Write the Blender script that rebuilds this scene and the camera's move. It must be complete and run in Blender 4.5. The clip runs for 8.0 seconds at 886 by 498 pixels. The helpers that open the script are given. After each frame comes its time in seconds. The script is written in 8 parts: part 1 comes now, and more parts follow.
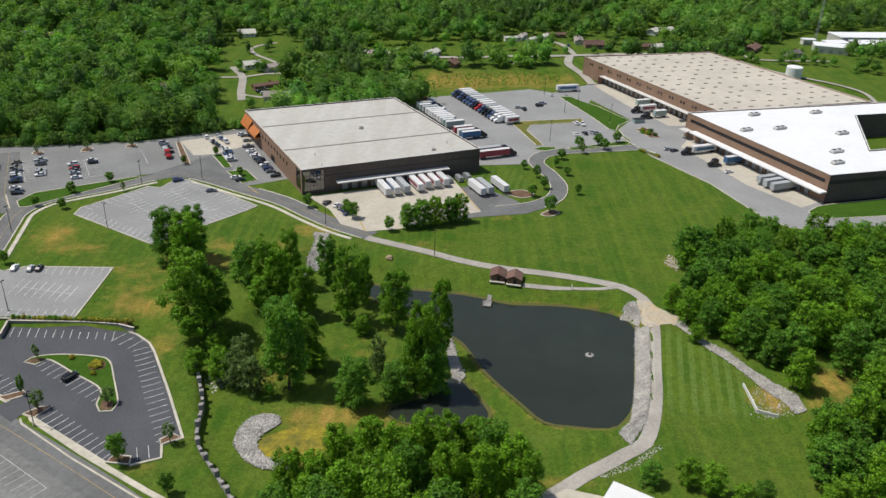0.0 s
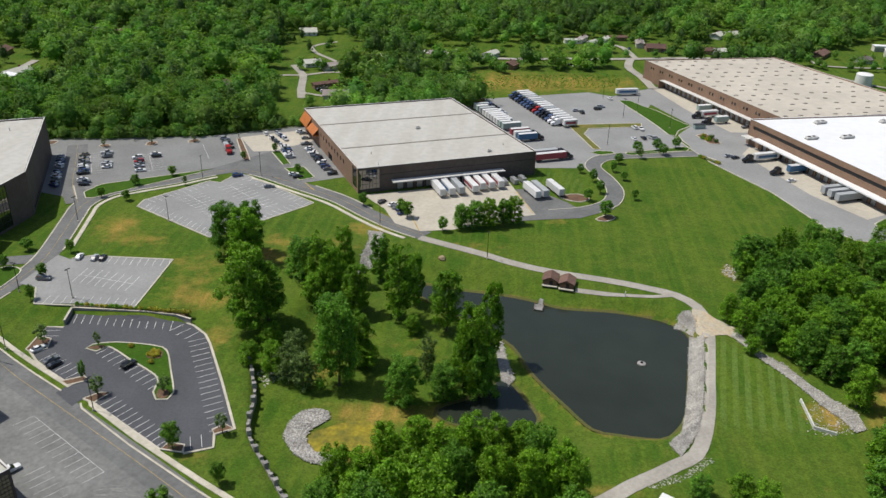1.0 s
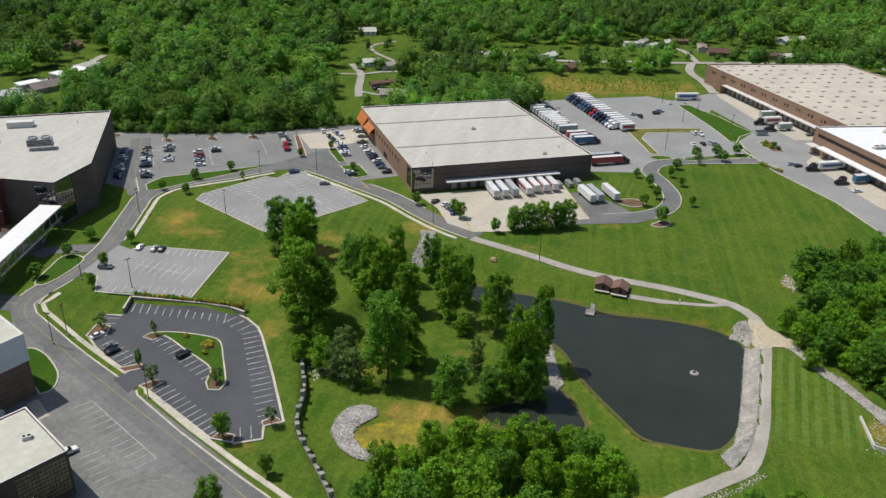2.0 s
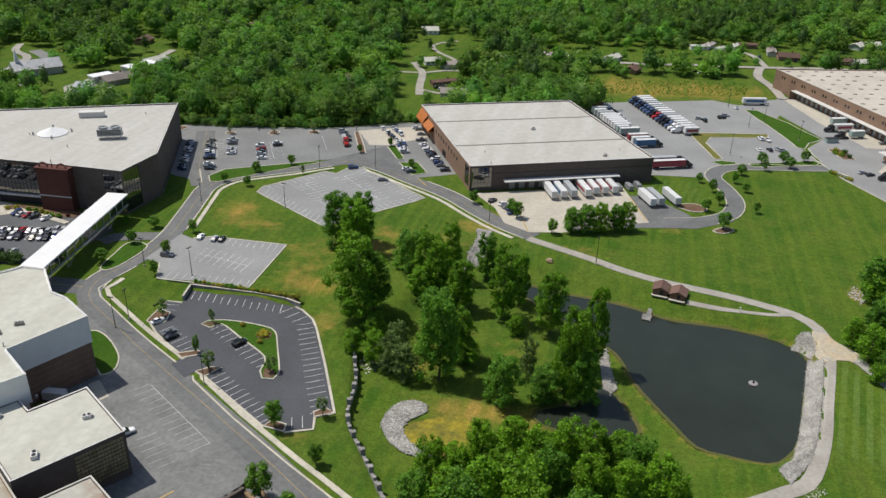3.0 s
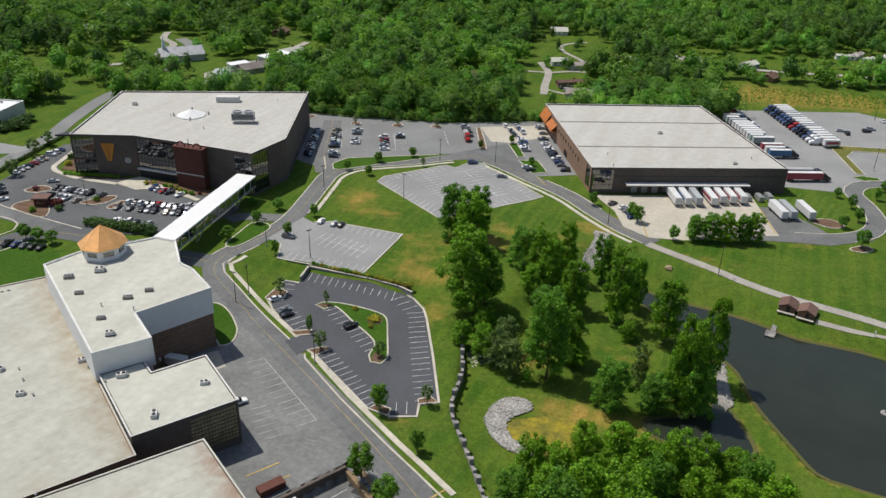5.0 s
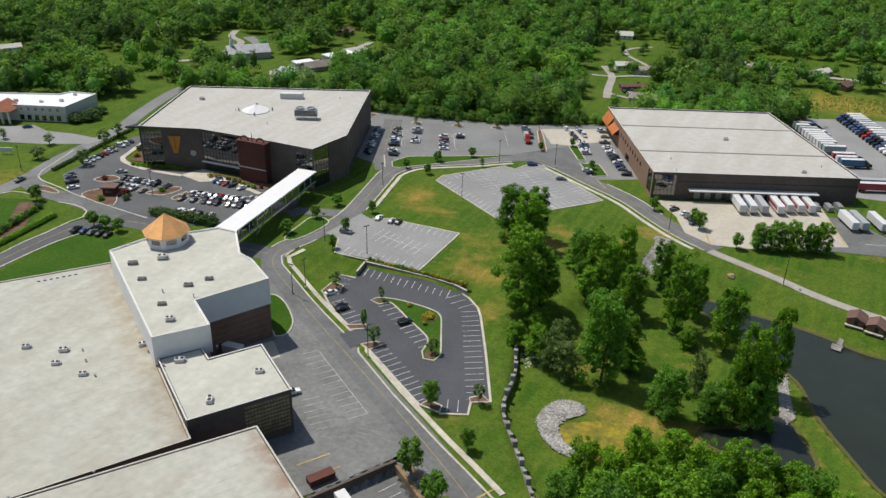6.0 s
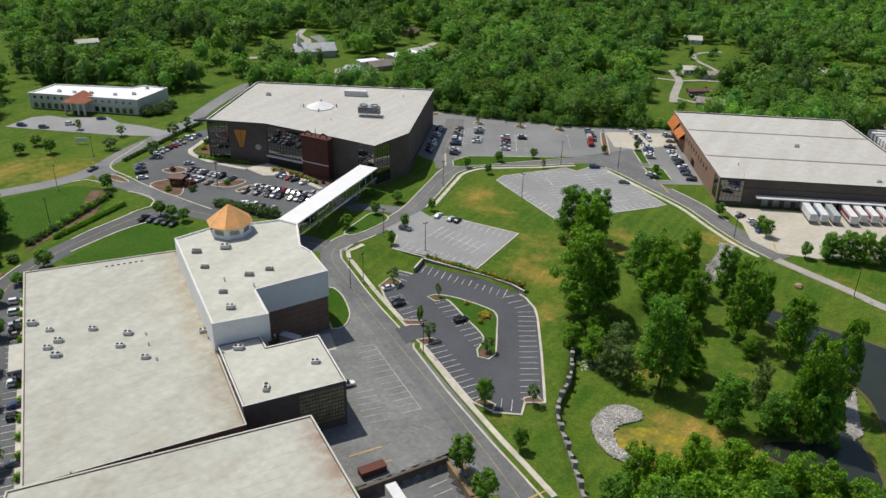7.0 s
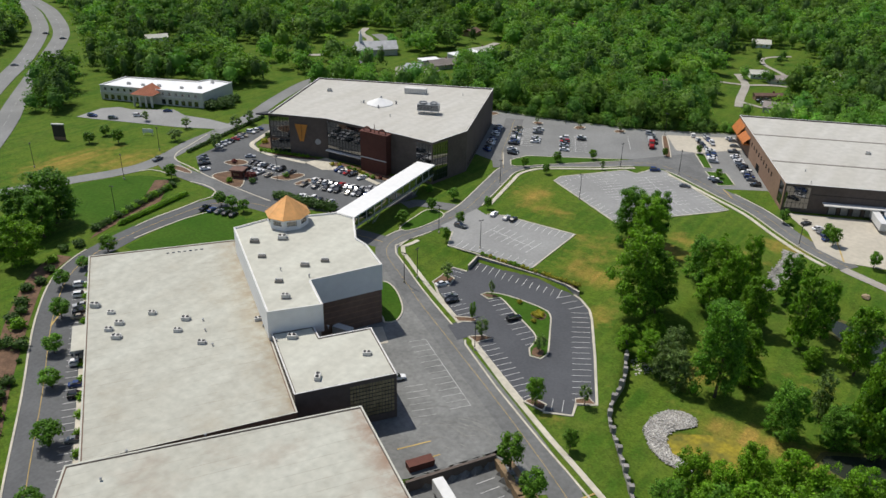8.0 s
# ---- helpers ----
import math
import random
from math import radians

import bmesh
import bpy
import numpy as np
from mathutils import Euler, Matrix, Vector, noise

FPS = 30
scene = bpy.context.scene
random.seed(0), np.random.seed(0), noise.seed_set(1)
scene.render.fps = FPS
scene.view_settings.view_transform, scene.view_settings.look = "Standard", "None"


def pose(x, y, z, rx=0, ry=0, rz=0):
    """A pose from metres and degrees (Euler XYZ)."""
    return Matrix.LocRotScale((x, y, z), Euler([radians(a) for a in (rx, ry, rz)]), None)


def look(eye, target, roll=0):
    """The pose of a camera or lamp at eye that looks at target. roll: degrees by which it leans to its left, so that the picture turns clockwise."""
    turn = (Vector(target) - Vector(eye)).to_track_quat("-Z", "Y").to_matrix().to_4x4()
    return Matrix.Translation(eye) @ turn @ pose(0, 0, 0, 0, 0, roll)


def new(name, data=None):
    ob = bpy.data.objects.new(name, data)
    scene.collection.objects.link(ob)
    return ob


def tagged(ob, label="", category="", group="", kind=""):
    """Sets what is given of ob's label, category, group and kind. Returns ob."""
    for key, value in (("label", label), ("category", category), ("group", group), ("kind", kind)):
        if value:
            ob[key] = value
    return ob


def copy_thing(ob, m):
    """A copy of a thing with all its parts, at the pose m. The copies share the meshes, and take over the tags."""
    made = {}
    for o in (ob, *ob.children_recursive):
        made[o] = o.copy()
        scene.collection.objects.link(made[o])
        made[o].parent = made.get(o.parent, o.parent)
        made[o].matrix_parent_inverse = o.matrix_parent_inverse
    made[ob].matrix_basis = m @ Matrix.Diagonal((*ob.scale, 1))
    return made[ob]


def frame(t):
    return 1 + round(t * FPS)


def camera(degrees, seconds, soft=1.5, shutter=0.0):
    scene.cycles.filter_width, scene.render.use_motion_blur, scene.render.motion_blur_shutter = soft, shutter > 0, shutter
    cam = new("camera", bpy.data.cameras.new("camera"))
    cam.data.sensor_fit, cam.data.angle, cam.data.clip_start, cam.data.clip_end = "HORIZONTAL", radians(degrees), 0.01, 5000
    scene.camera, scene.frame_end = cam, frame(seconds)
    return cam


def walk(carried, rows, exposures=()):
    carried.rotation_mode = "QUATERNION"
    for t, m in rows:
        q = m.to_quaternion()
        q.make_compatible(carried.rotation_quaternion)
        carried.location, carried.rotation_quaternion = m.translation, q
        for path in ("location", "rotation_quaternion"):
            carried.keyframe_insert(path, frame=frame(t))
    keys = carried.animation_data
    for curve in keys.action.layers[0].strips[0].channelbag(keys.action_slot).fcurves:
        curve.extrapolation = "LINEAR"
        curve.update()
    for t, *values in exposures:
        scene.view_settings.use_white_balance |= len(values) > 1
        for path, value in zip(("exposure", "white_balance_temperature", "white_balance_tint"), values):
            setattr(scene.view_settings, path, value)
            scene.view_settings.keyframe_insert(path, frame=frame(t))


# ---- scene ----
cam = camera(57.36, 8.0, 1.5)
# seconds, eye x y z, yaw, pitch, lean to the right
PATH = [
    (0.0, -0.00, 0.00, 134.70, -0.00, -26.81, -2.15),
    (0.5, -0.09, 0.02, 134.93, 2.14, -26.83, -2.10),
    (1.0, -0.17, 0.06, 135.00, 4.16, -26.91, -2.03),
    (1.5, -0.22, 0.19, 135.00, 6.17, -26.95, -1.96),
    (3.0, -0.35, 0.59, 133.26, 12.65, -26.98, -1.79),
    (3.5, -0.44, 0.69, 132.61, 14.89, -27.00, -1.74),
    (4.0, -0.65, 0.76, 131.90, 17.14, -27.02, -1.64),
    (4.5, -0.81, 0.87, 131.09, 19.40, -27.03, -1.59),
    (6.0, -1.14, 0.96, 127.97, 26.03, -26.78, -1.46),
    (6.5, -1.33, 0.94, 126.97, 28.32, -26.64, -1.37),
    (7.0, -1.44, 0.84, 125.93, 30.56, -26.61, -1.30),
    (7.5, -1.47, 0.85, 125.00, 32.77, -26.53, -1.24),
    (8.0, -1.48, 0.88, 123.98, 34.88, -26.52, -1.20),
]


def gaze(x, y, z, yaw, pitch, lean):
    a, b = radians(yaw), radians(pitch)
    ahead = Vector((-math.sin(a) * math.cos(b), math.cos(a) * math.cos(b), math.sin(b)))
    return look((x, y, z), Vector((x, y, z)) + 50 * ahead, -lean)


walk(cam, [(row[0], gaze(*row[1:])) for row in PATH])

# ---- sky and sun ----
SUN_DIR = Vector((-0.46, 0.07, 0.885)).normalized()
world = bpy.data.worlds.new("sky")
scene.world = world
world.use_nodes = True
wn = world.node_tree
sky = wn.nodes.new("ShaderNodeTexSky")
sky.sky_type = "NISHITA"
sky.sun_disc = False
sky.sun_elevation = math.asin(SUN_DIR.z)
sky.sun_rotation = math.atan2(SUN_DIR.x, SUN_DIR.y)
sky.dust_density = 1.5
wn.links.new(sky.outputs[0], wn.nodes["Background"].inputs[0])
wn.nodes["Background"].inputs[1].default_value = 0.092
sun_data = bpy.data.lights.new("sun", "SUN")
sun_data.energy = 3.85
sun_data.angle = radians(0.55)
sun_data.color = (1.0, 0.955, 0.88)
sun = new("sun", sun_data)
sun.matrix_world = look((0, 0, 300), Vector((0, 0, 300)) - SUN_DIR)
scene.view_settings.exposure = 0.0

# ---- materials ----
def material(name, color, rough=0.85, metal=0.0, spread=0.25, fine=1.5, coarse=0.06, bump=0.0, second=None, island=0.0, each=0.0, spec=0.3, streak=False):
    """A surface whose colour wanders at two scales, in metres of the world."""
    m = bpy.data.materials.new(name)
    m.use_nodes = True
    nt = m.node_tree
    b = nt.nodes["Principled BSDF"]
    b.inputs["Roughness"].default_value = rough
    b.inputs["Metallic"].default_value = metal
    b.inputs["Specular IOR Level"].default_value = spec
    geo = nt.nodes.new("ShaderNodeNewGeometry")
    n1 = nt.nodes.new("ShaderNodeTexNoise")
    n1.inputs["Scale"].default_value = fine
    n1.inputs["Detail"].default_value = 5
    n2 = nt.nodes.new("ShaderNodeTexNoise")
    n2.inputs["Scale"].default_value = coarse
    n2.inputs["Detail"].default_value = 4
    for n in (n1, n2):
        nt.links.new(geo.outputs["Position"], n.inputs["Vector"])
    if streak:
        turn = nt.nodes.new("ShaderNodeMapping")
        turn.inputs["Rotation"].default_value = (0, 0, radians(33))
        turn.inputs["Scale"].default_value = (1.0, 0.12, 1.0)
        nt.links.new(geo.outputs["Position"], turn.inputs[0])
        nt.links.new(turn.outputs[0], n2.inputs["Vector"])
        n2.inputs["Scale"].default_value = 0.16
        n2.inputs["Detail"].default_value = 7
    lo = nt.nodes.new("ShaderNodeMapRange")
    lo.inputs["From Min"].default_value, lo.inputs["From Max"].default_value = 0.3, 0.7
    lo.inputs["To Min"].default_value, lo.inputs["To Max"].default_value = 1 - spread * 0.6, 1 + spread * 0.6
    nt.links.new(n1.outputs["Fac"], lo.inputs["Value"])
    hi = nt.nodes.new("ShaderNodeMapRange")
    hi.inputs["From Min"].default_value, hi.inputs["From Max"].default_value = 0.35, 0.65
    nt.links.new(n2.outputs["Fac"], hi.inputs["Value"])
    mix = nt.nodes.new("ShaderNodeMix")
    mix.data_type = "RGBA"
    c2 = second or tuple(c * (1 - spread) for c in color)
    mix.inputs["A"].default_value = (*color, 1)
    mix.inputs["B"].default_value = (*c2, 1)
    nt.links.new(hi.outputs["Result"], mix.inputs["Factor"])
    mul = nt.nodes.new("ShaderNodeVectorMath")
    mul.operation = "SCALE"
    nt.links.new(mix.outputs["Result"], mul.inputs[0])
    nt.links.new(lo.outputs["Result"], mul.inputs["Scale"])
    out = mul.outputs[0]
    for amount, node, socket in ((island, geo, "Random Per Island"), (each, nt.nodes.new("ShaderNodeObjectInfo"), "Random")):
        if amount:
            r = nt.nodes.new("ShaderNodeMapRange")
            r.inputs["To Min"].default_value, r.inputs["To Max"].default_value = 1 - amount, 1 + amount
            nt.links.new(node.outputs[socket], r.inputs["Value"])
            s = nt.nodes.new("ShaderNodeVectorMath")
            s.operation = "SCALE"
            nt.links.new(out, s.inputs[0])
            nt.links.new(r.outputs["Result"], s.inputs["Scale"])
            out = s.outputs[0]
    nt.links.new(out, b.inputs["Base Color"])
    if bump:
        bp = nt.nodes.new("ShaderNodeBump")
        bp.inputs["Strength"].default_value = 0.6
        bp.inputs["Distance"].default_value = bump
        nt.links.new(n1.outputs["Fac"], bp.inputs["Height"])
        nt.links.new(bp.outputs[0], b.inputs["Normal"])
    return m


def leaf_material(name, color, second, tint=False):
    m = material(name, color, 0.55, 0, 0.3, 0.35, 0.03, second=second, island=0.24 if tint else 0.5, each=0.16, spec=0.1 if tint else 0.2)
    nt = m.node_tree
    b = nt.nodes["Principled BSDF"]
    src = b.inputs["Base Color"].links[0].from_socket
    if tint:
        att = nt.nodes.new("ShaderNodeAttribute")
        att.attribute_name = "tint"
        mul = nt.nodes.new("ShaderNodeMix")
        mul.data_type, mul.blend_type = "RGBA", "MULTIPLY"
        mul.inputs["Factor"].default_value = 1
        nt.links.new(src, mul.inputs["A"])
        nt.links.new(att.outputs["Color"], mul.inputs["B"])
        src = mul.outputs["Result"]
        nt.links.new(src, b.inputs["Base Color"])
    tr = nt.nodes.new("ShaderNodeBsdfTranslucent")
    bright = nt.nodes.new("ShaderNodeVectorMath")
    bright.operation = "MULTIPLY"
    bright.inputs[1].default_value = (1.3, 1.4, 0.5)
    nt.links.new(src, bright.inputs[0])
    nt.links.new(bright.outputs[0], tr.inputs["Color"])
    add = nt.nodes.new("ShaderNodeMixShader")
    add.inputs[0].default_value = 0.4 if tint else 0.28
    nt.links.new(b.outputs[0], add.inputs[1])
    nt.links.new(tr.outputs[0], add.inputs[2])
    nt.links.new(add.outputs[0], nt.nodes["Material Output"].inputs[0])
    return m


def glass_material(name, color, rough=0.04):
    m = bpy.data.materials.new(name)
    m.use_nodes = True
    b = m.node_tree.nodes["Principled BSDF"]
    b.inputs["Base Color"].default_value = (*color, 1)
    b.inputs["Roughness"].default_value = rough
    b.inputs["Specular IOR Level"].default_value = 1.0
    b.inputs["IOR"].default_value = 1.9
    return m


M_ASPHALT_OLD = material("old_asphalt", (0.285, 0.287, 0.28), 0.9, 0, 0.16, 1.2, 0.05, 0.01)
M_ASPHALT_MID = material("weathered_asphalt", (0.225, 0.228, 0.222), 0.9, 0, 0.18, 1.2, 0.05, 0.01)
M_ASPHALT = material("asphalt", (0.168, 0.171, 0.168), 0.9, 0, 0.24, 0.9, 0.09, 0.01)
M_ASPHALT_YARD = material("patched_asphalt", (0.205, 0.208, 0.2), 0.9, 0, 0.28, 0.9, 0.09, 0.01)
M_ASPHALT_DRIVE = material("drive_asphalt", (0.12, 0.124, 0.127), 0.88, 0, 0.2, 1.2, 0.07, 0.01)
M_ASPHALT_NEW = material("new_asphalt", (0.084, 0.088, 0.097), 0.85, 0, 0.18, 1.5, 0.06, 0.01)
M_CONCRETE = material("concrete", (0.49, 0.45, 0.37), 0.9, 0, 0.14, 0.6, 0.05)
M_KERB = material("kerb_concrete", (0.55, 0.51, 0.42), 0.9, 0, 0.2, 1.0, 0.2)
M_PAINT = material("road_paint", (0.72, 0.72, 0.7), 0.8, 0, 0.3, 2.0, 0.3)
M_PAINT_WORN = material("worn_road_paint", (0.54, 0.54, 0.52), 0.85, 0, 0.4, 1.0, 0.3)
M_SCUFF = material("tyre_scuff", (0.235, 0.235, 0.22), 0.9, 0, 0.3, 0.8, 0.3)
M_YELLOW = material("yellow_paint", (0.5, 0.36, 0.13), 0.8, 0, 0.3, 2.0, 0.3)
M_GRAVEL = material("gravel", (0.385, 0.36, 0.315), 0.95, 0, 0.2, 1.2, 0.1)
M_MULCH = material("mulch", (0.165, 0.1, 0.062), 0.95, 0, 0.35, 2.0, 0.3)
M_LAWN = material("lawn", (0.036, 0.092, 0.008), 0.95, 0, 0.3, 1.0, 0.08, 0.05, (0.05, 0.105, 0.011), spec=0.1)
M_ROOF_GREY = material("grey_roof", (0.48, 0.468, 0.43), 0.9, 0, 0.12, 0.4, 0.04, second=(0.43, 0.415, 0.37), streak=True)
M_ROOF_TAN = material("tan_roof", (0.52, 0.475, 0.4), 0.9, 0, 0.12, 0.3, 0.05)
M_ROOF_WHITE = material("white_roof", (0.77, 0.78, 0.78), 0.6, 0, 0.05, 0.3, 0.05)
M_ROOF_WORN = material("worn_roof", (0.51, 0.508, 0.44), 0.9, 0, 0.14, 0.5, 0.05, second=(0.455, 0.448, 0.385), streak=True)
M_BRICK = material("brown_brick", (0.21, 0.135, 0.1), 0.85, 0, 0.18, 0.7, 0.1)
# dark brick; also the shaded copy of the warehouse and hall brick
M_BRICK_DARK_AND_SHADED = material("dark_and_shaded_brick", (0.122, 0.097, 0.083), 0.85, 0, 0.18, 0.7, 0.1)
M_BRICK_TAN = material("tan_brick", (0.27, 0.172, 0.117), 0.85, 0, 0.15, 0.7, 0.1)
M_BRICK_RED = material("red_brick", (0.12, 0.045, 0.033), 0.8, 0, 0.15, 0.7, 0.1)
M_BAND = material("dark_band", (0.05, 0.042, 0.04), 0.7, 0, 0.15, 0.7, 0.1)
M_WHITE = material("white_stucco", (0.74, 0.74, 0.73), 0.8, 0, 0.06, 0.5, 0.1)
M_CREAM = material("cream_stucco", (0.6, 0.59, 0.52), 0.85, 0, 0.1, 0.5, 0.1)
M_METAL = material("grey_metal", (0.38, 0.39, 0.4), 0.5, 0.4, 0.2, 1.0, 0.3)
M_DARK = material("dark_metal", (0.03, 0.03, 0.033), 0.55, 0, 0.2, 1.0, 0.3)
M_COPPER = material("copper_roof", (0.86, 0.45, 0.17), 0.4, 0.3, 0.14, 0.8, 0.3)
M_ORANGE = material("orange_metal", (0.5, 0.17, 0.045), 0.5, 0.1, 0.15, 0.8, 0.3)
M_GOLD = material("gold_panel", (0.62, 0.27, 0.06), 0.4, 0.3, 0.2, 0.6, 0.3)
M_TILE = material("red_tile", (0.36, 0.13, 0.07), 0.8, 0, 0.2, 1.0, 0.3)
M_SHINGLE = material("shingle", (0.16, 0.095, 0.075), 0.9, 0, 0.2, 1.0, 0.3, each=0.25)
M_HOUSE_ROOF = material("house_roof", (0.27, 0.235, 0.215), 0.9, 0, 0.2, 0.8, 0.2, each=0.4)
M_SIDING = material("siding", (0.55, 0.53, 0.48), 0.85, 0, 0.1, 0.8, 0.2, each=0.3)
M_TIMBER = material("timber", (0.2, 0.12, 0.08), 0.85, 0, 0.25, 2.0, 0.4)
M_STONE = material("pale_stone", (0.49, 0.47, 0.435), 0.9, 0, 0.3, 1.5, 0.3, island=0.32)
M_BLOCK = material("wall_block", (0.33, 0.315, 0.3), 0.9, 0, 0.25, 1.2, 0.3, each=0.15)
M_TRUNK = material("bark", (0.13, 0.1, 0.075), 0.95, 0, 0.3, 3.0, 0.4)
M_GLASS_BLOCK = material("glass_block", (0.3, 0.25, 0.14), 0.25, 0, 0.35, 0.9, 0.3, spec=0.6)
M_GLASS = glass_material("dark_glass", (0.012, 0.016, 0.016))
M_CARGLASS = glass_material("car_glass", (0.01, 0.012, 0.014), 0.08)
M_TYRE = material("tyre", (0.02, 0.02, 0.02), 0.9, 0, 0.1)
M_RIM = material("rim", (0.45, 0.45, 0.46), 0.4, 0.6, 0.1)
M_LEAF = leaf_material("leaf", (0.152, 0.3, 0.014), (0.112, 0.245, 0.013))
M_LEAF_DARK = leaf_material("dark_leaf", (0.105, 0.235, 0.02), (0.08, 0.195, 0.018))
M_LEAF_MID = leaf_material("garden_leaf", (0.115, 0.235, 0.018), (0.09, 0.2, 0.016))
M_LEAF_PALE = leaf_material("pale_leaf", (0.16, 0.24, 0.07), (0.12, 0.2, 0.05))
M_LEAF_HEDGE = leaf_material("hedge_leaf", (0.062, 0.125, 0.022), (0.05, 0.1, 0.02))
M_LEAF_YELLOW = leaf_material("yellow_leaf", (0.4, 0.34, 0.03), (0.24, 0.26, 0.03))
M_LEAF_RED = leaf_material("red_leaf", (0.16, 0.035, 0.035), (0.11, 0.03, 0.03))
M_FOREST = leaf_material("forest_leaf", (0.142, 0.272, 0.046), (0.112, 0.222, 0.042), True)
M_WATER = material("pond_water", (0.03, 0.037, 0.027), 0.08, 0, 0.15, 0.1, 0.03, spec=0.35)
M_ALGAE = material("algae", (0.27, 0.22, 0.018), 0.8, 0, 0.45, 0.9, 0.28, second=(0.13, 0.125, 0.02))
CAR_PAINTS = [glass_material("car_paint_" + n, c, 0.25) for n, c in (("white", (0.75, 0.75, 0.75)), ("silver", (0.42, 0.43, 0.45)), ("grey", (0.14, 0.15, 0.16)), ("black", (0.012, 0.012, 0.014)), ("red", (0.35, 0.02, 0.02)), ("blue", (0.025, 0.05, 0.16)), ("tan", (0.3, 0.26, 0.2)))]
for paint in CAR_PAINTS:
    paint.node_tree.nodes["Principled BSDF"].inputs["IOR"].default_value = 1.5
    paint.node_tree.nodes["Principled BSDF"].inputs["Specular IOR Level"].default_value = 0.5
M_LAMP = glass_material("lamp_lens", (0.7, 0.7, 0.66), 0.2)
M_TRAILER_WHITE = material("trailer_white", (0.66, 0.66, 0.65), 0.5, 0, 0.08, 0.8, 0.3, each=0.08)
M_TRAILER_GREY = material("trailer_grey", (0.4, 0.42, 0.43), 0.5, 0, 0.1, 0.8, 0.3, each=0.1)
M_TRAILER_RED = material("trailer_red", (0.33, 0.06, 0.075), 0.5, 0, 0.1, 0.8, 0.3)
M_TRAILER_BLUE = material("trailer_blue", (0.06, 0.15, 0.28), 0.5, 0, 0.1, 0.8, 0.3)
M_TRAILER_GREEN = material("trailer_green", (0.33, 0.42, 0.39), 0.5, 0, 0.1, 0.8, 0.3)


def stained_roof(name, color, second, brown, line, reach):
    """Worn roof felt, brown where water stands and along one edge that sheds rust."""
    m = material(name, color, 0.9, 0, 0.16, 0.5, 0.05, second=second, streak=True)
    nt = m.node_tree
    b = nt.nodes["Principled BSDF"]
    src = b.inputs["Base Color"].links[0].from_socket
    geo = nt.nodes.new("ShaderNodeNewGeometry")

    def blot(scale, lo, hi, top):
        n = nt.nodes.new("ShaderNodeTexNoise")
        n.inputs["Scale"].default_value, n.inputs["Detail"].default_value, n.inputs["Roughness"].default_value = scale, 8, 0.65
        nt.links.new(geo.outputs["Position"], n.inputs["Vector"])
        r = nt.nodes.new("ShaderNodeMapRange")
        r.inputs[1].default_value, r.inputs[2].default_value, r.inputs[4].default_value = lo, hi, top
        nt.links.new(n.outputs["Fac"], r.inputs[0])
        return r.outputs[0]

    (ax, ay), (bx, by) = line
    size = math.hypot(bx - ax, by - ay)
    nx, ny = (by - ay) / size, -(bx - ax) / size
    dot = nt.nodes.new("ShaderNodeVectorMath")
    dot.operation = "DOT_PRODUCT"
    dot.inputs[1].default_value = (nx, ny, 0)
    nt.links.new(geo.outputs["Position"], dot.inputs[0])
    near = nt.nodes.new("ShaderNodeMapRange")
    near.inputs[1].default_value, near.inputs[2].default_value = ax * nx + ay * ny + reach, ax * nx + ay * ny
    nt.links.new(dot.outputs["Value"], near.inputs[0])
    rust = nt.nodes.new("ShaderNodeMath")
    rust.operation = "MULTIPLY"
    nt.links.new(near.outputs[0], rust.inputs[0])
    nt.links.new(blot(0.22, 0.3, 0.6, 0.95), rust.inputs[1])
    wet = nt.nodes.new("ShaderNodeMath")
    wet.operation = "MAXIMUM"
    nt.links.new(rust.outputs[0], wet.inputs[0])
    nt.links.new(blot(0.07, 0.52, 0.76, 0.36), wet.inputs[1])
    mix = nt.nodes.new("ShaderNodeMix")
    mix.data_type = "RGBA"
    nt.links.new(wet.outputs[0], mix.inputs["Factor"])
    nt.links.new(src, mix.inputs["A"])
    mix.inputs["B"].default_value = (*brown, 1)
    lap = nt.nodes.new("ShaderNodeVectorMath")
    lap.operation = "DOT_PRODUCT"
    lap.inputs[1].default_value = (0.85 / 3.2, -0.527 / 3.2, 0)
    nt.links.new(geo.outputs["Position"], lap.inputs[0])
    part_of = nt.nodes.new("ShaderNodeMath")
    part_of.operation = "FRACT"
    nt.links.new(lap.outputs["Value"], part_of.inputs[0])
    thin = nt.nodes.new("ShaderNodeMath")
    thin.operation = "LESS_THAN"
    thin.inputs[1].default_value = 0.07
    nt.links.new(part_of.outputs[0], thin.inputs[0])
    broken = nt.nodes.new("ShaderNodeMath")
    broken.operation = "MULTIPLY"
    nt.links.new(thin.outputs[0], broken.inputs[0])
    nt.links.new(blot(0.12, 0.42, 0.62, 0.3), broken.inputs[1])
    lapped = nt.nodes.new("ShaderNodeMix")
    lapped.data_type = "RGBA"
    nt.links.new(broken.outputs[0], lapped.inputs["Factor"])
    nt.links.new(mix.outputs["Result"], lapped.inputs["A"])
    lapped.inputs["B"].default_value = (0.22, 0.19, 0.155, 1)
    nt.links.new(lapped.outputs["Result"], b.inputs["Base Color"])
    return m


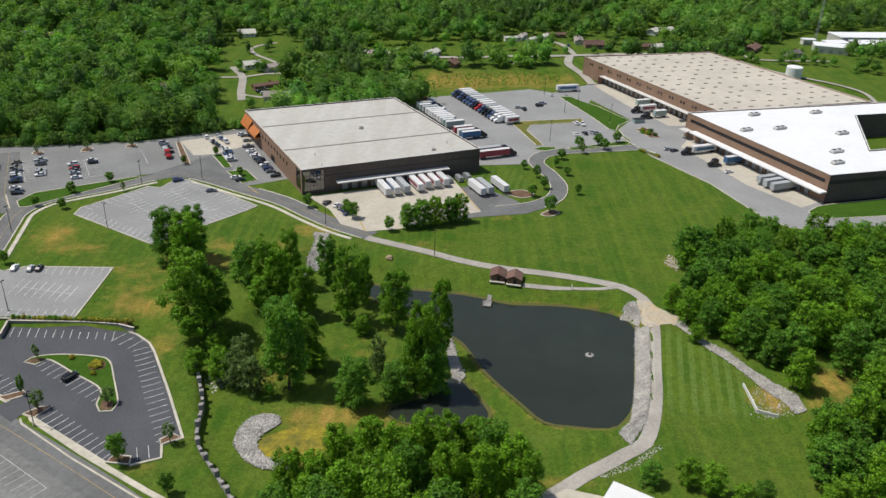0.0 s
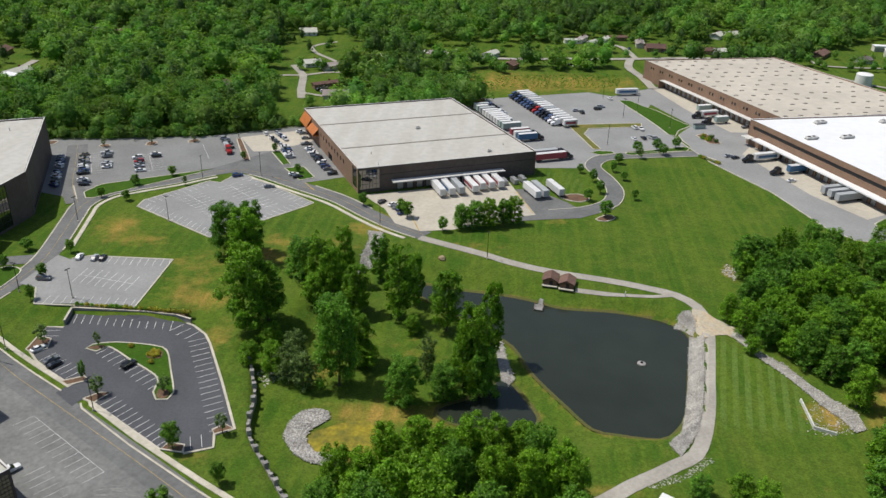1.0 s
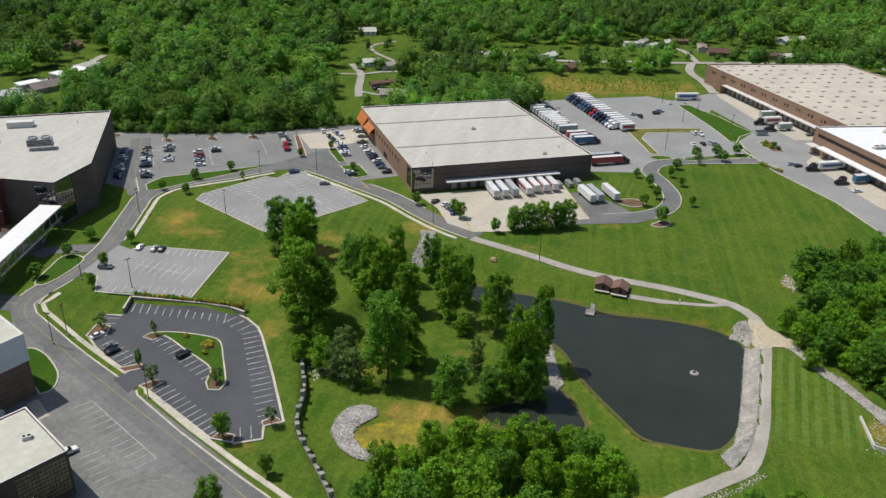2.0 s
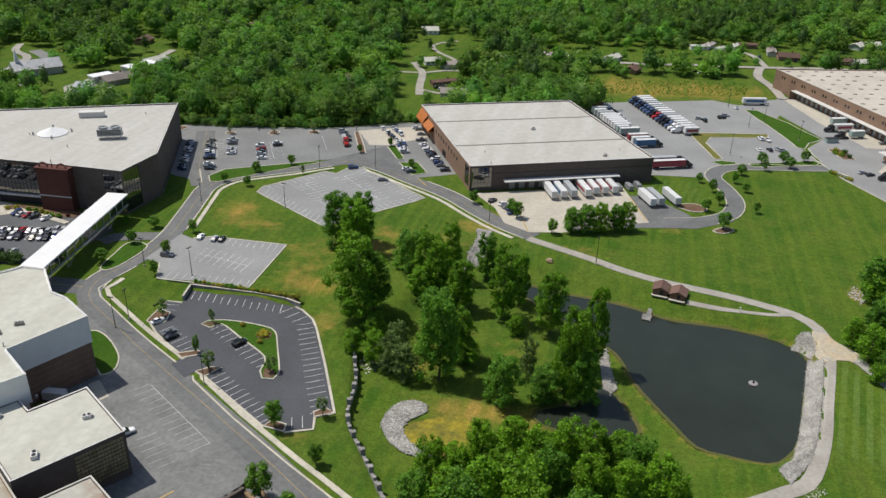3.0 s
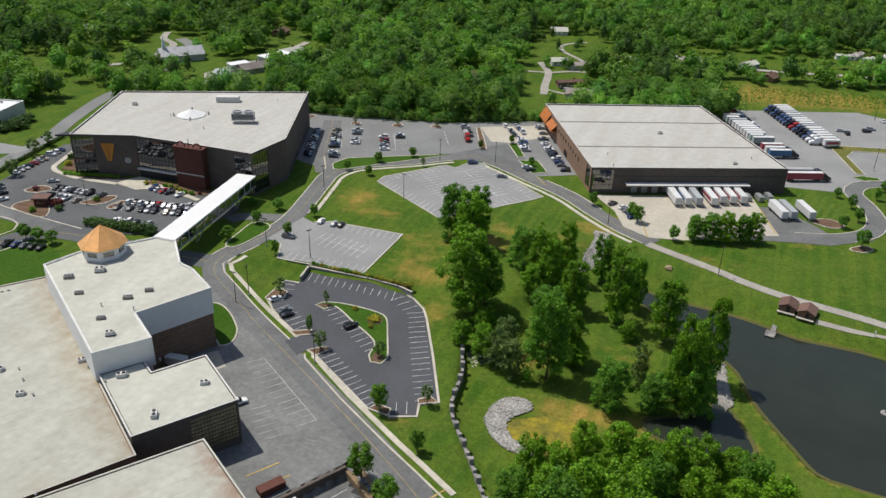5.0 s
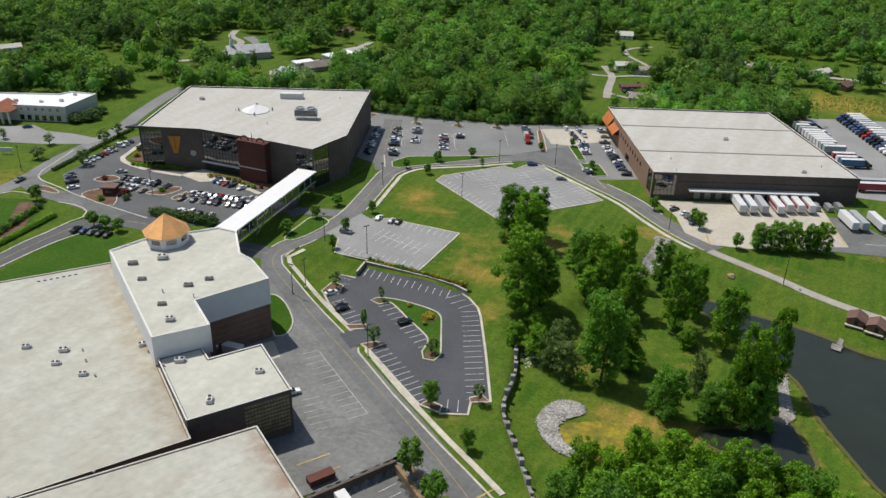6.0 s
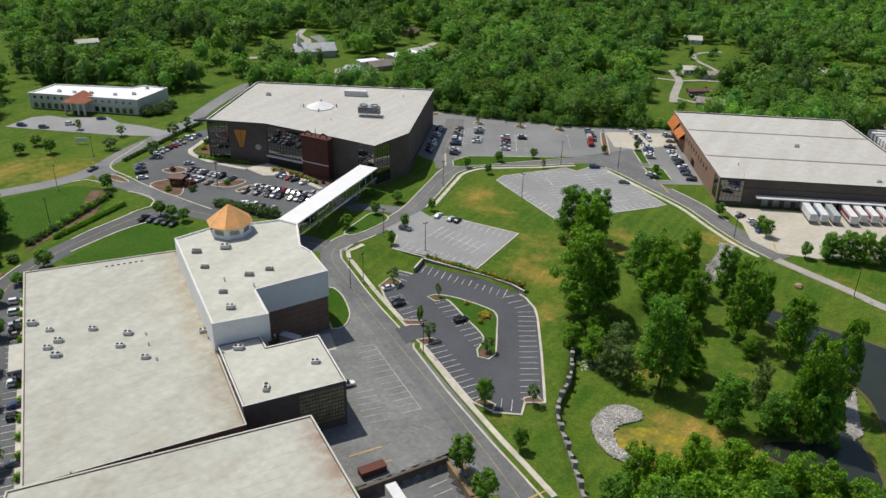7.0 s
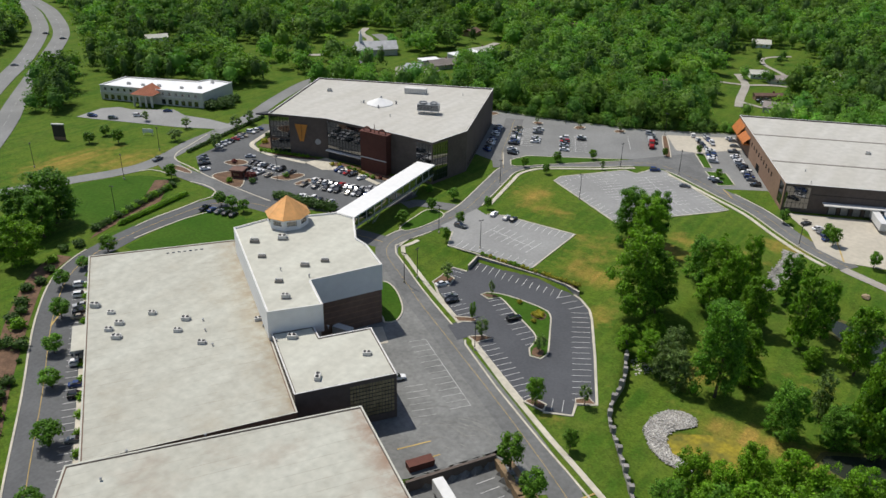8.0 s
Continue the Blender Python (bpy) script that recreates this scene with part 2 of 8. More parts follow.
M_ROOF_MAIN = stained_roof("stained_roof", (0.455, 0.455, 0.395), (0.4, 0.393, 0.335), (0.3, 0.245, 0.165), ((-190, 154.5), (-137.5, 120)), 9.0)
M_ROOF_WING = stained_roof("stained_wing_roof", (0.455, 0.455, 0.395), (0.395, 0.388, 0.33), (0.26, 0.165, 0.11), ((-100.2, 111.6), (-55, 84)), 7.0)
M_SEAM = material("roof_seam", (0.28, 0.26, 0.23), 0.9, 0, 0.2, 0.6, 0.2)
M_EDGE = material("pale_coping", (0.62, 0.61, 0.58), 0.7, 0, 0.1, 0.6, 0.2)
M_GRAVEL_BED = material("crushed_stone", (0.37, 0.35, 0.31), 0.95, 0, 0.35, 2.5, 0.3)
M_BOULDER = material("tan_boulder", (0.36, 0.28, 0.17), 0.95, 0, 0.35, 1.2, 0.4)
M_BANK = material("grassy_bank", (0.085, 0.1, 0.022), 0.95, 0, 0.35, 1.6, 0.25, second=(0.105, 0.095, 0.03))
M_SOIL = material("bare_soil", (0.27, 0.19, 0.11), 0.95, 0, 0.3, 1.5, 0.2)

# ---- building tools ----
def part(name, bm, mat, parent=None, label="", smooth=False):
    """One mesh object from a bmesh, under a thing where one is given."""
    me = bpy.data.meshes.new(name)
    bmesh.ops.recalc_face_normals(bm, faces=bm.faces)
    bm.to_mesh(me)
    bm.free()
    me.materials.append(mat)
    if smooth:
        me.polygons.foreach_set("use_smooth", [True] * len(me.polygons))
    ob = new(name, me)
    if parent:
        ob.parent = parent
    if label:
        ob["label"] = label
    return ob


def pieces(name, mesh, parent, m):
    """One more object on a shared mesh."""
    ob = new(name, mesh)
    ob.parent = parent
    ob.matrix_basis = m
    return ob


def thing(name, x, y, z, rz=0.0, label="", category="", group="", kind=""):
    ob = new(name)
    ob.empty_display_size = 0.5
    ob.matrix_basis = pose(x, y, z, 0, 0, rz)
    return tagged(ob, label, category, group, kind)


def box(bm, x, y, z, sx, sy, sz, rz=0.0, taper=1.0):
    """A box with its foot centre at x, y, z."""
    c, s = math.cos(radians(rz)), math.sin(radians(rz))
    vs = []
    for k, zz in ((1.0, 0), (taper, sz)):
        for ax, ay in ((-1, -1), (1, -1), (1, 1), (-1, 1)):
            px, py = ax * sx / 2 * k, ay * sy / 2 * k
            vs.append(bm.verts.new((x + px * c - py * s, y + px * s + py * c, z + zz)))
    for f in ((3, 2, 1, 0), (4, 5, 6, 7), (0, 1, 5, 4), (1, 2, 6, 5), (2, 3, 7, 6), (3, 0, 4, 7)):
        bm.faces.new([vs[i] for i in f])
    return vs


def prism(bm, poly, z0, z1):
    lo = [bm.verts.new((x, y, z0)) for x, y in poly]
    hi = [bm.verts.new((x, y, z1)) for x, y in poly]
    n = len(poly)
    bm.faces.new(lo[::-1])
    bm.faces.new(hi)
    for i in range(n):
        bm.faces.new((lo[i], lo[(i + 1) % n], hi[(i + 1) % n], hi[i]))


def tube(bm, a, b, r0, r1, n=8):
    a, b = Vector(a), Vector(b)
    q = (b - a).to_track_quat("Z", "Y")
    rings = []
    for p, r in ((a, r0), (b, r1)):
        rings.append([bm.verts.new(p + q @ Vector((r * math.cos(6.28319 * i / n), r * math.sin(6.28319 * i / n), 0))) for i in range(n)])
    for i in range(n):
        bm.faces.new((rings[0][i], rings[0][(i + 1) % n], rings[1][(i + 1) % n], rings[1][i]))
    bm.faces.new(rings[0][::-1])
    bm.faces.new(rings[1])


def lathe(bm, x, y, profile, n=12, turn=0.0):
    rings = []
    for r, z in profile:
        rings.append([bm.verts.new((x + r * math.cos(6.28319 * i / n + turn), y + r * math.sin(6.28319 * i / n + turn), z)) for i in range(n)])
    for a, b in zip(rings, rings[1:]):
        for i in range(n):
            bm.faces.new((a[i], a[(i + 1) % n], b[(i + 1) % n], b[i]))
    bm.faces.new(rings[0][::-1])
    bm.faces.new(rings[-1])


def curve(points, step=3.0, closed=False):
    """A smooth line through the points."""
    out, n = [], len(points)
    for i in range(n if closed else n - 1):
        if closed:
            p0, p1, p2, p3 = (Vector(points[(i + k) % n]) for k in (-1, 0, 1, 2))
        else:
            p0, p1, p2, p3 = (Vector(points[min(max(i + k, 0), n - 1)]) for k in (-1, 0, 1, 2))
        m = max(1, int((p2 - p1).length / step))
        for j in range(m):
            t = j / m
            out.append(0.5 * (2 * p1 + (p2 - p0) * t + (2 * p0 - 5 * p1 + 4 * p2 - p3) * t * t + (3 * p1 - p0 - 3 * p2 + p3) * t ** 3))
    if not closed:
        out.append(Vector(points[-1]))
    return [(p.x, p.y) for p in out]


def straight(points, step=4.0, closed=False):
    out, n = [], len(points)
    for i in range(n if closed else n - 1):
        a, b = Vector(points[i]), Vector(points[(i + 1) % n])
        m = max(1, int((b - a).length / step))
        out += [tuple(a.lerp(b, j / m)) for j in range(m)]
    if not closed:
        out.append(tuple(points[-1]))
    return out


def edge_distance(xs, ys, poly):
    """Distance to a closed outline: minus inside."""
    d = np.full(xs.shape, 1e9)
    inside = np.zeros(xs.shape, bool)
    n = len(poly)
    for i in range(n):
        (ax, ay), (bx, by) = poly[i], poly[(i + 1) % n]
        ex, ey = bx - ax, by - ay
        t = np.clip(((xs - ax) * ex + (ys - ay) * ey) / (ex * ex + ey * ey + 1e-9), 0, 1)
        d = np.minimum(d, np.hypot(xs - ax - t * ex, ys - ay - t * ey))
        cross = ((ay > ys) != (by > ys)) & (xs < (bx - ax) * (ys - ay) / (by - ay + 1e-12) + ax)
        inside ^= cross
    return np.where(inside, -d, d)


def ease(v):
    v = np.clip(v, 0, 1)
    return v * v * (3 - 2 * v)

# ---- the lie of the land ----
POND = curve([(-27.5, 244), (-12, 241.5), (3.5, 240), (15, 237), (23.5, 234), (41, 234), (55, 231), (60.5, 226.5), (63, 220), (59, 201.5), (55, 182.5), (51, 174.5), (46, 170.5), (35, 171), (28.5, 172.5), (22.5, 180.5), (13, 195), (6.5, 209.5), (-1.5, 216), (-14.5, 227), (-26, 237)], 3, True)
POND_LOW = curve([(4, 194), (10, 186), (14.5, 176), (11.5, 171.5), (-0.5, 170), (-11, 172), (-13, 177), (-0.5, 185.5)], 2, True)
BASIN = curve([(-45.5, 160.5), (-40, 166.5), (-30.5, 169.5), (-26, 160), (-27, 154), (-40, 155.5)], 2, True)
VALLEY = [(-86, 196), (-80, 160), (-64, 134), (-20, 120), (20, 150), (36, 162), (50, 166), (56, 178), (60.5, 200), (64, 222), (60, 232), (40, 242), (20, 246), (0, 252), (-25, 258), (-48, 272), (-58, 250), (-66, 214)]
SOUTH = [(-135, 199), (-129, 199), (-129, 205), (-94, 206.5), (-84, 201), (-69, 189), (-62, 168), (-60, 156), (-45, 137), (-36, 120), (-85, 90), (-150, 130), (-132, 160), (-125, 176)]
PAD_A = [(-128.5, 180), (-134, 198.5), (-129, 199), (-129.6, 207.1), (-94.5, 207.1), (-86, 203), (-69.5, 189.5), (-62.5, 168), (-61, 160), (-57.5, 153.5), (-46, 137), (-60, 130), (-115, 160)]
RAMP = [(-84, 109.5), (-74, 127.2), (-72.6, 127), (-63, 120), (-55, 109), (-66, 94), (-86, 105)]
PAD_B = [(-143.5, 206), (-148.5, 217.5), (-141.5, 241), (-112.5, 242.5), (-94, 209), (-94, 207.3), (-131.5, 207.3)]


def land(xs, ys):
    """Height of the ground, for arrays."""
    xs, ys = np.asarray(xs, float), np.asarray(ys, float)
    z = -1.8 * ease(1 - edge_distance(xs, ys, SOUTH) / 22)
    v = -4.1 * ease(-edge_distance(xs, ys, VALLEY) / 12)
    z = np.minimum(z, v)
    d = edge_distance(xs, ys, PAD_A)
    z = z + (-1.8 - z) * ease(1 - np.maximum(d, 0) / 2.0)
    d = edge_distance(xs, ys, PAD_B)
    z = z * (1 - ease(1 - np.maximum(d, 0) / 0.4))
    d = edge_distance(xs, ys, RAMP)
    z = z + (-4.2 - z) * ease(1 - np.maximum(d, 0) / 0.6)
    for outline, level, run in ((POND, -3.2, 4.0), (POND_LOW, -3.9, 5.0), (BASIN, -4.3, 5.0)):
        d = edge_distance(xs, ys, outline)
        z = np.where(d < 0, np.maximum(level - 1.6, level + 0.3 * d), level + (z - level) * ease(np.maximum(d, 0) / run) + 0.06 * np.minimum(np.maximum(d, 0), 1))
    far = ease((np.hypot(xs + 40, ys - 250) - 330) / 300)
    return z + far * (0.9 * np.sin(xs * 0.0131 + 1) * np.sin(ys * 0.0113) + 0.7 * np.sin(xs * 0.023 + ys * 0.017))


def ground_at(x, y):
    return float(land(np.array([x]), np.array([y]))[0])


def sheet(name, poly, mat, lift, kind="structure", label="", category="", parent=None, cell=5.0, thick=0.0):
    """A paved or planted patch that lies on the land."""
    bm = bmesh.new()
    f = bm.faces.new([bm.verts.new((x, y, 0)) for x, y in poly])
    bmesh.ops.triangulate(bm, faces=[f])
    xs, ys = [p[0] for p in poly], [p[1] for p in poly]
    for axis, lo, hi in ((0, min(xs), max(xs)), (1, min(ys), max(ys))):
        v = math.ceil(lo / cell) * cell
        while v < hi:
            co, no = [0, 0, 0], [0, 0, 0]
            co[axis], no[axis] = v, 1
            bmesh.ops.bisect_plane(bm, geom=bm.verts[:] + bm.edges[:] + bm.faces[:], plane_co=co, plane_no=no)
            v += cell
    co = np.array([v.co[:2] for v in bm.verts])
    hz = land(co[:, 0], co[:, 1]) + lift
    for v, z in zip(bm.verts, hz):
        v.co.z = z
    for f in bm.faces:
        if f.normal.z < 0:
            f.normal_flip()
    if thick:
        r = bmesh.ops.extrude_face_region(bm, geom=bm.faces[:])
        for g in r["geom"]:
            if isinstance(g, bmesh.types.BMVert):
                g.co.z -= thick
    ob = part(name, bm, mat, parent)
    return tagged(ob, label, category, kind=kind) if not parent else ob


def ribbon(name, line, width, mat, lift, thick=0.0, shift=0.0, kind="structure", label="", category="", parent=None, dashes=None):
    """A strip along a line on the land: a road, kerb, path or painted line."""
    pts = [Vector((*p, 0)) for p in line]
    cols = max(1, round(width / 1.6))
    rows = []
    for i, p in enumerate(pts):
        d = (pts[min(i + 1, len(pts) - 1)] - pts[max(i - 1, 0)])
        if pts[0] == pts[-1] and i in (0, len(pts) - 1):
            d = pts[1] - pts[-2]
        d.normalize()
        n = Vector((-d.y, d.x, 0))
        rows.append([p + n * (shift + width * (0.5 - k / cols)) for k in range(cols + 1)])
    m = len(rows)
    co = np.array([(v.x, v.y) for row in rows for v in row])
    hz = (land(co[:, 0], co[:, 1]) + lift).reshape(m, cols + 1)
    bm = bmesh.new()
    vs = [[bm.verts.new((v.x, v.y, z)) for v, z in zip(row, hr)] for row, hr in zip(rows, hz)]
    low = [[bm.verts.new((v.co.x, v.co.y, v.co.z - thick)) for v in (row[0], row[-1])] for row in vs] if thick else None
    for i in range(m - 1):
        if dashes and i % dashes >= dashes / 2:
            continue
        for k in range(cols):
            bm.faces.new((vs[i][k + 1], vs[i + 1][k + 1], vs[i + 1][k], vs[i][k]))
        if thick:
            bm.faces.new((vs[i][0], vs[i + 1][0], low[i + 1][0], low[i][0]))
            bm.faces.new((vs[i + 1][-1], vs[i][-1], low[i][1], low[i + 1][1]))
    if thick:
        for i in (0, m - 1):
            bm.faces.new([*vs[i], low[i][1], low[i][0]])
    for v in [v for v in bm.verts if not v.link_faces]:
        bm.verts.remove(v)
    me_ob = part(name, bm, mat, parent)
    return tagged(me_ob, label, category, kind=kind) if not parent else me_ob


# one sheet of ground out to the horizon
def spaced(lo, hi, step, reach):
    mid = list(np.arange(lo, hi + 0.1, step))
    out, s, v = [], step, hi
    while v < reach:
        s *= 1.22
        v += s
        out.append(v)
    back, s, v = [], step, lo
    while v > -reach:
        s *= 1.22
        v -= s
        back.append(v)
    return np.array(back[::-1] + mid + out)


gx, gy = spaced(-300, 190, 2.2, 4500), spaced(50, 440, 2.2, 4500)
gx, gy = np.unique(np.concatenate([gx, np.arange(-90, -52, 0.7)])), np.unique(np.concatenate([gy, np.arange(91, 131, 0.7)]))
XX, YY = np.meshgrid(gx, gy)
ZZ = land(XX, YY)
ZZ -= 3.0 * (edge_distance(XX, YY, RAMP) < 0.9)
nx, ny = len(gx), len(gy)
ii = np.arange((nx - 1) * (ny - 1))
q0 = (ii // (nx - 1)) * nx + ii % (nx - 1)
me = bpy.data.meshes.new("ground")
me.vertices.add(nx * ny)
me.vertices.foreach_set("co", np.stack([XX, YY, ZZ], -1).astype(np.float32).ravel())
me.loops.add(len(q0) * 4)
me.loops.foreach_set("vertex_index", np.stack([q0, q0 + 1, q0 + nx + 1, q0 + nx], -1).astype(np.int32).ravel())
me.polygons.add(len(q0))
me.polygons.foreach_set("loop_start", (np.arange(len(q0)) * 4).astype(np.int32))
me.polygons.foreach_set("use_smooth", np.ones(len(q0), bool))
me.update()
# bare and dry patches, and the mown stripes, as soil and grass of their own
BARE = [(-143, 266, 8, 9, 0.9), (-133, 256, 13, 5, 0.75), (-100, 224, 10, 15, 0.55), (-92, 219, 10, 4.5, 1.15), (-104, 240, 14, 10, 0.4), (-84, 250, 13, 6, 1.0), (-78, 262, 14, 6, 0.6), (-82, 200, 5, 9, 0.6), (-50, 278, 10, 5, 0.9), (-27, 172.5, 15, 4.5, 1.2), (-47, 192, 4, 9, 0.8), (-10, 175, 12, 4, 0.9),
        (-70, 150, 7, 4, 0.35), (-45, 290, 9, 4, 0.7), (-300, 190, 12, 20, 0.75), (-318, 176, 10, 24, 0.9), (84, 262, 4, 6, 0.9), (104, 180, 5, 5, 0.9), (112, 190, 8, 9, 0.9), (118, 222, 5, 6, 0.8), (45, 506, 30, 14, 1.35), (5, 500, 32, 20, 1.2), (72, 516, 14, 10, 0.7),
        (-60, 262, 9, 6, 0.5), (42, 166, 12, 3, 0.3), (30, 146, 8, 4, 0.5), (-165, 455, 8, 12, 1.0), (92, 182, 6, 6, 1.25), (24, 300, 6, 9, 0.5), (46, 420, 16, 6, 0.55), (-8, 268, 10, 5, 0.4), (-45, 205, 8, 12, 0.4), (-20, 205, 10, 8, 0.35)]
bare = np.zeros(XX.shape)
for bx, by, rx, ry, amount in BARE:
    bare = np.maximum(bare, amount * np.exp(-((XX - bx) / rx) ** 2 - ((YY - by) / ry) ** 2))
for outline in (POND, POND_LOW, BASIN):
    dd = edge_distance(XX, YY, outline)
    bare = np.maximum(bare, 0.62 * np.exp(-(dd / 1.2) ** 2))
mown = ease(-edge_distance(XX, YY, [(68, 224), (90, 198), (84, 172), (62, 172), (60, 180)]) / 3) + 0.45 * ease(-edge_distance(XX, YY, [(6, 352), (34, 352), (42, 330), (34, 312), (16, 330)]) / 3)
for key, values in (("bare", bare), ("mown", mown)):
    me.attributes.new(key, "FLOAT", "POINT").data.foreach_set("value", values.astype(np.float32).ravel())
ground = tagged(new("ground", me), "sunlit mown grass with dry and bare clay patches", "ground", kind="structure")

m = bpy.data.materials.new("grass_ground")
m.use_nodes = True
nt = m.node_tree
bsdf = nt.nodes["Principled BSDF"]
bsdf.inputs["Roughness"].default_value = 0.95
bsdf.inputs["Specular IOR Level"].default_value = 0.1
geo = nt.nodes.new("ShaderNodeNewGeometry")


def noise_node(scale, detail=6, rough=0.6):
    n = nt.nodes.new("ShaderNodeTexNoise")
    n.inputs["Scale"].default_value, n.inputs["Detail"].default_value, n.inputs["Roughness"].default_value = scale, detail, rough
    nt.links.new(geo.outputs["Position"], n.inputs["Vector"])
    return n.outputs["Fac"]


def ranged(src, a, b, c=0.0, d=1.0):
    n = nt.nodes.new("ShaderNodeMapRange")
    n.inputs[1].default_value, n.inputs[2].default_value, n.inputs[3].default_value, n.inputs[4].default_value = a, b, c, d
    nt.links.new(src, n.inputs[0])
    return n.outputs[0]


def blended(fac, a, b):
    n = nt.nodes.new("ShaderNodeMix")
    n.data_type = "RGBA"
    nt.links.new(fac, n.inputs["Factor"])
    for key, v in (("A", a), ("B", b)):
        if isinstance(v, tuple):
            n.inputs[key].default_value = (*v, 1)
        else:
            nt.links.new(v, n.inputs[key])
    return n.outputs["Result"]


def arith(op, a, b):
    n = nt.nodes.new("ShaderNodeMath")
    n.operation = op
    for i, v in enumerate((a, b)):
        if isinstance(v, (int, float)):
            n.inputs[i].default_value = v
        else:
            nt.links.new(v, n.inputs[i])
    return n.outputs[0]


def attribute(key):
    n = nt.nodes.new("ShaderNodeAttribute")
    n.attribute_name = key
    return n.outputs["Fac"]


grass = blended(ranged(noise_node(0.03), 0.35, 0.65), (0.04, 0.098, 0.009), (0.07, 0.124, 0.014))
grass = blended(ranged(noise_node(0.085, 7, 0.65), 0.42, 0.72), grass, (0.096, 0.132, 0.02))
wave = nt.nodes.new("ShaderNodeTexWave")
wave.inputs["Scale"].default_value = 0.095
wave.inputs["Distortion"].default_value = 0.4
turned = nt.nodes.new("ShaderNodeMapping")
turned.inputs["Rotation"].default_value = (0, 0, radians(12))
nt.links.new(geo.outputs["Position"], turned.inputs[0])
nt.links.new(turned.outputs[0], wave.inputs["Vector"])
stripe = arith("MULTIPLY", ranged(wave.outputs["Fac"], 0.4, 0.6), attribute("mown"))
grass = blended(stripe, grass, (0.1, 0.16, 0.03))
patchy = arith("ADD", arith("MULTIPLY", attribute("bare"), 0.92), ranged(noise_node(0.25, 6), 0.3, 0.7, -0.3, 0.3))
soil = blended(ranged(noise_node(0.5), 0.3, 0.7), (0.36, 0.225, 0.055), (0.25, 0.19, 0.045))
grass = blended(ranged(patchy, 0.2, 0.86, 0.0, 0.94), grass, soil)
swath = nt.nodes.new("ShaderNodeMapping")
swath.inputs["Rotation"].default_value = (0, 0, radians(-38))
swath.inputs["Scale"].default_value = (0.3, 0.012, 0.3)
nt.links.new(geo.outputs["Position"], swath.inputs[0])
mowing = nt.nodes.new("ShaderNodeTexNoise")
mowing.inputs["Scale"].default_value, mowing.inputs["Detail"].default_value = 1.0, 3
nt.links.new(swath.outputs[0], mowing.inputs["Vector"])
grass = blended(ranged(mowing.outputs["Fac"], 0.44, 0.6, 0.0, 0.5), grass, (0.1, 0.15, 0.016))
coarse_grain = nt.nodes.new("ShaderNodeMath")
coarse_grain.operation = "MULTIPLY"
grain = nt.nodes.new("ShaderNodeVectorMath")
grain.operation = "SCALE"
nt.links.new(grass, grain.inputs[0])
nt.links.new(ranged(noise_node(1.6, 4, 0.7), 0.25, 0.75, 0.6, 1.4), coarse_grain.inputs[0])
nt.links.new(ranged(noise_node(0.45, 5, 0.7), 0.25, 0.75, 0.78, 1.22), coarse_grain.inputs[1])
nt.links.new(coarse_grain.outputs[0], grain.inputs["Scale"])
nt.links.new(grain.outputs[0], bsdf.inputs["Base Color"])
bp = nt.nodes.new("ShaderNodeBump")
bp.inputs["Distance"].default_value = 0.12
bp.inputs["Strength"].default_value = 0.5
nt.links.new(noise_node(2.2, 4, 0.7), bp.inputs["Height"])
nt.links.new(bp.outputs[0], bsdf.inputs["Normal"])
ground.data.materials.append(m)


def water(name, outline, level, mat, label, category="water"):
    bm = bmesh.new()
    bm.faces.new([bm.verts.new((x, y, level)) for x, y in outline])
    bmesh.ops.triangulate(bm, faces=bm.faces[:])
    return tagged(part(name, bm, mat), label, category, kind="structure")


def grown(outline, by):
    cx, cy = sum(p[0] for p in outline) / len(outline), sum(p[1] for p in outline) / len(outline)
    return [(x + (x - cx) / math.hypot(x - cx, y - cy) * by, y + (y - cy) / math.hypot(x - cx, y - cy) * by) for x, y in outline]


water("pond", grown(POND, 0.5), -3.2, M_WATER, "dark still green-black pond water with grassy banks")
water("lower_pond", grown(POND_LOW, 0.5), -3.9, M_WATER, "dark shaded pool below the stone dam")
water("algae_pool", grown(BASIN, 0.3), -4.32, M_ALGAE, "shallow pool covered with yellow-green algae")

# ---- roads, lots and paths ----
LOOP = curve([(-44, 117), (-56.5, 127), (-80, 142.5), (-110, 161), (-138, 178), (-156, 189.5), (-161, 200), (-158.5, 214), (-156, 228), (-156.5, 240), (-159.5, 255), (-163, 271), (-165, 283), (-161, 295), (-151.5, 303.5), (-140, 312), (-129.5, 321.5), (-118, 329), (-105.5, 326.5), (-84, 314.5), (-66, 304), (-51.5, 291.5), (-40, 282.5), (-27, 275)], 3)
ribbon("road", LOOP, 7.6, M_ASPHALT, 0.1, label="grey asphalt loop road with concrete kerbs", category="road")
ribbon("centre_line", LOOP, 0.12, M_YELLOW, 0.13, label="faded yellow road centre line", category="road marking")

LOT_A = [(-132.5, 184.5), (-135, 198), (-129.5, 198.5), (-130.2, 206.8), (-119.5, 207), (-107.5, 207.1), (-98, 206.9), (-91.2, 204.8), (-86, 200.5), (-83, 196), (-73.5, 178.5), (-63.5, 159), (-68, 155.5), (-66.5, 151.5), (-73, 148.5), (-79, 149), (-103.5, 164.5), (-107, 166), (-108.5, 162.5), (-115.5, 167.5), (-114, 171)]
LOT_B = [(-143.5, 207.5), (-148.5, 217.5), (-155, 219), (-153, 240), (-147, 237.5), (-141.5, 241), (-112.5, 242.5), (-112, 209.5), (-131, 209.5)]
LOT_C = [(-143.5, 284), (-143.5, 290), (-125, 314), (-119.5, 313), (-116, 323), (-112, 324), (-75.5, 298.5), (-78, 294.5), (-105.5, 261)]
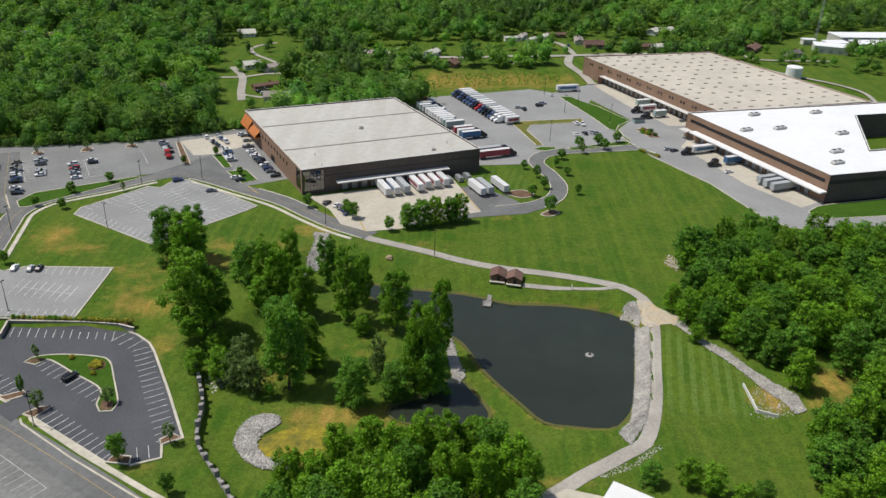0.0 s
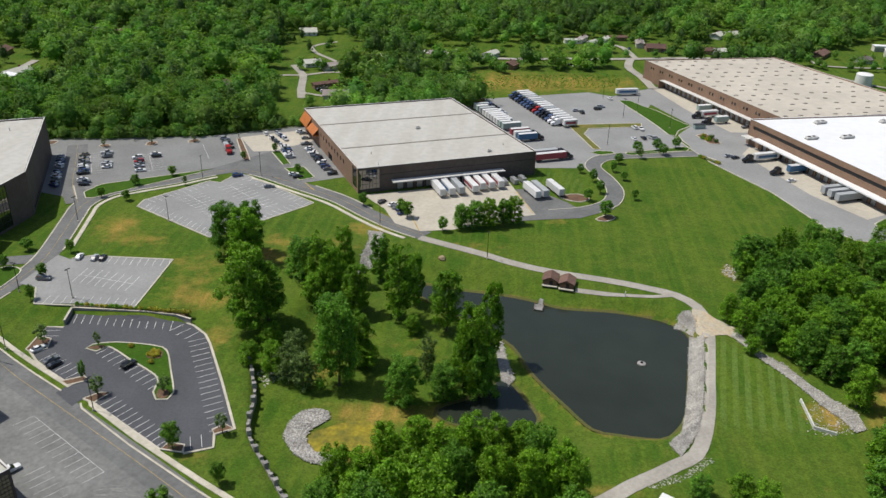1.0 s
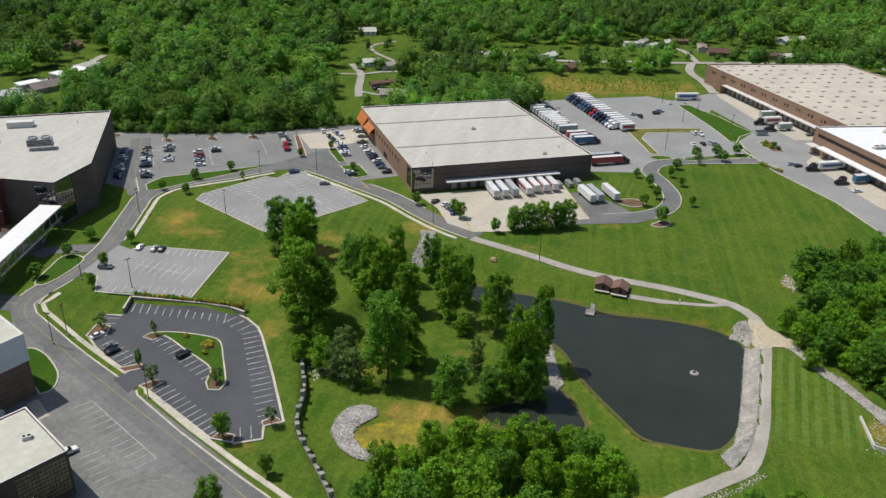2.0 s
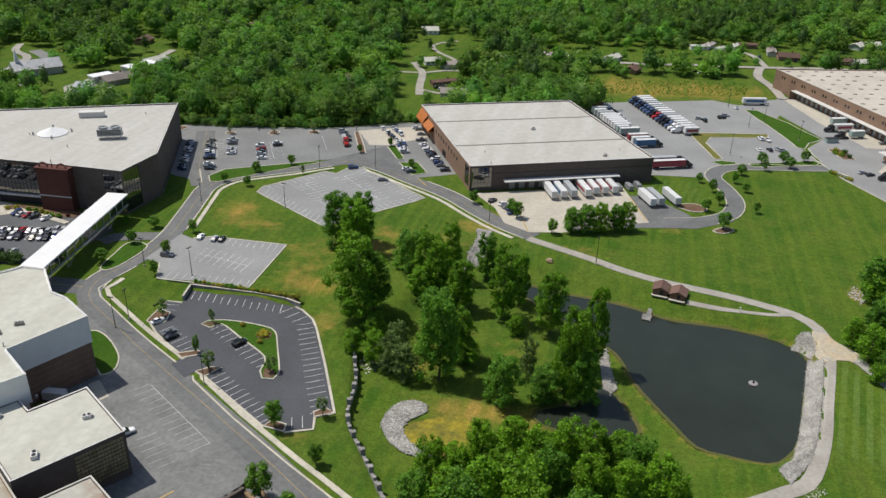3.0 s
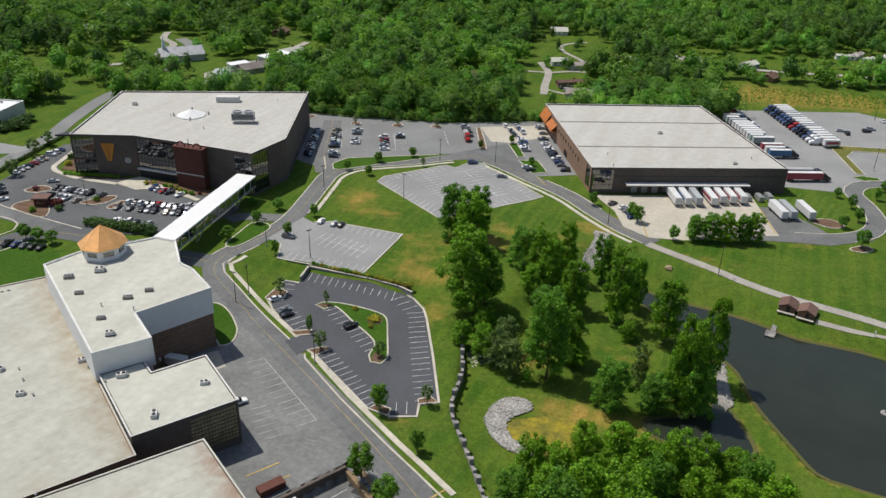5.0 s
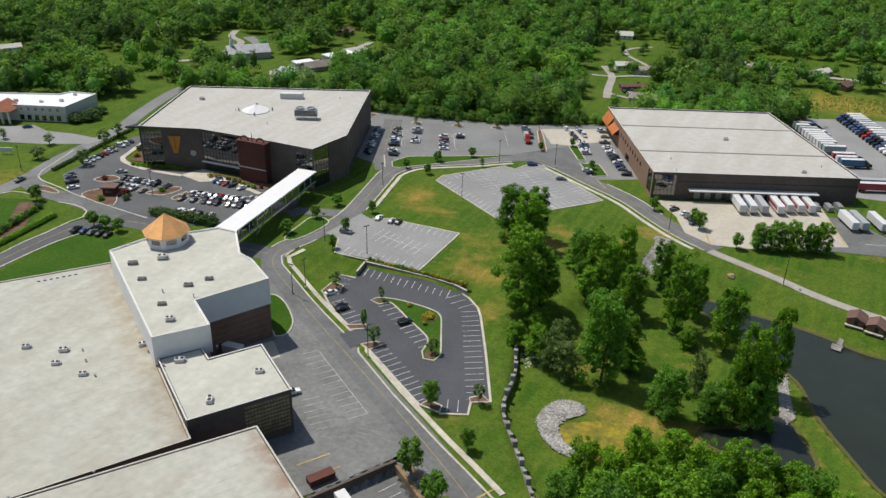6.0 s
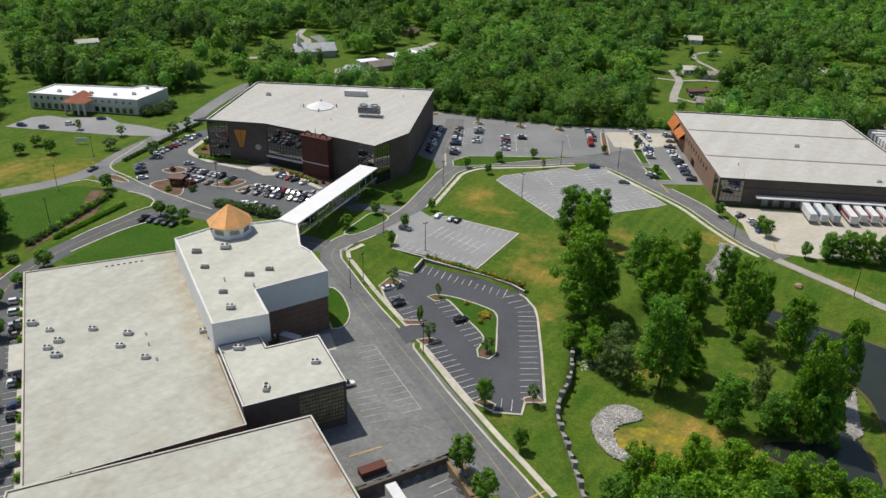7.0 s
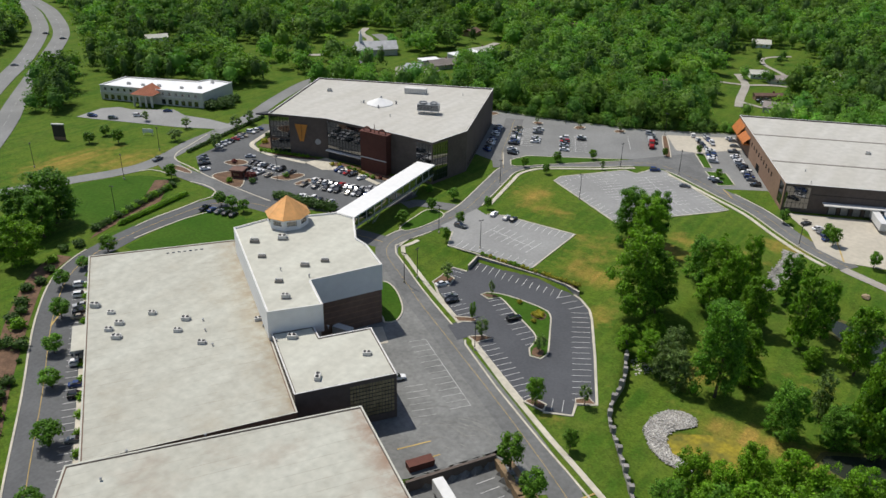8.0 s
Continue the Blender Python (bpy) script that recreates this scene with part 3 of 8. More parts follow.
YARD_S = [(-52, 129.5), (-58.5, 133), (-67.5, 138), (-87.5, 150), (-106.5, 163), (-113.5, 166.5), (-136.5, 181), (-152, 190.5), (-160, 184), (-140, 160), (-135, 135), (-108, 95), (-88, 107), (-85.6, 109.9), (-75.2, 128.4), (-74.5, 130.8), (-60, 122.5)]
NORTH = [(-170, 287), (-222, 300), (-216, 352), (-186.5, 357.5), (-144.5, 369), (-100, 394.5), (-66, 330), (-84, 319), (-118, 333), (-133, 326), (-166, 302)]
DOCK = [(-57, 309.5), (3, 336), (15, 301), (-2.5, 291.5), (-17.5, 281.5), (-29.5, 278.5), (-40, 284), (-46, 297)]
TRAILER_LOT = [(6, 326), (14, 328.5), (28, 316), (32.5, 310.5), (42.5, 317), (48, 312), (33, 300.5), (19, 297), (-2.5, 290.5), (13.5, 302)]
TRUCK_YARD = [(-30, 440), (-14, 460.5), (19, 474), (49.5, 487), (63, 481), (72, 489), (84, 500), (90, 500), (88, 480), (76, 444), (87.5, 412.5), (92.5, 397), (91, 384), (54, 375.5), (42.5, 371), (38.5, 357.5), (5, 352)]
YARD_E = [(101, 432), (91, 415), (92.5, 395), (100, 374.5), (119.5, 341), (131.5, 305.5), (139, 296.5), (150.5, 295.5), (180.5, 302.5), (240, 318), (240, 326), (184, 311.5), (156, 316), (166, 326), (143, 410), (137, 424), (98, 505), (94, 508), (89.4, 506.7), (84, 498), (74, 490)]
sheet("parking_lot", LOT_A, M_ASPHALT_NEW, 0.12, label="freshly surfaced dark asphalt car park", category="parking lot")
sheet("parking_lot", LOT_B, M_ASPHALT_OLD, 0.12, label="pale weathered asphalt car park with white bays", category="parking lot")
sheet("parking_lot", LOT_C, M_ASPHALT_OLD, 0.12, label="large empty pale asphalt car park", category="parking lot")
sheet("service_yard", YARD_S, M_ASPHALT_YARD, 0.07, label="patched grey asphalt service yard", category="yard", cell=1.6)
sheet("soil_strip", [(-73.4, 128.9), (-73, 130.6), (-60, 122.6), (-50.6, 113), (-53.4, 110.8), (-61.6, 121.4), (-71.6, 128.6)], M_SOIL, 0.12, label="dry soil strip with two trees", category="flower bed", cell=0.8)
for yellow in ([(-93.5, 116), (-89, 123)], [(-86.8, 116.6), (-84.5, 120.5)]):
    ribbon("yellow_line", straight(yellow, 1.5), 0.4, M_YELLOW, 0.12, label="faded yellow line in the service yard", category="road marking")
sheet("parking_lot", NORTH, M_ASPHALT_MID, 0.07, label="wide grey asphalt car park beside the woods", category="parking lot")
NORTH_LANE = curve([(-168, 284), (-178.4, 299.9), (-190.5, 326.5), (-200, 347)], 4)
ribbon("road", NORTH_LANE, 9.0, M_ASPHALT, 0.115, label="darker asphalt lane between office and car park", category="road")
ribbon("centre_line", NORTH_LANE, 0.12, M_YELLOW, 0.135, label="yellow lane centre line", category="road marking")
sheet("road", [(-130, 327), (-121, 338), (-107, 357), (-99, 345), (-88, 322), (-104, 329), (-118, 333)], M_ASPHALT, 0.11, label="darker asphalt lane beside the warehouse lot", category="road")
for bank in (POND, POND_LOW):
    ribbon("pond_bank", list(bank) + [bank[0]], 1.3, M_BANK, 0.1, label="grassy brown edge of the pond", category="bank")
sheet("dock_yard", DOCK, M_CONCRETE, 0.14, label="pale concrete loading yard", category="yard")
sheet("trailer_lot", TRAILER_LOT, M_ASPHALT, 0.12, label="dark asphalt trailer stand", category="yard")
sheet("truck_yard", TRUCK_YARD, M_ASPHALT_OLD, 0.08, label="grey asphalt truck yard", category="yard")
sheet("truck_yard", YARD_E, M_ASPHALT_OLD, 0.11, label="grey asphalt loading road beside the distribution buildings", category="yard")
PATH_LINE = curve([(-29, 273), (-17.5, 268.2), (-5, 263), (4, 258.5), (13.5, 254.8), (23.4, 252.2), (33.2, 250.5), (42.9, 248.5), (52.4, 245.8), (61.5, 242.2), (66.9, 235.7), (68.2, 226.7), (67.1, 217), (62.7, 195.4), (60, 181.8), (56.5, 169.5), (52.8, 161.5), (47.6, 157.4), (42, 153.2), (35.2, 148.4), (28.5, 142.8), (14, 133)], 3)
ribbon("gravel_path", PATH_LINE, 3.9, M_GRAVEL, 0.15, label="pale gravel track round the pond", category="path")
ribbon("gravel_path", curve([(60, 242.2), (54.4, 240.5), (41.9, 240), (27.7, 241.9)], 3), 1.9, M_GRAVEL, 0.13, label="narrow gravel path to the sheds", category="path")
sheet("gravel_patch", curve([(65, 234), (68.8, 233), (71, 229.3), (74.4, 226), (77.2, 222.5), (75.6, 217), (73, 219.3), (69.4, 218.6), (65.6, 217), (64.4, 224)], 2, True), material("tan_gravel", (0.47, 0.38, 0.26), 0.95, 0, 0.25, 1.2, 0.25, second=(0.42, 0.38, 0.3)), 0.19, label="worn tan gravel where the track meets the drain", category="path", cell=2.0)
sheet("concrete_pad", [(24, 139.5), (30.8, 144.2), (42, 141.4), (36, 132)], M_CONCRETE, 0.17, label="pale concrete pad beside the track", category="pavement")
SROAD = curve([(21.5, 303), (36, 308.5), (46.5, 318), (50, 332), (47, 346.5), (42.5, 359.5), (46, 370), (55, 376), (72.5, 381), (96, 387)], 3)
ribbon("road", SROAD, 7.0, M_ASPHALT, 0.14, label="curving asphalt service road with pale kerbs", category="road")
WEST = curve([(-125, 42), (-148, 58), (-175.5, 78), (-207.5, 100.5), (-228, 120), (-235.5, 141), (-237.2, 164.5), (-235.2, 182), (-227, 190.5), (-214, 193.2), (-195, 193), (-163, 196)], 4)
ribbon("road", WEST, 9.0, M_ASPHALT_DRIVE, 0.08, label="asphalt campus drive with a yellow centre line", category="road")
ribbon("centre_line", WEST, 0.2, M_YELLOW, 0.13, label="yellow road centre line", category="road marking")
ribbon("road", curve([(-229, 192.5), (-248, 195.6), (-265, 195.8), (-279, 197.6), (-291, 203)], 4), 8.4, M_ASPHALT, 0.155, label="asphalt entrance drive", category="road")
STREET = curve([(-316, 100), (-307, 139), (-298.5, 162.5), (-292, 177.5), (-289, 190.5), (-291, 204.5), (-297, 223.5), (-300, 242), (-306, 267), (-317, 293), (-328, 325), (-332, 347.5), (-343.5, 399.5), (-356, 438), (-384, 460)], 4)
ribbon("street", STREET, 8.0, M_ASPHALT_MID, 0.1, label="pale asphalt public street", category="road")
ribbon("highway", curve([(-300, 110), (-378, 177.5), (-412, 204), (-459, 242.5), (-522.5, 294.5), (-560, 321.5), (-613, 348.5), (-658.5, 366), (-760, 392)], 8), 11.0, M_ASPHALT_MID, 0.3, label="grey highway carriageway", category="road")
ribbon("highway", curve([(-390, 163), (-458, 221), (-505, 263), (-571, 312), (-623, 339.5), (-649.5, 350.5), (-700, 368)], 8), 11.0, M_ASPHALT_MID, 0.3, label="grey highway carriageway", category="road")

for line in ([(-300, 110), (-378, 177.5), (-412, 204), (-459, 242.5), (-522.5, 294.5), (-560, 321.5), (-613, 348.5), (-658.5, 366), (-760, 392)], [(-390, 163), (-458, 221), (-505, 263), (-571, 312), (-623, 339.5), (-649.5, 350.5), (-700, 368)]):
    ribbon("lane_line", curve(line, 3), 0.16, M_PAINT_WORN, 0.34, label="worn dashed white highway lane line", category="road marking", dashes=4)

# ---- kerbs, islands and painted bays ----
def between(line, a, b):
    i = min(range(len(line)), key=lambda k: math.dist(line[k], a))
    j = min(range(len(line)), key=lambda k: math.dist(line[k], b))
    return line[min(i, j):max(i, j) + 1]


def kerb(line, shift=0.0, width=0.5, lift=0.22):
    return ribbon("kerb", line, width, M_KERB, lift, 0.3, shift, label="pale concrete kerb", category="kerb")


def ring(poly):
    line = straight(poly, 4, True)
    return line + [line[0]]


def area(poly):
    """Signed area of an outline: plus when it runs anticlockwise."""
    return sum(p[0] * q[1] - q[0] * p[1] for p, q in zip(poly, poly[1:] + poly[:1])) / 2


def inset(poly, by):
    """A shrunken outline (minus: grown), for an outline that runs anticlockwise."""
    out, n = [], len(poly)
    for i in range(n):
        p0, p1, p2 = Vector(poly[i - 1]), Vector(poly[i]), Vector(poly[(i + 1) % n])
        d1, d2 = (p1 - p0).normalized(), (p2 - p1).normalized()
        n1, n2 = Vector((-d1.y, d1.x)), Vector((-d2.y, d2.x))
        m = (n1 + n2).normalized()
        q = p1 + m * (by / max(0.35, m.dot(n1)))
        out.append((q.x, q.y))
    return out


def bed(poly, mat, label, category="island", lift=0.24, rim=True):
    sheet("island", poly, mat, lift, label=label, category=category)
    if rim:
        kerb(ring(poly), 0, 0.45, lift + 0.05)


# kerbs and pavements of the loop road; the line runs anticlockwise from the south
for a, b, side in (((-160, 197), (-158, 215), -1), ((-156.5, 243), (-128, 322.5), -1), ((-108, 327), (-29, 276), -1), ((-161, 200), (-165, 284), 1), ((-82, 314), (-54, 293), 1)):
    kerb(between(LOOP, a, b), side * 4.0)
for a, b, off in (((-156.5, 246), (-127, 323), -6.3), ((-106, 326.5), (-30, 277), -6.6)):
    ribbon("pavement", between(LOOP, a, b), 1.5, M_KERB, 0.2, 0.2, off, label="narrow pale concrete pavement", category="pavement")
for line in ([(-49, 127.5), (-58.5, 133), (-67.5, 138), (-87.5, 150), (-105.5, 162), (-106.8, 164)], [(-114.5, 168.5), (-136.5, 181.3), (-154, 192), (-157.8, 196.5), (-156.6, 205)]):
    kerb(straight(line, 4))
    ribbon("pavement", straight(line, 4)[0 if line[0][0] > -60 else 0:], 1.5, M_KERB, 0.2, 0.2, -2.6 if line[0][0] > -100 else -2.6, label="narrow pale concrete pavement", category="pavement")
for line in ([(-114, 171.5), (-117, 173), (-128, 180.5), (-132.5, 184.8), (-134.8, 198), (-129.5, 198.5)], [(-94, 206), (-91.2, 204.8), (-86, 200.5), (-83, 196), (-73.5, 178.5), (-63.5, 159), (-65, 158)], [(-68, 156.5), (-66.5, 151.5), (-73, 148.5), (-73.6, 150)], [(-79, 149), (-103.5, 164.5), (-107, 166)]):
    kerb(straight(line, 4), 0, 0.7)
kerb(straight([(-147, 238), (-141.5, 241), (-112.5, 242.5), (-112, 209.5), (-143.5, 207.5), (-148.5, 217.5)], 4), 0, 0.5)
kerb(straight([(-116, 323), (-119.5, 313), (-125, 314), (-143.5, 290), (-143.5, 284), (-105.5, 261), (-78, 294.5), (-75.5, 298.5), (-111, 323.5)], 4), 0, 0.5)
kerb(straight([(-170, 287), (-178, 300)], 4))
kerb(straight([(-215, 353.5), (-186.5, 358), (-144.5, 369.5), (-101, 395)], 5))
kerb(straight([(91, 414), (92.5, 396), (100, 374.5), (119.5, 341), (131.5, 305.5), (139, 296.3), (150.5, 295.3), (180.5, 302.3)], 5), 0, 0.5)
kerb(SROAD, 3.7, 0.4, 0.26)
kerb(SROAD[6:], -3.7, 0.4, 0.26)
kerb(between(WEST, (-125, 42), (-233, 133)), 4.7)
# drive under the footbridge and its kerbed lawns
ribbon("road", curve([(-157.9, 236.2), (-163.7, 234.5), (-169.3, 232.7), (-174.6, 230.3), (-176.4, 225.7)], 3), 6.5, M_ASPHALT, 0.16, label="asphalt drive passing under the footbridge", category="road")
bed(curve([(-167.3, 227.3), (-163.6, 229.4), (-159.3, 227.6), (-158.7, 222.2), (-160.1, 212.4), (-162.4, 207.7), (-164.8, 207.7), (-166.2, 211.7), (-166.9, 219.5)], 2, True), M_LAWN, "kerbed green lawn island by the footbridge")
# kerbs of the entrance from the street
for line in ([(-300.8, 234.9), (-295.6, 221.4), (-291.6, 210.4), (-288.5, 206.5), (-283.0, 203.7), (-273.2, 202.4), (-259.9, 200.0), (-250.9, 199.3), (-242.0, 198.5), (-227.5, 197.6), (-219.6, 197.3)], [(-285.6, 186.3), (-283.2, 190.3), (-278.3, 191.6), (-272.8, 191.5)], [(-259.5, 191.6), (-252.7, 192.8), (-247.3, 192.4), (-243.3, 190.7), (-240.5, 186.4), (-241.4, 181.2), (-241.2, 171.2), (-241.6, 161.5), (-240.8, 152.1)], [(-232.7, 145.8), (-232.7, 156.6), (-232.2, 167.6), (-229.3, 179.7)]):
    kerb(curve(line, 3), 0, 0.55)
bed(curve([(-282.1, 197.3), (-280.2, 199.3), (-274.9, 200.2), (-268.1, 199.0), (-266.6, 197.7), (-269.6, 196.6), (-277.8, 196.4)], 1.5, True), M_MULCH, "mulched median island at the campus entrance")
# watered lawns beside the campus drive
sheet("lawn", curve([(-291, 161), (-284, 180.6), (-271, 188), (-262, 186.5), (-251.5, 168), (-249, 152), (-250.5, 146), (-259, 141.8), (-275, 146)], 4, True), M_LAWN, 0.09, label="watered deep green lawn beside the drive", category="lawn")
sheet("lawn", [(-229.6, 140), (-232.5, 159), (-231, 178), (-217, 181.5), (-200, 172), (-192, 158.5), (-204, 148), (-218, 139.5)], M_LAWN, 0.09, label="deep green lawn behind the long building", category="lawn")
# planted islands
ISLAND_A = curve([(-117.5, 188.5), (-116.5, 190.7), (-112, 192.5), (-105.5, 193), (-98, 192.5), (-94, 190.5), (-89.5, 182), (-84.5, 171.5), (-85, 168.5), (-88, 168), (-90, 171), (-91.5, 177.5), (-102, 184.5), (-111.5, 190.3), (-114, 187.5)], 2, True)
bed(ISLAND_A, M_LAWN, "kerbed lawn island in the dark car park")
sheet("mulch_bed", curve([(-117, 188.7), (-115.5, 190.2), (-112.5, 190.7), (-114, 188.4)], 1, True), M_MULCH, 0.3, label="mulched round end of the island", category="flower bed")
sheet("mulch_bed", curve([(-89, 172.5), (-86, 172), (-85.5, 169), (-88, 168.8)], 1, True), M_MULCH, 0.3, label="mulched round end of the island", category="flower bed")
sheet("mulch_bed", curve([(-98.5, 190.5), (-95, 190), (-94.5, 186.5), (-98.5, 186.5)], 1, True), M_MULCH, 0.3, label="mulched flower bed on the island", category="flower bed")
for poly in ([(-134, 185.5), (-134.5, 193), (-130, 192), (-128.5, 187), (-131, 184)], [(-116.5, 172.5), (-114, 171), (-109.5, 174), (-111.5, 175.5)], [(-107, 166), (-103.5, 164.7), (-101, 169.5), (-104, 169)], [(-68, 156.3), (-63.8, 159), (-66.5, 160.5), (-69, 158)], [(-79, 149.3), (-73.5, 148.8), (-73.8, 151.5), (-78, 152)]):
    bed(poly, M_MULCH, "mulched planting bed at the end of a row of bays")
I_LAWN = [
    [(-170.5, 294), (-167.5, 303), (-133, 324.5), (-131, 323.5), (-145.5, 308.5), (-164, 289), (-167, 288.5)],
    [(-108.5, 353.5), (-105, 355.5), (-96, 339.5), (-99, 338)], [(-97, 334), (-89, 337), (-81.5, 325.5), (-87, 321)],
    [(42.8, 379), (47, 382.5), (53.5, 382.3), (54.6, 379.5), (48.2, 375.8)], [(59.7, 379.8), (60.5, 383), (73.4, 387.7), (90.7, 396), (93, 394), (90.8, 389.6), (75.3, 383.6), (62.3, 378.6)], [(88.4, 410), (89.9, 409.8), (94.2, 396), (92.6, 395.4)],
    [(65.9, 472.6), (72.8, 473.5), (78.3, 464.9), (86.7, 454.7), (92.8, 442.5), (100.1, 431), (92.4, 422.2), (89.1, 412.3), (85.8, 413.8), (82.7, 425), (78, 439.6), (70.9, 458.2)], [(152.8, 313.5), (158.7, 319.2), (166, 322.6), (195, 331.3), (240, 345), (240, 330), (184.9, 312), (162, 307.4), (153.7, 309.8)],
    [(-143, 165.8), (-145, 169)] + curve([(-146.5, 173.2), (-144, 174.6), (-140.5, 173.8), (-136, 171), (-131.3, 166.5), (-129, 161.5), (-129.4, 158.6), (-131, 157.5)], 1.2) + [(-132.5, 158.8)],
]
bed([(33.5, 420.5), (64.1, 428.7), (73.7, 430.8), (73.2, 425), (63.3, 421.6), (44.6, 416.5), (41.5, 407), (48.2, 385), (44.5, 384), (37.2, 409)], material("dry_lawn", (0.17, 0.15, 0.035), 0.95, 0, 0.35, 1.0, 0.12, 0.05, (0.09, 0.12, 0.02)), "long dry yellow-brown grass island in the truck yard")
bed([(100.2, 415.5), (105.8, 419.5), (110, 408), (111, 403.6), (105, 402.8)], M_MULCH, "mulched island with low shrubs at the hall entrance")
for poly in I_LAWN:
    bed(poly, M_LAWN, "kerbed green lawn island")
for poly in ([(-131, 369), (-128, 370), (-114.5, 341), (-117.5, 339)], [(-190, 350), (-185, 350.5), (-184.5, 346), (-189.5, 345.5)], [(-170, 357), (-165, 358), (-165, 352), (-169.5, 351)], [(-152, 363), (-147, 365), (-146.5, 359.5), (-151.5, 358.5)], [(-218, 349), (-211, 351), (-211, 345), (-217, 343)], [(24, 321), (33, 316), (39, 321), (33, 326)], [(38, 300), (44, 306), (48, 303), (43, 298)]):
    bed(curve(inset(poly[::-1] if area(poly) < 0 else poly, 0.6), 1.5, True), M_MULCH, "mulched tree bed with a pale kerb")
sheet("concrete_apron", [(-129, 371), (-101.5, 387), (-93, 372), (-108, 355), (-117, 352.5)], M_CONCRETE, 0.12, label="pale concrete parking apron", category="parking lot")
sheet("concrete_apron", [(124.5, 402), (161, 324), (151.5, 317.5), (136, 341), (118, 390)], M_CONCRETE, 0.14, label="tan concrete dock apron", category="yard")
sheet("concrete_apron", [(90, 503), (97.6, 504), (135, 426), (120, 424), (103, 462)], M_CONCRETE, 0.15, label="tan concrete dock apron", category="yard")
sheet("concrete_apron", [(-132, 153), (-130, 155.4), (-123.3, 149.8), (-124.8, 147.6)], M_CONCRETE, 0.1, label="tan worn concrete patch", category="yard")
OFFICE_LOT = [(-292, 262), (-281, 212), (-262, 199), (-238, 194), (-214, 196), (-193, 204), (-181, 216), (-178, 236), (-196, 246), (-236, 243), (-262, 232), (-274, 240), (-285, 268)]
sheet("parking_lot", OFFICE_LOT, M_ASPHALT_DRIVE, 0.12, label="busy dark asphalt car park before the office", category="parking lot")
for walk_line in ([(-284, 264), (-277.5, 246), (-273, 237), (-258, 233.4), (-238, 235.5)], [(-223, 241.5), (-214.3, 239.6), (-197.8, 236)]):
    ribbon("concrete_walk", curve(walk_line, 3), 2.2, M_KERB, 0.3, 0.2, label="pale concrete walk along the office", category="pavement")
sheet("concrete_walk", [(-239.3, 236), (-235.5, 245.8), (-222, 245), (-221.5, 238), (-227, 234)], M_KERB, 0.17, label="pale concrete forecourt at the office entrance", category="pavement")
for poly in ([(-280, 262), (-270, 238), (-262, 239.5), (-274, 266)], [(-267, 234.5), (-258, 232.8), (-240, 240), (-238, 243), (-259, 235)], [(-229, 241.5), (-210, 238), (-198, 241), (-198, 246), (-228, 245)]):
    bed(poly, M_MULCH, "mulched bed with low shrubs along the office", rim=False)
for poly in ([(-267, 214), (-259, 214), (-256, 221), (-264, 222)], [(-238, 213), (-229, 216), (-227, 225), (-232, 226), (-237, 218)], [(-226, 215), (-221, 215), (-220.5, 224), (-225, 224)], [(-258, 200), (-240, 197.5), (-240, 203), (-250, 212), (-257, 209)], [(-222, 199), (-196, 203.5), (-195, 206.5), (-220, 203.5)]):
    bed(curve(inset(poly[::-1] if area(poly) < 0 else poly, 0.8), 1.5, True), M_MULCH, "mulched planting island in the office car park")
FRONT_LOT = [(-226, 118), (-216, 122), (-196, 108), (-171, 90), (-134, 63), (-120, 50), (-128, 45), (-148, 60), (-176, 80), (-208, 102.5)]
sheet("parking_lot", FRONT_LOT, M_ASPHALT_DRIVE, 0.12, label="dark asphalt row of parking bays", category="parking lot")
ribbon("pavement", straight([(-217, 117.5), (-136, 61.5), (-118, 48)], 4), 1.6, M_KERB, 0.25, 0.2, label="pale pavement along the building", category="pavement")
sheet("parking_lot", [(-84, 109.7), (-74.2, 126.8), (-72.7, 126.6), (-63.3, 119.8), (-55.5, 109), (-66, 94.5), (-85.5, 105.2)], M_ASPHALT, 0.1, label="sunken asphalt loading court", category="yard", cell=2.0)
WEST_BED = curve([(-140, 41), (-165.5, 61.5), (-182.5, 73.5), (-203.5, 89.5), (-226, 108), (-233, 116.5), (-237, 125), (-242, 123), (-236, 110), (-217, 92), (-197.5, 77), (-165, 50)], 4, True)
sheet("mulch_bed", WEST_BED, M_MULCH, 0.1, label="red-brown mulch bed with round shrubs", category="flower bed")
sheet("mulch_bed", [(-244, 136), (-248, 150), (-251, 170), (-262, 182), (-268, 188), (-272, 184), (-256, 165), (-252, 148)], M_MULCH, 0.1, label="red-brown mulch bed beside the drive", category="flower bed")
sheet("clinic_lot", [(-372, 213), (-375, 229), (-370, 236), (-361, 237.5), (-345, 250.5), (-333, 247.5), (-318.5, 251), (-300, 252), (-302, 244), (-320, 233.5), (-364.5, 215.5)], M_ASPHALT_OLD, 0.12, label="pale car park before the cream building", category="parking lot")


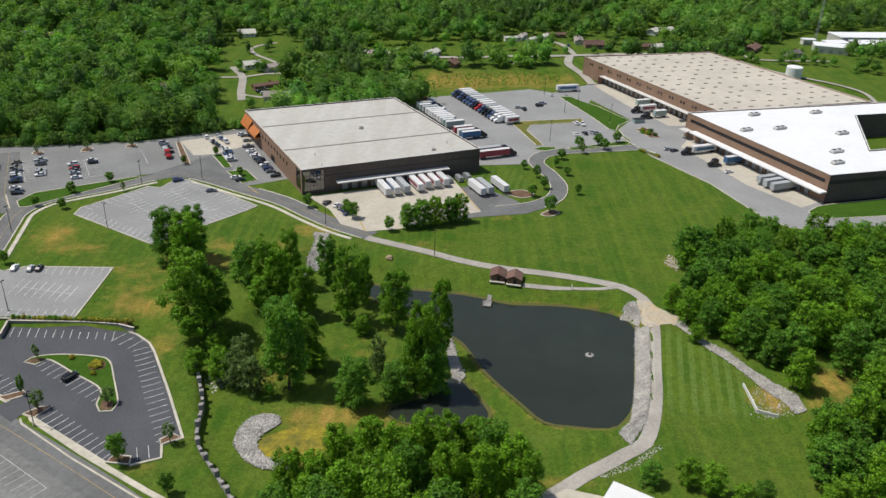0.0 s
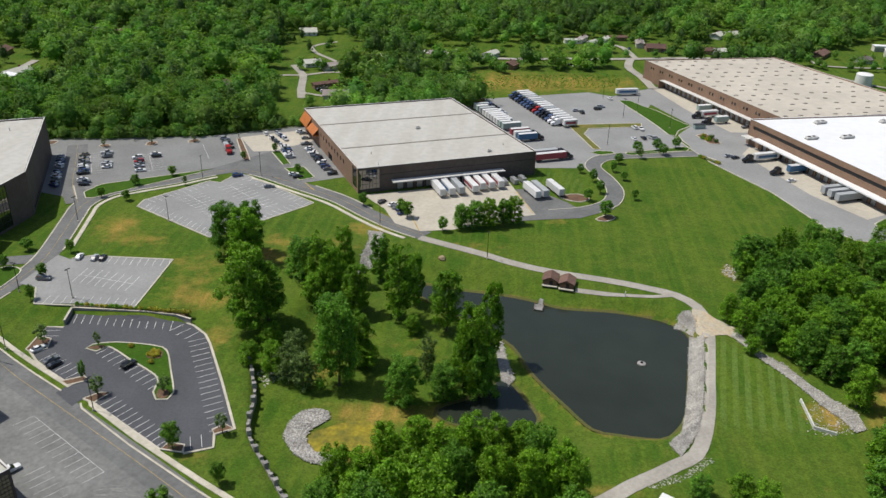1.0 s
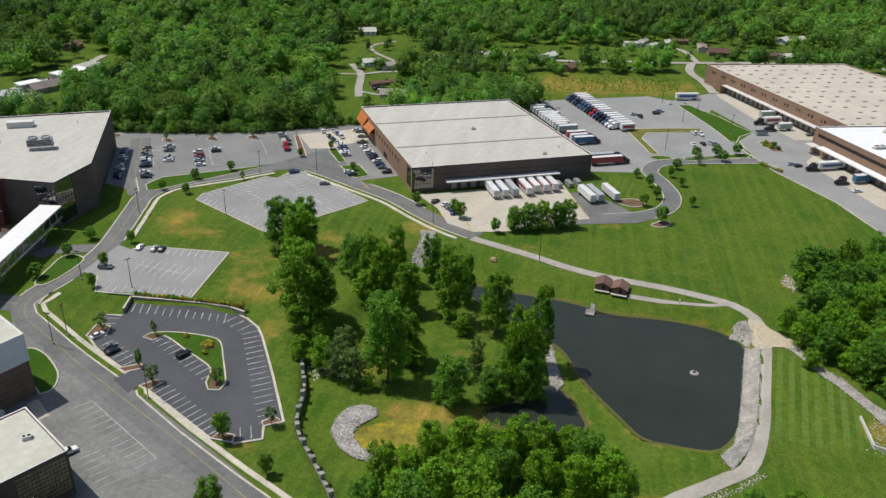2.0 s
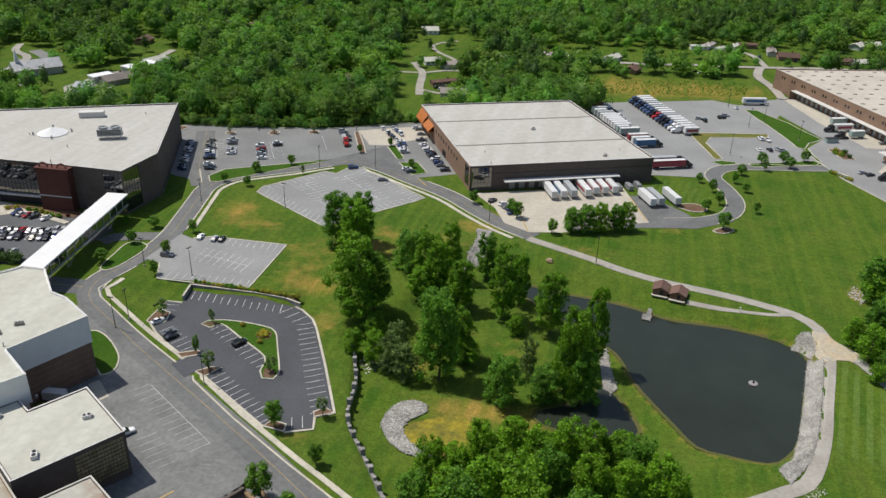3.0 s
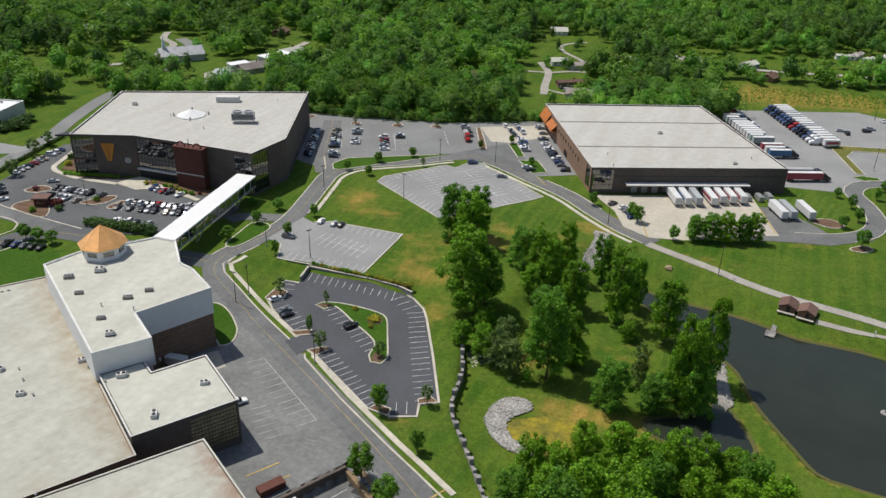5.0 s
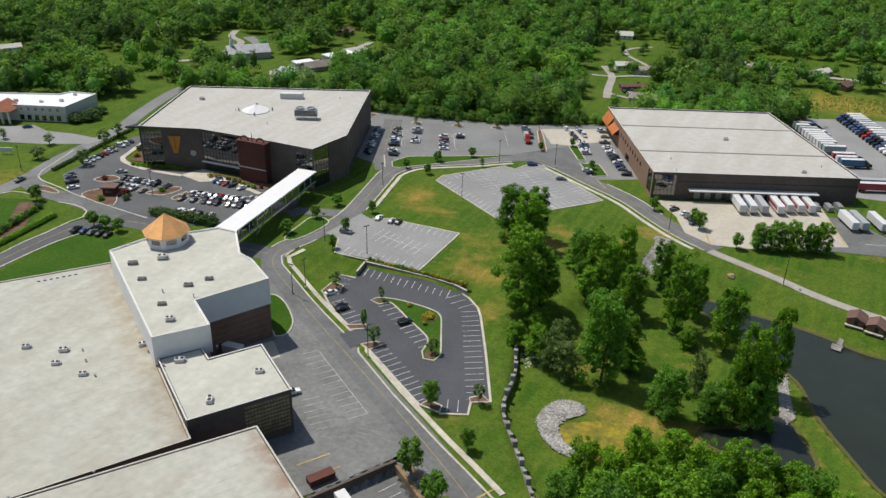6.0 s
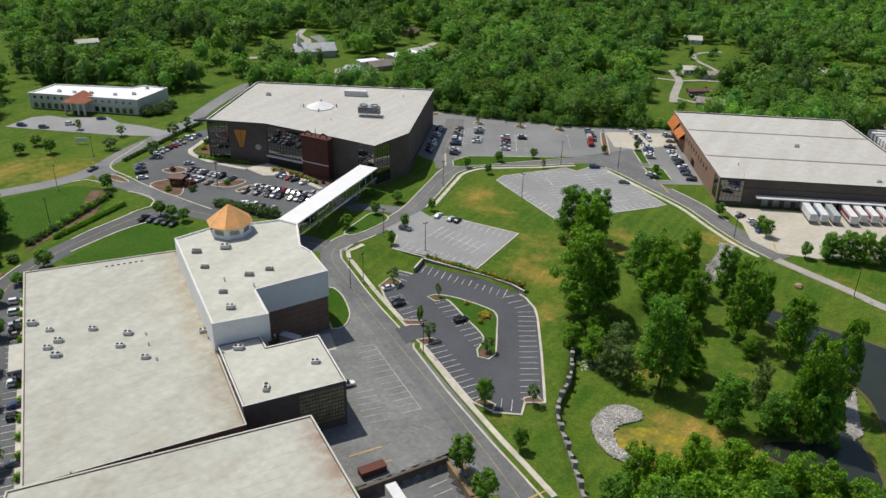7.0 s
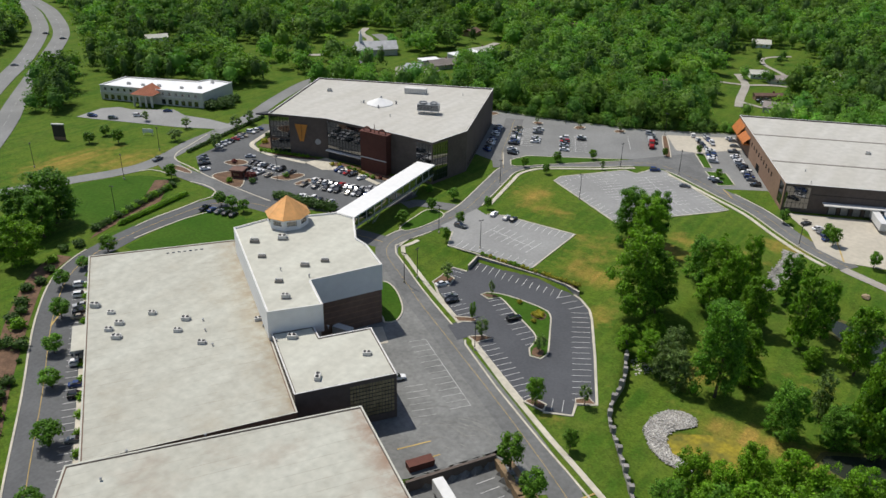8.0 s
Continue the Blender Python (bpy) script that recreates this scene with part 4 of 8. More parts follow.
def bays(lot, a, b, count, mark, width=0.14, both=False, spine=False, paint=None):
    """Painted bay lines from a to b, each reaching along the vector mark."""
    bm = bmesh.new()
    a, b, mark = Vector(a), Vector(b), Vector(mark)
    ends = []
    for i in range(count + 1):
        p = a.lerp(b, i / count)
        ends.append((p - mark if both else p, p + mark))
    if spine:
        ends.append((a, b))
    for p, q in ends:
        steps = max(1, int((q - p).length / 3))
        n = (q - p).normalized()
        n = Vector((-n.y, n.x)) * width / 2
        for k in range(steps):
            u, v = p.lerp(q, k / steps), p.lerp(q, (k + 1) / steps)
            co = [u - n, v - n, v + n, u + n]
            zs = land(np.array([c.x for c in co]), np.array([c.y for c in co])) + lot
            bm.faces.new([bm.verts.new((c.x, c.y, z)) for c, z in zip(co, zs)])
    ob = part("bay_lines", bm, paint or M_PAINT)
    return tagged(ob, "white painted parking bay lines", "road marking", kind="structure")


bays(0.16, (-85.2, 198.6), (-65.2, 159.9), 16, (-4.3, -2.8))
bays(0.16, (-129, 206.2), (-98.5, 206.5), 12, (1.2, -5.2))
bays(0.16, (-94.6, 205), (-88.4, 201.6), 2, (-2.9, -4.4))
bays(0.16, (-101.5, 163.5), (-80.5, 150), 10, (2.6, 4.2))
bays(0.16, (-127.5, 180.8), (-116, 173.8), 5, (2.5, 4.4))
bays(0.16, (-113.2, 186.2), (-91.8, 172), 9, (2.4, 4))
bays(0.16, (-134, 196), (-133.2, 193), 1, (4.5, 0.7))
bays(0.14, (-71.6, 124), (-62, 116.6), 4, (-2.2, -4.4))
bays(0.16, (-71.8, 150.3), (-69.3, 151.3), 1, (-1.8, 4.4))
bays(0.12, (-116, 157.5), (-89, 140), 12, (-3.2, -4.3), spine=True, paint=M_PAINT_WORN)
bays(0.12, (-107, 136), (-97.5, 127.5), 5, (3.6, 4.4), paint=M_PAINT_WORN)
bays(0.16, (-139, 241), (-113, 242.3), 10, (0.5, -5.2))
bays(0.16, (-138.5, 227.5), (-119, 224), 7, (0.3, 5), both=True, spine=True)
bays(0.16, (-141, 208), (-113.5, 209.8), 10, (-0.3, 5.2))
bays(0.16, (-140, 282), (-106, 261.5), 14, (0.6, 5.4))
bays(0.16, (-128, 298), (-109.5, 283), 9, (3.4, 4), both=True, spine=True)
bays(0.16, (-115, 311), (-93, 291.5), 10, (3.4, 4), both=True, spine=True)
bays(0.16, (-103, 264), (-78.5, 294), 14, (-4.4, 2.6))
bays(0.16, (-142, 291), (-127, 311), 9, (4.2, -2.4))
bays(0.16, (-109, 321.5), (-77, 299), 14, (-2.6, -4.2))
bays(0.16, (-215, 118), (-137, 64), 34, (-3.2, -4.4))
bays(0.11, (-189, 337), (-177, 314), 9, (5, 2.6), both=True, spine=True)
bays(0.11, (-163, 341), (-153, 322), 8, (5, 2.6), both=True, spine=True)
bays(0.11, (-143, 357), (-134, 340), 1, (0.1, 0.1), spine=True)
bays(0.16, (-222, 220), (-192, 227), 12, (1.2, -5), both=True, spine=True)
bays(0.16, (-256, 218), (-232, 220), 9, (-0.5, 5), both=True)
for a, b in (((-84, 318.5), (-78, 311)), ((-275, 196.5), (-271, 203)), ((-203, 97), (-209, 105)), ((-54, 123), (-50, 130.5)), ((14, 302), (7, 324)), ((-36, 296), (-30, 279))):
    ribbon("stop_bar", straight([a, b], 3), 0.5, M_YELLOW, 0.17, label="faded yellow painted bar", category="road marking")
# tyre scuffs where trucks swing round in the service yard
scuffs = random.Random(41)
for i in range(26):
    cx0, cy0, rad = -82 + scuffs.uniform(-7, 4), 121 + scuffs.uniform(-3, 8), scuffs.uniform(5, 17)
    a0, sweep = scuffs.uniform(0.4, 2.3), scuffs.uniform(0.3, 0.8)
    arc = [(cx0 + rad * math.cos(a0 + sweep * k / 9), cy0 + rad * 0.8 * math.sin(a0 + sweep * k / 9)) for k in range(10)]
    if all(edge_distance(np.array([p[0]]), np.array([p[1]]), RAMP)[0] > 1.2 and edge_distance(np.array([p[0]]), np.array([p[1]]), YARD_S)[0] < -0.5 for p in arc):
        ribbon("tyre_scuff", arc, scuffs.uniform(0.18, 0.4), M_SCUFF, 0.085 + 0.0012 * i, label="pale curved tyre scuff on the asphalt", category="tyre mark")

# ---- buildings ----
def facade(parent, a, b, z0, z1, mat, openings=(), thick=0.5, name="wall"):
    """A wall from a to b, seen from its right-hand side, with openings (from, to, foot, head, kind) that go through it."""
    a, b = Vector(a), Vector(b)
    length = (b - a).length
    t = (b - a) / length
    n = Vector((t.y, -t.x))
    sc = sorted({0.0, length, *[v for o in openings for v in o[:2]]})
    hc = sorted({z0, z1, *[v for o in openings for v in o[2:4]]})

    def block(bm, s0, s1, h0, h1, d0, d1):
        pts = []
        for d in (d0, d1):
            for s, h in ((s0, h0), (s1, h0), (s1, h1), (s0, h1)):
                p = a + t * s + n * d
                pts.append(bm.verts.new((p.x, p.y, h)))
        for f in ((0, 1, 2, 3), (7, 6, 5, 4), (0, 4, 5, 1), (1, 5, 6, 2), (2, 6, 7, 3), (3, 7, 4, 0)):
            bm.faces.new([pts[i] for i in f])

    bm = bmesh.new()
    for s0, s1 in zip(sc, sc[1:]):
        for h0, h1 in zip(hc, hc[1:]):
            ms, mh = (s0 + s1) / 2, (h0 + h1) / 2
            if not any(o[0] < ms < o[1] and o[2] < mh < o[3] for o in openings):
                block(bm, s0, s1, h0, h1, 0, -thick)
    bmesh.ops.remove_doubles(bm, verts=bm.verts[:], dist=0.001)
    bm.verts.index_update()
    seen_faces = {}
    for f in bm.faces:
        seen_faces.setdefault(frozenset(v.index for v in f.verts), []).append(f)
    bmesh.ops.delete(bm, geom=[f for same in seen_faces.values() if len(same) > 1 for f in same], context="FACES_ONLY")
    wall = part(name, bm, mat, parent)
    for s0, s1, h0, h1, kind in openings:
        bm = bmesh.new()
        if kind == "door":
            block(bm, s0, s1, h0, h1, -0.3, -0.4)
            door = part("dock_door", bm, M_METAL, wall, "grey roll-up dock door")
            bm = bmesh.new()
            for e in (s0, s1 - 0.25):
                block(bm, e, e + 0.25, h0, h1, 0.12, -0.02)
            block(bm, s0 + 0.25, s1 - 0.25, h1 - 0.5, h1, 0.12, -0.02)
            part("dock_seal", bm, M_DARK, wall, "black rubber dock seal")
        elif kind == "dark":
            block(bm, s0, s1, h0, h1, -0.35, -0.45)
            part("recess_panel", bm, M_DARK, wall, "dark recessed panel")
        else:
            gap = 1.6 if kind == "glass" else 0.8
            block(bm, s0, s1, h0, h1, -0.16, -0.22)
            part("window_pane", bm, M_GLASS_BLOCK if kind == "block" else M_GLASS, wall, "tan glass blocks" if kind == "block" else "dark mirrored glass")
            bm = bmesh.new()
            k = max(1, round((s1 - s0) / gap))
            for i in range(k + 1):
                s = s0 + (s1 - s0) * i / k
                block(bm, max(s0, s - 0.04), min(s1, s + 0.04), h0, h1, -0.08, -0.158)
            m = max(1, round((h1 - h0) / (gap * 1.4)))
            for i in range(m + 1):
                h = h0 + (h1 - h0) * i / m
                block(bm, s0, s1, max(h0, h - 0.05), min(h1, h + 0.05), -0.06, -0.156)
            part("window_frame", bm, M_DARK, wall, "thin dark window bars")
    return wall


def building(name, poly, z0, z1, wall_mats, roof_mat, label, openings=None, rim=0.3, coping=None, drop=0.45, category="building"):
    """Walls side by side, a roof deck below the parapet, and a coping."""
    ob = thing(name, 0, 0, z0, 0, label, category)
    ob.matrix_basis = Matrix.Identity(4)
    openings = openings or {}
    n = len(poly)
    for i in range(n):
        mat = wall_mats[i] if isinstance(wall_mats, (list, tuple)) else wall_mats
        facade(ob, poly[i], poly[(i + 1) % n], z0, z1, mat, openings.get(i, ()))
    bm = bmesh.new()
    prism(bm, inset(poly, 0.45), z1 - drop - 0.3, z1 - drop)
    part("roof", bm, roof_mat, ob)
    bm = bmesh.new()
    outer, inner = inset(poly, -0.08), inset(poly, rim)
    for i in range(n):
        j = (i + 1) % n
        quad = [outer[i], outer[j], inner[j], inner[i]]
        lo = [bm.verts.new((x, y, z1 + 0.003)) for x, y in quad]
        hi = [bm.verts.new((x, y, z1 + 0.12)) for x, y in quad]
        bm.faces.new(hi)
        bm.faces.new(lo[::-1])
        for k in range(4):
            bm.faces.new((lo[k], lo[(k + 1) % 4], hi[(k + 1) % 4], hi[k]))
    part("coping", bm, coping or M_EDGE, ob)
    return ob


def along(a, b, s, out=0.0):
    a, b = Vector(a), Vector(b)
    t = (b - a).normalized()
    p = a + t * s + Vector((t.y, -t.x)) * out
    return p.x, p.y


def slab(parent, name, a, b, s0, s1, z0, z1, out0, out1, mat, label=""):
    """A straight piece on a wall: canopies, ledges, panels."""
    bm = bmesh.new()
    poly = [along(a, b, s0, out0), along(a, b, s0, out1), along(a, b, s1, out1), along(a, b, s1, out0)]
    prism(bm, poly, z0, z1)
    return part(name, bm, mat, parent, label)


# the warehouse
WH = [(-59.5, 311), (15, 345.5), (-29, 421), (-101, 388.5)]
docks = [(17 + 4.35 * i, 20.2 + 4.35 * i, 0.3, 3.9, "door") for i in range(11)]
front = docks + [(0.6, 9.5, 1.6, 10.4, "glass")]
side = [(30 + 4.6 * i, 31.6 + 4.6 * i, 6.2, 8.2, "window") for i in range(9)] + [(80.5, 86.5, 1.6, 10.4, "glass"), (43, 49, 0.2, 3.4, "window")]
# sunward wall in tan brick, the others darker: their shade is in the colour
wh = building("warehouse", WH, 0, 11.4, [M_BRICK_DARK_AND_SHADED, M_BRICK_DARK_AND_SHADED, M_BRICK_DARK_AND_SHADED, M_BRICK_TAN], M_ROOF_GREY, "brown brick warehouse, shaded walls coloured darker, with a flat pale grey roof", {0: front, 3: side})
slab(wh, "dock_canopy", WH[0], WH[1], 14.5, 66, 4.6, 5.0, 0.003, 3.4, M_EDGE, "long white dock canopy")
for s in range(6):
    slab(wh, "canopy_bracket", WH[0], WH[1], 15 + 10 * s, 15.3 + 10 * s, 4.1, 4.597, 0.003, 2.6, M_DARK)
slab(wh, "band", WH[0], WH[1], 10, 82, 7.6, 7.9, 0.003, 0.06, M_BAND, "dark brick string course")
slab(wh, "awning", WH[3], WH[0], 1.0, 27, 5.6, 5.9, 0.003, 2.9, M_ORANGE, "orange metal entrance awning")
bm = bmesh.new()
for s0, s1, h in ((1.0, 14, 10.2), (15, 26.5, 8.6)):
    q = [along(WH[3], WH[0], s0, 0.01), along(WH[3], WH[0], s1, 0.01), along(WH[3], WH[0], s1, 2.8), along(WH[3], WH[0], s0, 2.8)]
    zs = [h, h, 6.0, 6.0]
    up = [bm.verts.new((x, y, z + 0.2)) for (x, y), z in zip(q, zs)]
    lo = [bm.verts.new((x, y, z)) for (x, y), z in zip(q, zs)]
    bm.faces.new(up)
    bm.faces.new(lo[::-1])
    for k in range(4):
        bm.faces.new((lo[k], lo[(k + 1) % 4], up[(k + 1) % 4], up[k]))
part("awning_slope", bm, M_ORANGE, wh, "sloping orange metal awning roof")
for f in (0.3, 0.69):
    bm = bmesh.new()
    a = Vector(WH[0]).lerp(Vector(WH[3]), f)
    b = Vector(WH[1]).lerp(Vector(WH[2]), f)
    t = (b - a).normalized()
    n = Vector((-t.y, t.x))
    prism(bm, [tuple(a + t * 0.6 - n * 0.5), tuple(b - t * 0.6 - n * 0.5), tuple(b - t * 0.6 + n * 0.5), tuple(a + t * 0.6 + n * 0.5)], 10.94, 11.12)
    part("roof_seam", bm, M_SEAM, wh, "dark dirty roof expansion joint")

# the office block
OF = [(-284, 294), (-260, 236.5), (-235.5, 246.5), (-213.5, 248), (-198.5, 249), (-181, 249.5), (-178.5, 270.5), (-205, 333)]
of_open = {1: [(0.5, 9.5, 1.0, 7.2, "glass"), (0.5, 9.5, 7.8, 17, "glass")], 2: [(0.5, 21.5, 4.4, 17, "glass"), (0.5, 21.5, 0.2, 3.8, "dark")], 4: [(9.5, 17.2, 1.2, 17, "glass")], 5: [(0.4, 9.5, 1.2, 17, "glass")],
           6: [(4 + 3.2 * i, 5.6 + 3.2 * i, 0.8, 2.6, "window") for i in range(8)]}
office = building("office_building", OF, 0, 18, M_BRICK_DARK_AND_SHADED, M_ROOF_GREY, "dark brick office block with mirrored glass and a pale flat roof", of_open)
slab(office, "ledge", OF[2], OF[3], 0.3, 21.7, 3.85, 4.3, 0.003, 1.4, M_EDGE, "pale stone entrance ledge")
slab(office, "turret", OF[3], OF[4], -1.0, 12, 0, 17.2, 0.003, 3.6, M_BRICK_RED, "red-brown brick entrance tower")
slab(office, "turret_band", OF[3], OF[4], -1.1, 12.1, 6.2, 6.6, 3.603, 3.75, M_EDGE)
slab(office, "turret_cornice", OF[3], OF[4], -1.4, 12.4, 17.203, 17.7, 0.003, 4.0, M_BRICK_RED)
for s in (1.0, 8.5):
    x, y = along(OF[3], OF[4], s + 1, 2.6)
    bm = bmesh.new()
    ax, ay = along(OF[3], OF[4], 1, 0)[0] - along(OF[3], OF[4], 0, 0)[0], along(OF[3], OF[4], 1, 0)[1] - along(OF[3], OF[4], 0, 0)[1]
    for k in range(9):
        t0, t1 = math.pi * k / 9, math.pi * (k + 1) / 9
        tube(bm, (x + ax * 1.8 * math.cos(t0), y + ay * 1.8 * math.cos(t0), 17.7 + 1.8 * math.sin(t0)), (x + ax * 1.8 * math.cos(t1), y + ay * 1.8 * math.cos(t1), 17.7 + 1.8 * math.sin(t1)), 0.28, 0.28, 6)
    part("arch", bm, M_BRICK_RED, office, "curved red-brown roof ornament")
bm = bmesh.new()
x, y = along(OF[3], OF[4], 5.6, 2.6)
tube(bm, (x, y, 17.6), (x, y, 21.2), 0.22, 0.08)
part("finial", bm, M_BRICK_RED, office)
# gold emblem: a plain tapering shield in two pieces, and a round disc
a, b = OF[1], OF[2]
for s0, s1, s2, s3 in ((12.2, 15.0, 15.0, 14.2), (15.2, 17.9, 15.9, 15.2)):
    bm = bmesh.new()
    lower, upper = [], []
    for d, store in ((0.05, lower), (0.35, upper)):
        for s, h in ((s0, 14.4), (s1, 14.4), (s2, 6.8), (s3, 6.8)):
            px, py = along(a, b, s, d)
            store.append(bm.verts.new((px, py, h)))
    bm.faces.new(upper)
    bm.faces.new(lower[::-1])
    for k in range(4):
        bm.faces.new((lower[k], lower[(k + 1) % 4], upper[(k + 1) % 4], upper[k]))
    part("emblem", bm, M_GOLD, office, "gold tapering wall emblem")
bm = bmesh.new()
p0, p1 = along(a, b, 22.5, 0.003), along(a, b, 22.5, 0.25)
tube(bm, (*p0, 7.2), (*p1, 7.2), 1.3, 1.3, 20)
part("disc", bm, M_METAL, office, "round grey wall disc")
bm = bmesh.new()
prism(bm, [(-262.5, 241), (-264.5, 233.5), (-259.7, 236), (-259.9, 236.9)], 17.2, 17.9)
part("eave", bm, M_DARK, office, "dark projecting roof eave")

# footbridge
b0, b1 = Vector((-174, 186)), Vector((-182.5, 247.5))
bd = (b1 - b0).normalized()
bn = Vector((-bd.y, bd.x))
bridge = thing("footbridge", 0, 0, 0, 0, "enclosed glazed footbridge with a bright white roof", "footbridge")
for name, w, z0, z1, mat, label in (("bridge_roof", 8.0, 9.2, 9.7, M_WHITE, "bright white flat roof"), ("bridge_floor", 7.2, 5.0, 5.6, M_METAL, ""), ("bridge_glass", 6.6, 5.604, 9.197, M_GLASS, "dark glazed sides")):
    bm = bmesh.new()
    prism(bm, [tuple(b0 - bn * w / 2), tuple(b1 - bn * w / 2), tuple(b1 + bn * w / 2), tuple(b0 + bn * w / 2)], z0, z1)
    part(name, bm, mat, bridge, label)
for i in range(12):
    for side in (-1, 1):
        p = b0 + bd * (2 + 5.1 * i) + bn * 3.38 * side
        bm = bmesh.new()
        box(bm, p.x, p.y, 5.604, 0.16, 0.16, 3.59)
        part("mullion", bm, M_EDGE, bridge)
for s in (20.5, 50):
    p = b0 + bd * s
    for du, dv in ((-2.6, -1), (2.6, -1), (-2.6, 1), (2.6, 1)):
        bm = bmesh.new()
        top = p + bn * du * 1.15 + bd * dv * 2.2
        foot = p + bn * du * 0.3 + bd * dv * 0.5
        tube(bm, (foot.x, foot.y, -0.2), (top.x, top.y, 5.0), 0.22, 0.2)
        part("strut", bm, M_METAL, bridge, "slanting grey steel strut")

# the hall, annex and long low building
MD = [(-183, 148.5), (-138, 119.5), (-129.5, 131), (-141, 138.5), (-131.5, 157.5), (-143, 164.5), (-148.5, 166), (-159, 177), (-166, 176.5), (-180, 159)]
hall = thing("assembly_hall", 0, 0, 0, 0, "white stucco hall with brown striped base and flat grey roof", "building")
n = len(MD)
for i in range(n):
    facade(hall, MD[i], MD[(i + 1) % n], 9.4, 17.5, M_WHITE)
    facade(hall, inset(MD, 0.25)[i], inset(MD, 0.25)[(i + 1) % n], -2.0, 9.39, M_BRICK if i in (2, 3, 4) else M_WHITE)
    for k in range(5):
        if i in (3, 4):
            slab(hall, "brick_band", inset(MD, 0.25)[i], inset(MD, 0.25)[(i + 1) % n], 0, math.dist(MD[i], MD[(i + 1) % n]) - 0.3, 0.2 + 1.8 * k, 0.5 + 1.8 * k, 0.003, 0.1, M_BRICK_TAN)
bm = bmesh.new()
prism(bm, inset(MD, 0.4), 16.8, 17.15)
part("roof", bm, M_ROOF_WORN, hall)
bm = bmesh.new()
outer, inner = inset(MD, -0.04), inset(MD, 0.3)
for i in range(n):
    j = (i + 1) % n
    vs = [bm.verts.new((*p, z)) for z in (17.503, 17.62) for p in (outer[i], outer[j], inner[j], inner[i])]
    for f in ((3, 2, 1, 0), (4, 5, 6, 7), (0, 1, 5, 4), (1, 2, 6, 5), (2, 3, 7, 6), (3, 0, 4, 7)):
        bm.faces.new([vs[k] for k in f])
part("coping", bm, M_EDGE, hall)
# cupola on the hall
CX, CY = -173, 162
cupola = thing("cupola", CX, CY, 17.15, 0, "white eight-sided cupola with a copper tent roof", "cupola")
for i in range(8):
    t0, t1 = 6.28319 * (i - 0.5) / 8 + 0.2, 6.28319 * (i + 0.5) / 8 + 0.2
    a, b = (6.3 * math.cos(t0), 6.3 * math.sin(t0)), (6.3 * math.cos(t1), 6.3 * math.sin(t1))
    facade(cupola, a, b, 0, 3.7, M_WHITE, [(0.9, 3.9, 1.3, 2.8, "window")], 0.3)
for i in range(8):
    t0, t1 = 6.28319 * (i - 0.5) / 8 + 0.2, 6.28319 * (i + 0.5) / 8 + 0.2
    bm = bmesh.new()
    q = [(7.1 * math.cos(t0), 7.1 * math.sin(t0), 3.6), (7.1 * math.cos(t1), 7.1 * math.sin(t1), 3.6), (0, 0, 9.2)]
    top = [bm.verts.new((x, y, z + 0.15)) for x, y, z in q]
    low = [bm.verts.new((x, y, z)) for x, y, z in q]
    bm.faces.new(top)
    bm.faces.new(low[::-1])
    for k in range(3):
        bm.faces.new((low[k], low[(k + 1) % 3], top[(k + 1) % 3], top[k]))
    panel = part("roof_panel", bm, M_COPPER, cupola, "bright copper roof panel")
    bm = bmesh.new()
    tube(bm, (7.1 * math.cos(t0), 7.1 * math.sin(t0), 3.75), (0, 0, 9.35), 0.07, 0.05, 5)
    part("roof_rib", bm, M_COPPER, cupola)
AX = [(-137.5, 120), (-114.5, 105), (-101, 125.5), (-119, 137.5), (-126.5, 126), (-131.5, 129)]
annex = building("annex", AX, -2, 11.2, M_BRICK_DARK_AND_SHADED, M_ROOF_WORN, "dark brown annex with a flat roof and glass-block wall", {1: [(13, 24, 0.4, 10, "block")], 2: [(0.6, 5, 0.4, 10, "block")]}, drop=0.14)
main = building("main_building", [(-216.5, 119.5), (-135.5, 64), (-111.5, 102.7), (-190, 154.5)], -2, 9, M_BRICK, M_ROOF_MAIN, "long low building with a stained flat grey roof", coping=M_ROOF_WORN, drop=0.14)
for s in range(9):
    slab(main, "pipe_post", (-190, 154.5), (-137.5, 120), 6 + 6 * s, 6.2 + 6 * s, 8.6, 10.8, -0.9, -0.7, M_SEAM)
wing = building("main_wing", [(-135.3, 61), (-100, 26), (-55, 84), (-100.2, 111.6)], -2, 10.5, [M_BRICK, M_BRICK, M_BRICK_DARK_AND_SHADED, M_BRICK_DARK_AND_SHADED], M_ROOF_WING, "low wing with a worn flat grey roof", coping=M_ROOF_WORN, drop=0.14)
slab(main, "porch_roof", (-216.5, 119.5), (-135.5, 64), 34, 47, 4.4, 4.8, 0.003, 4.2, M_ROOF_WORN, "flat pale entrance canopy")
for s in (35, 46):
    slab(main, "porch_post", (-216.5, 119.5), (-135.5, 64), s, s + 0.4, -0.2, 4.397, 3.4, 3.8, M_EDGE)

# distribution buildings
BB = [(124, 408), (163.5, 324), (262, 354), (254, 377), (196, 358.7), (213.9, 414.5), (268, 430), (262, 447), (241, 441.5)]
bl = math.dist(BB[0], BB[1])
# tan on the sunlit west front; darker brick paints shade on walls turned away
hall_b = building("distribution_hall", BB, 0, 13, [M_BRICK_TAN] + [M_BRICK_DARK_AND_SHADED] * 7 + [M_BRICK], M_ROOF_WHITE, "brown distribution hall with a bright white roof", {0: [(12 + 4.6 * i, 15.2 + 4.6 * i, 0.4, 4.0, "door") for i in range(16)] + [(3, bl - 2, 8.6, 10.4, "dark")]}, coping=M_ROOF_WHITE)
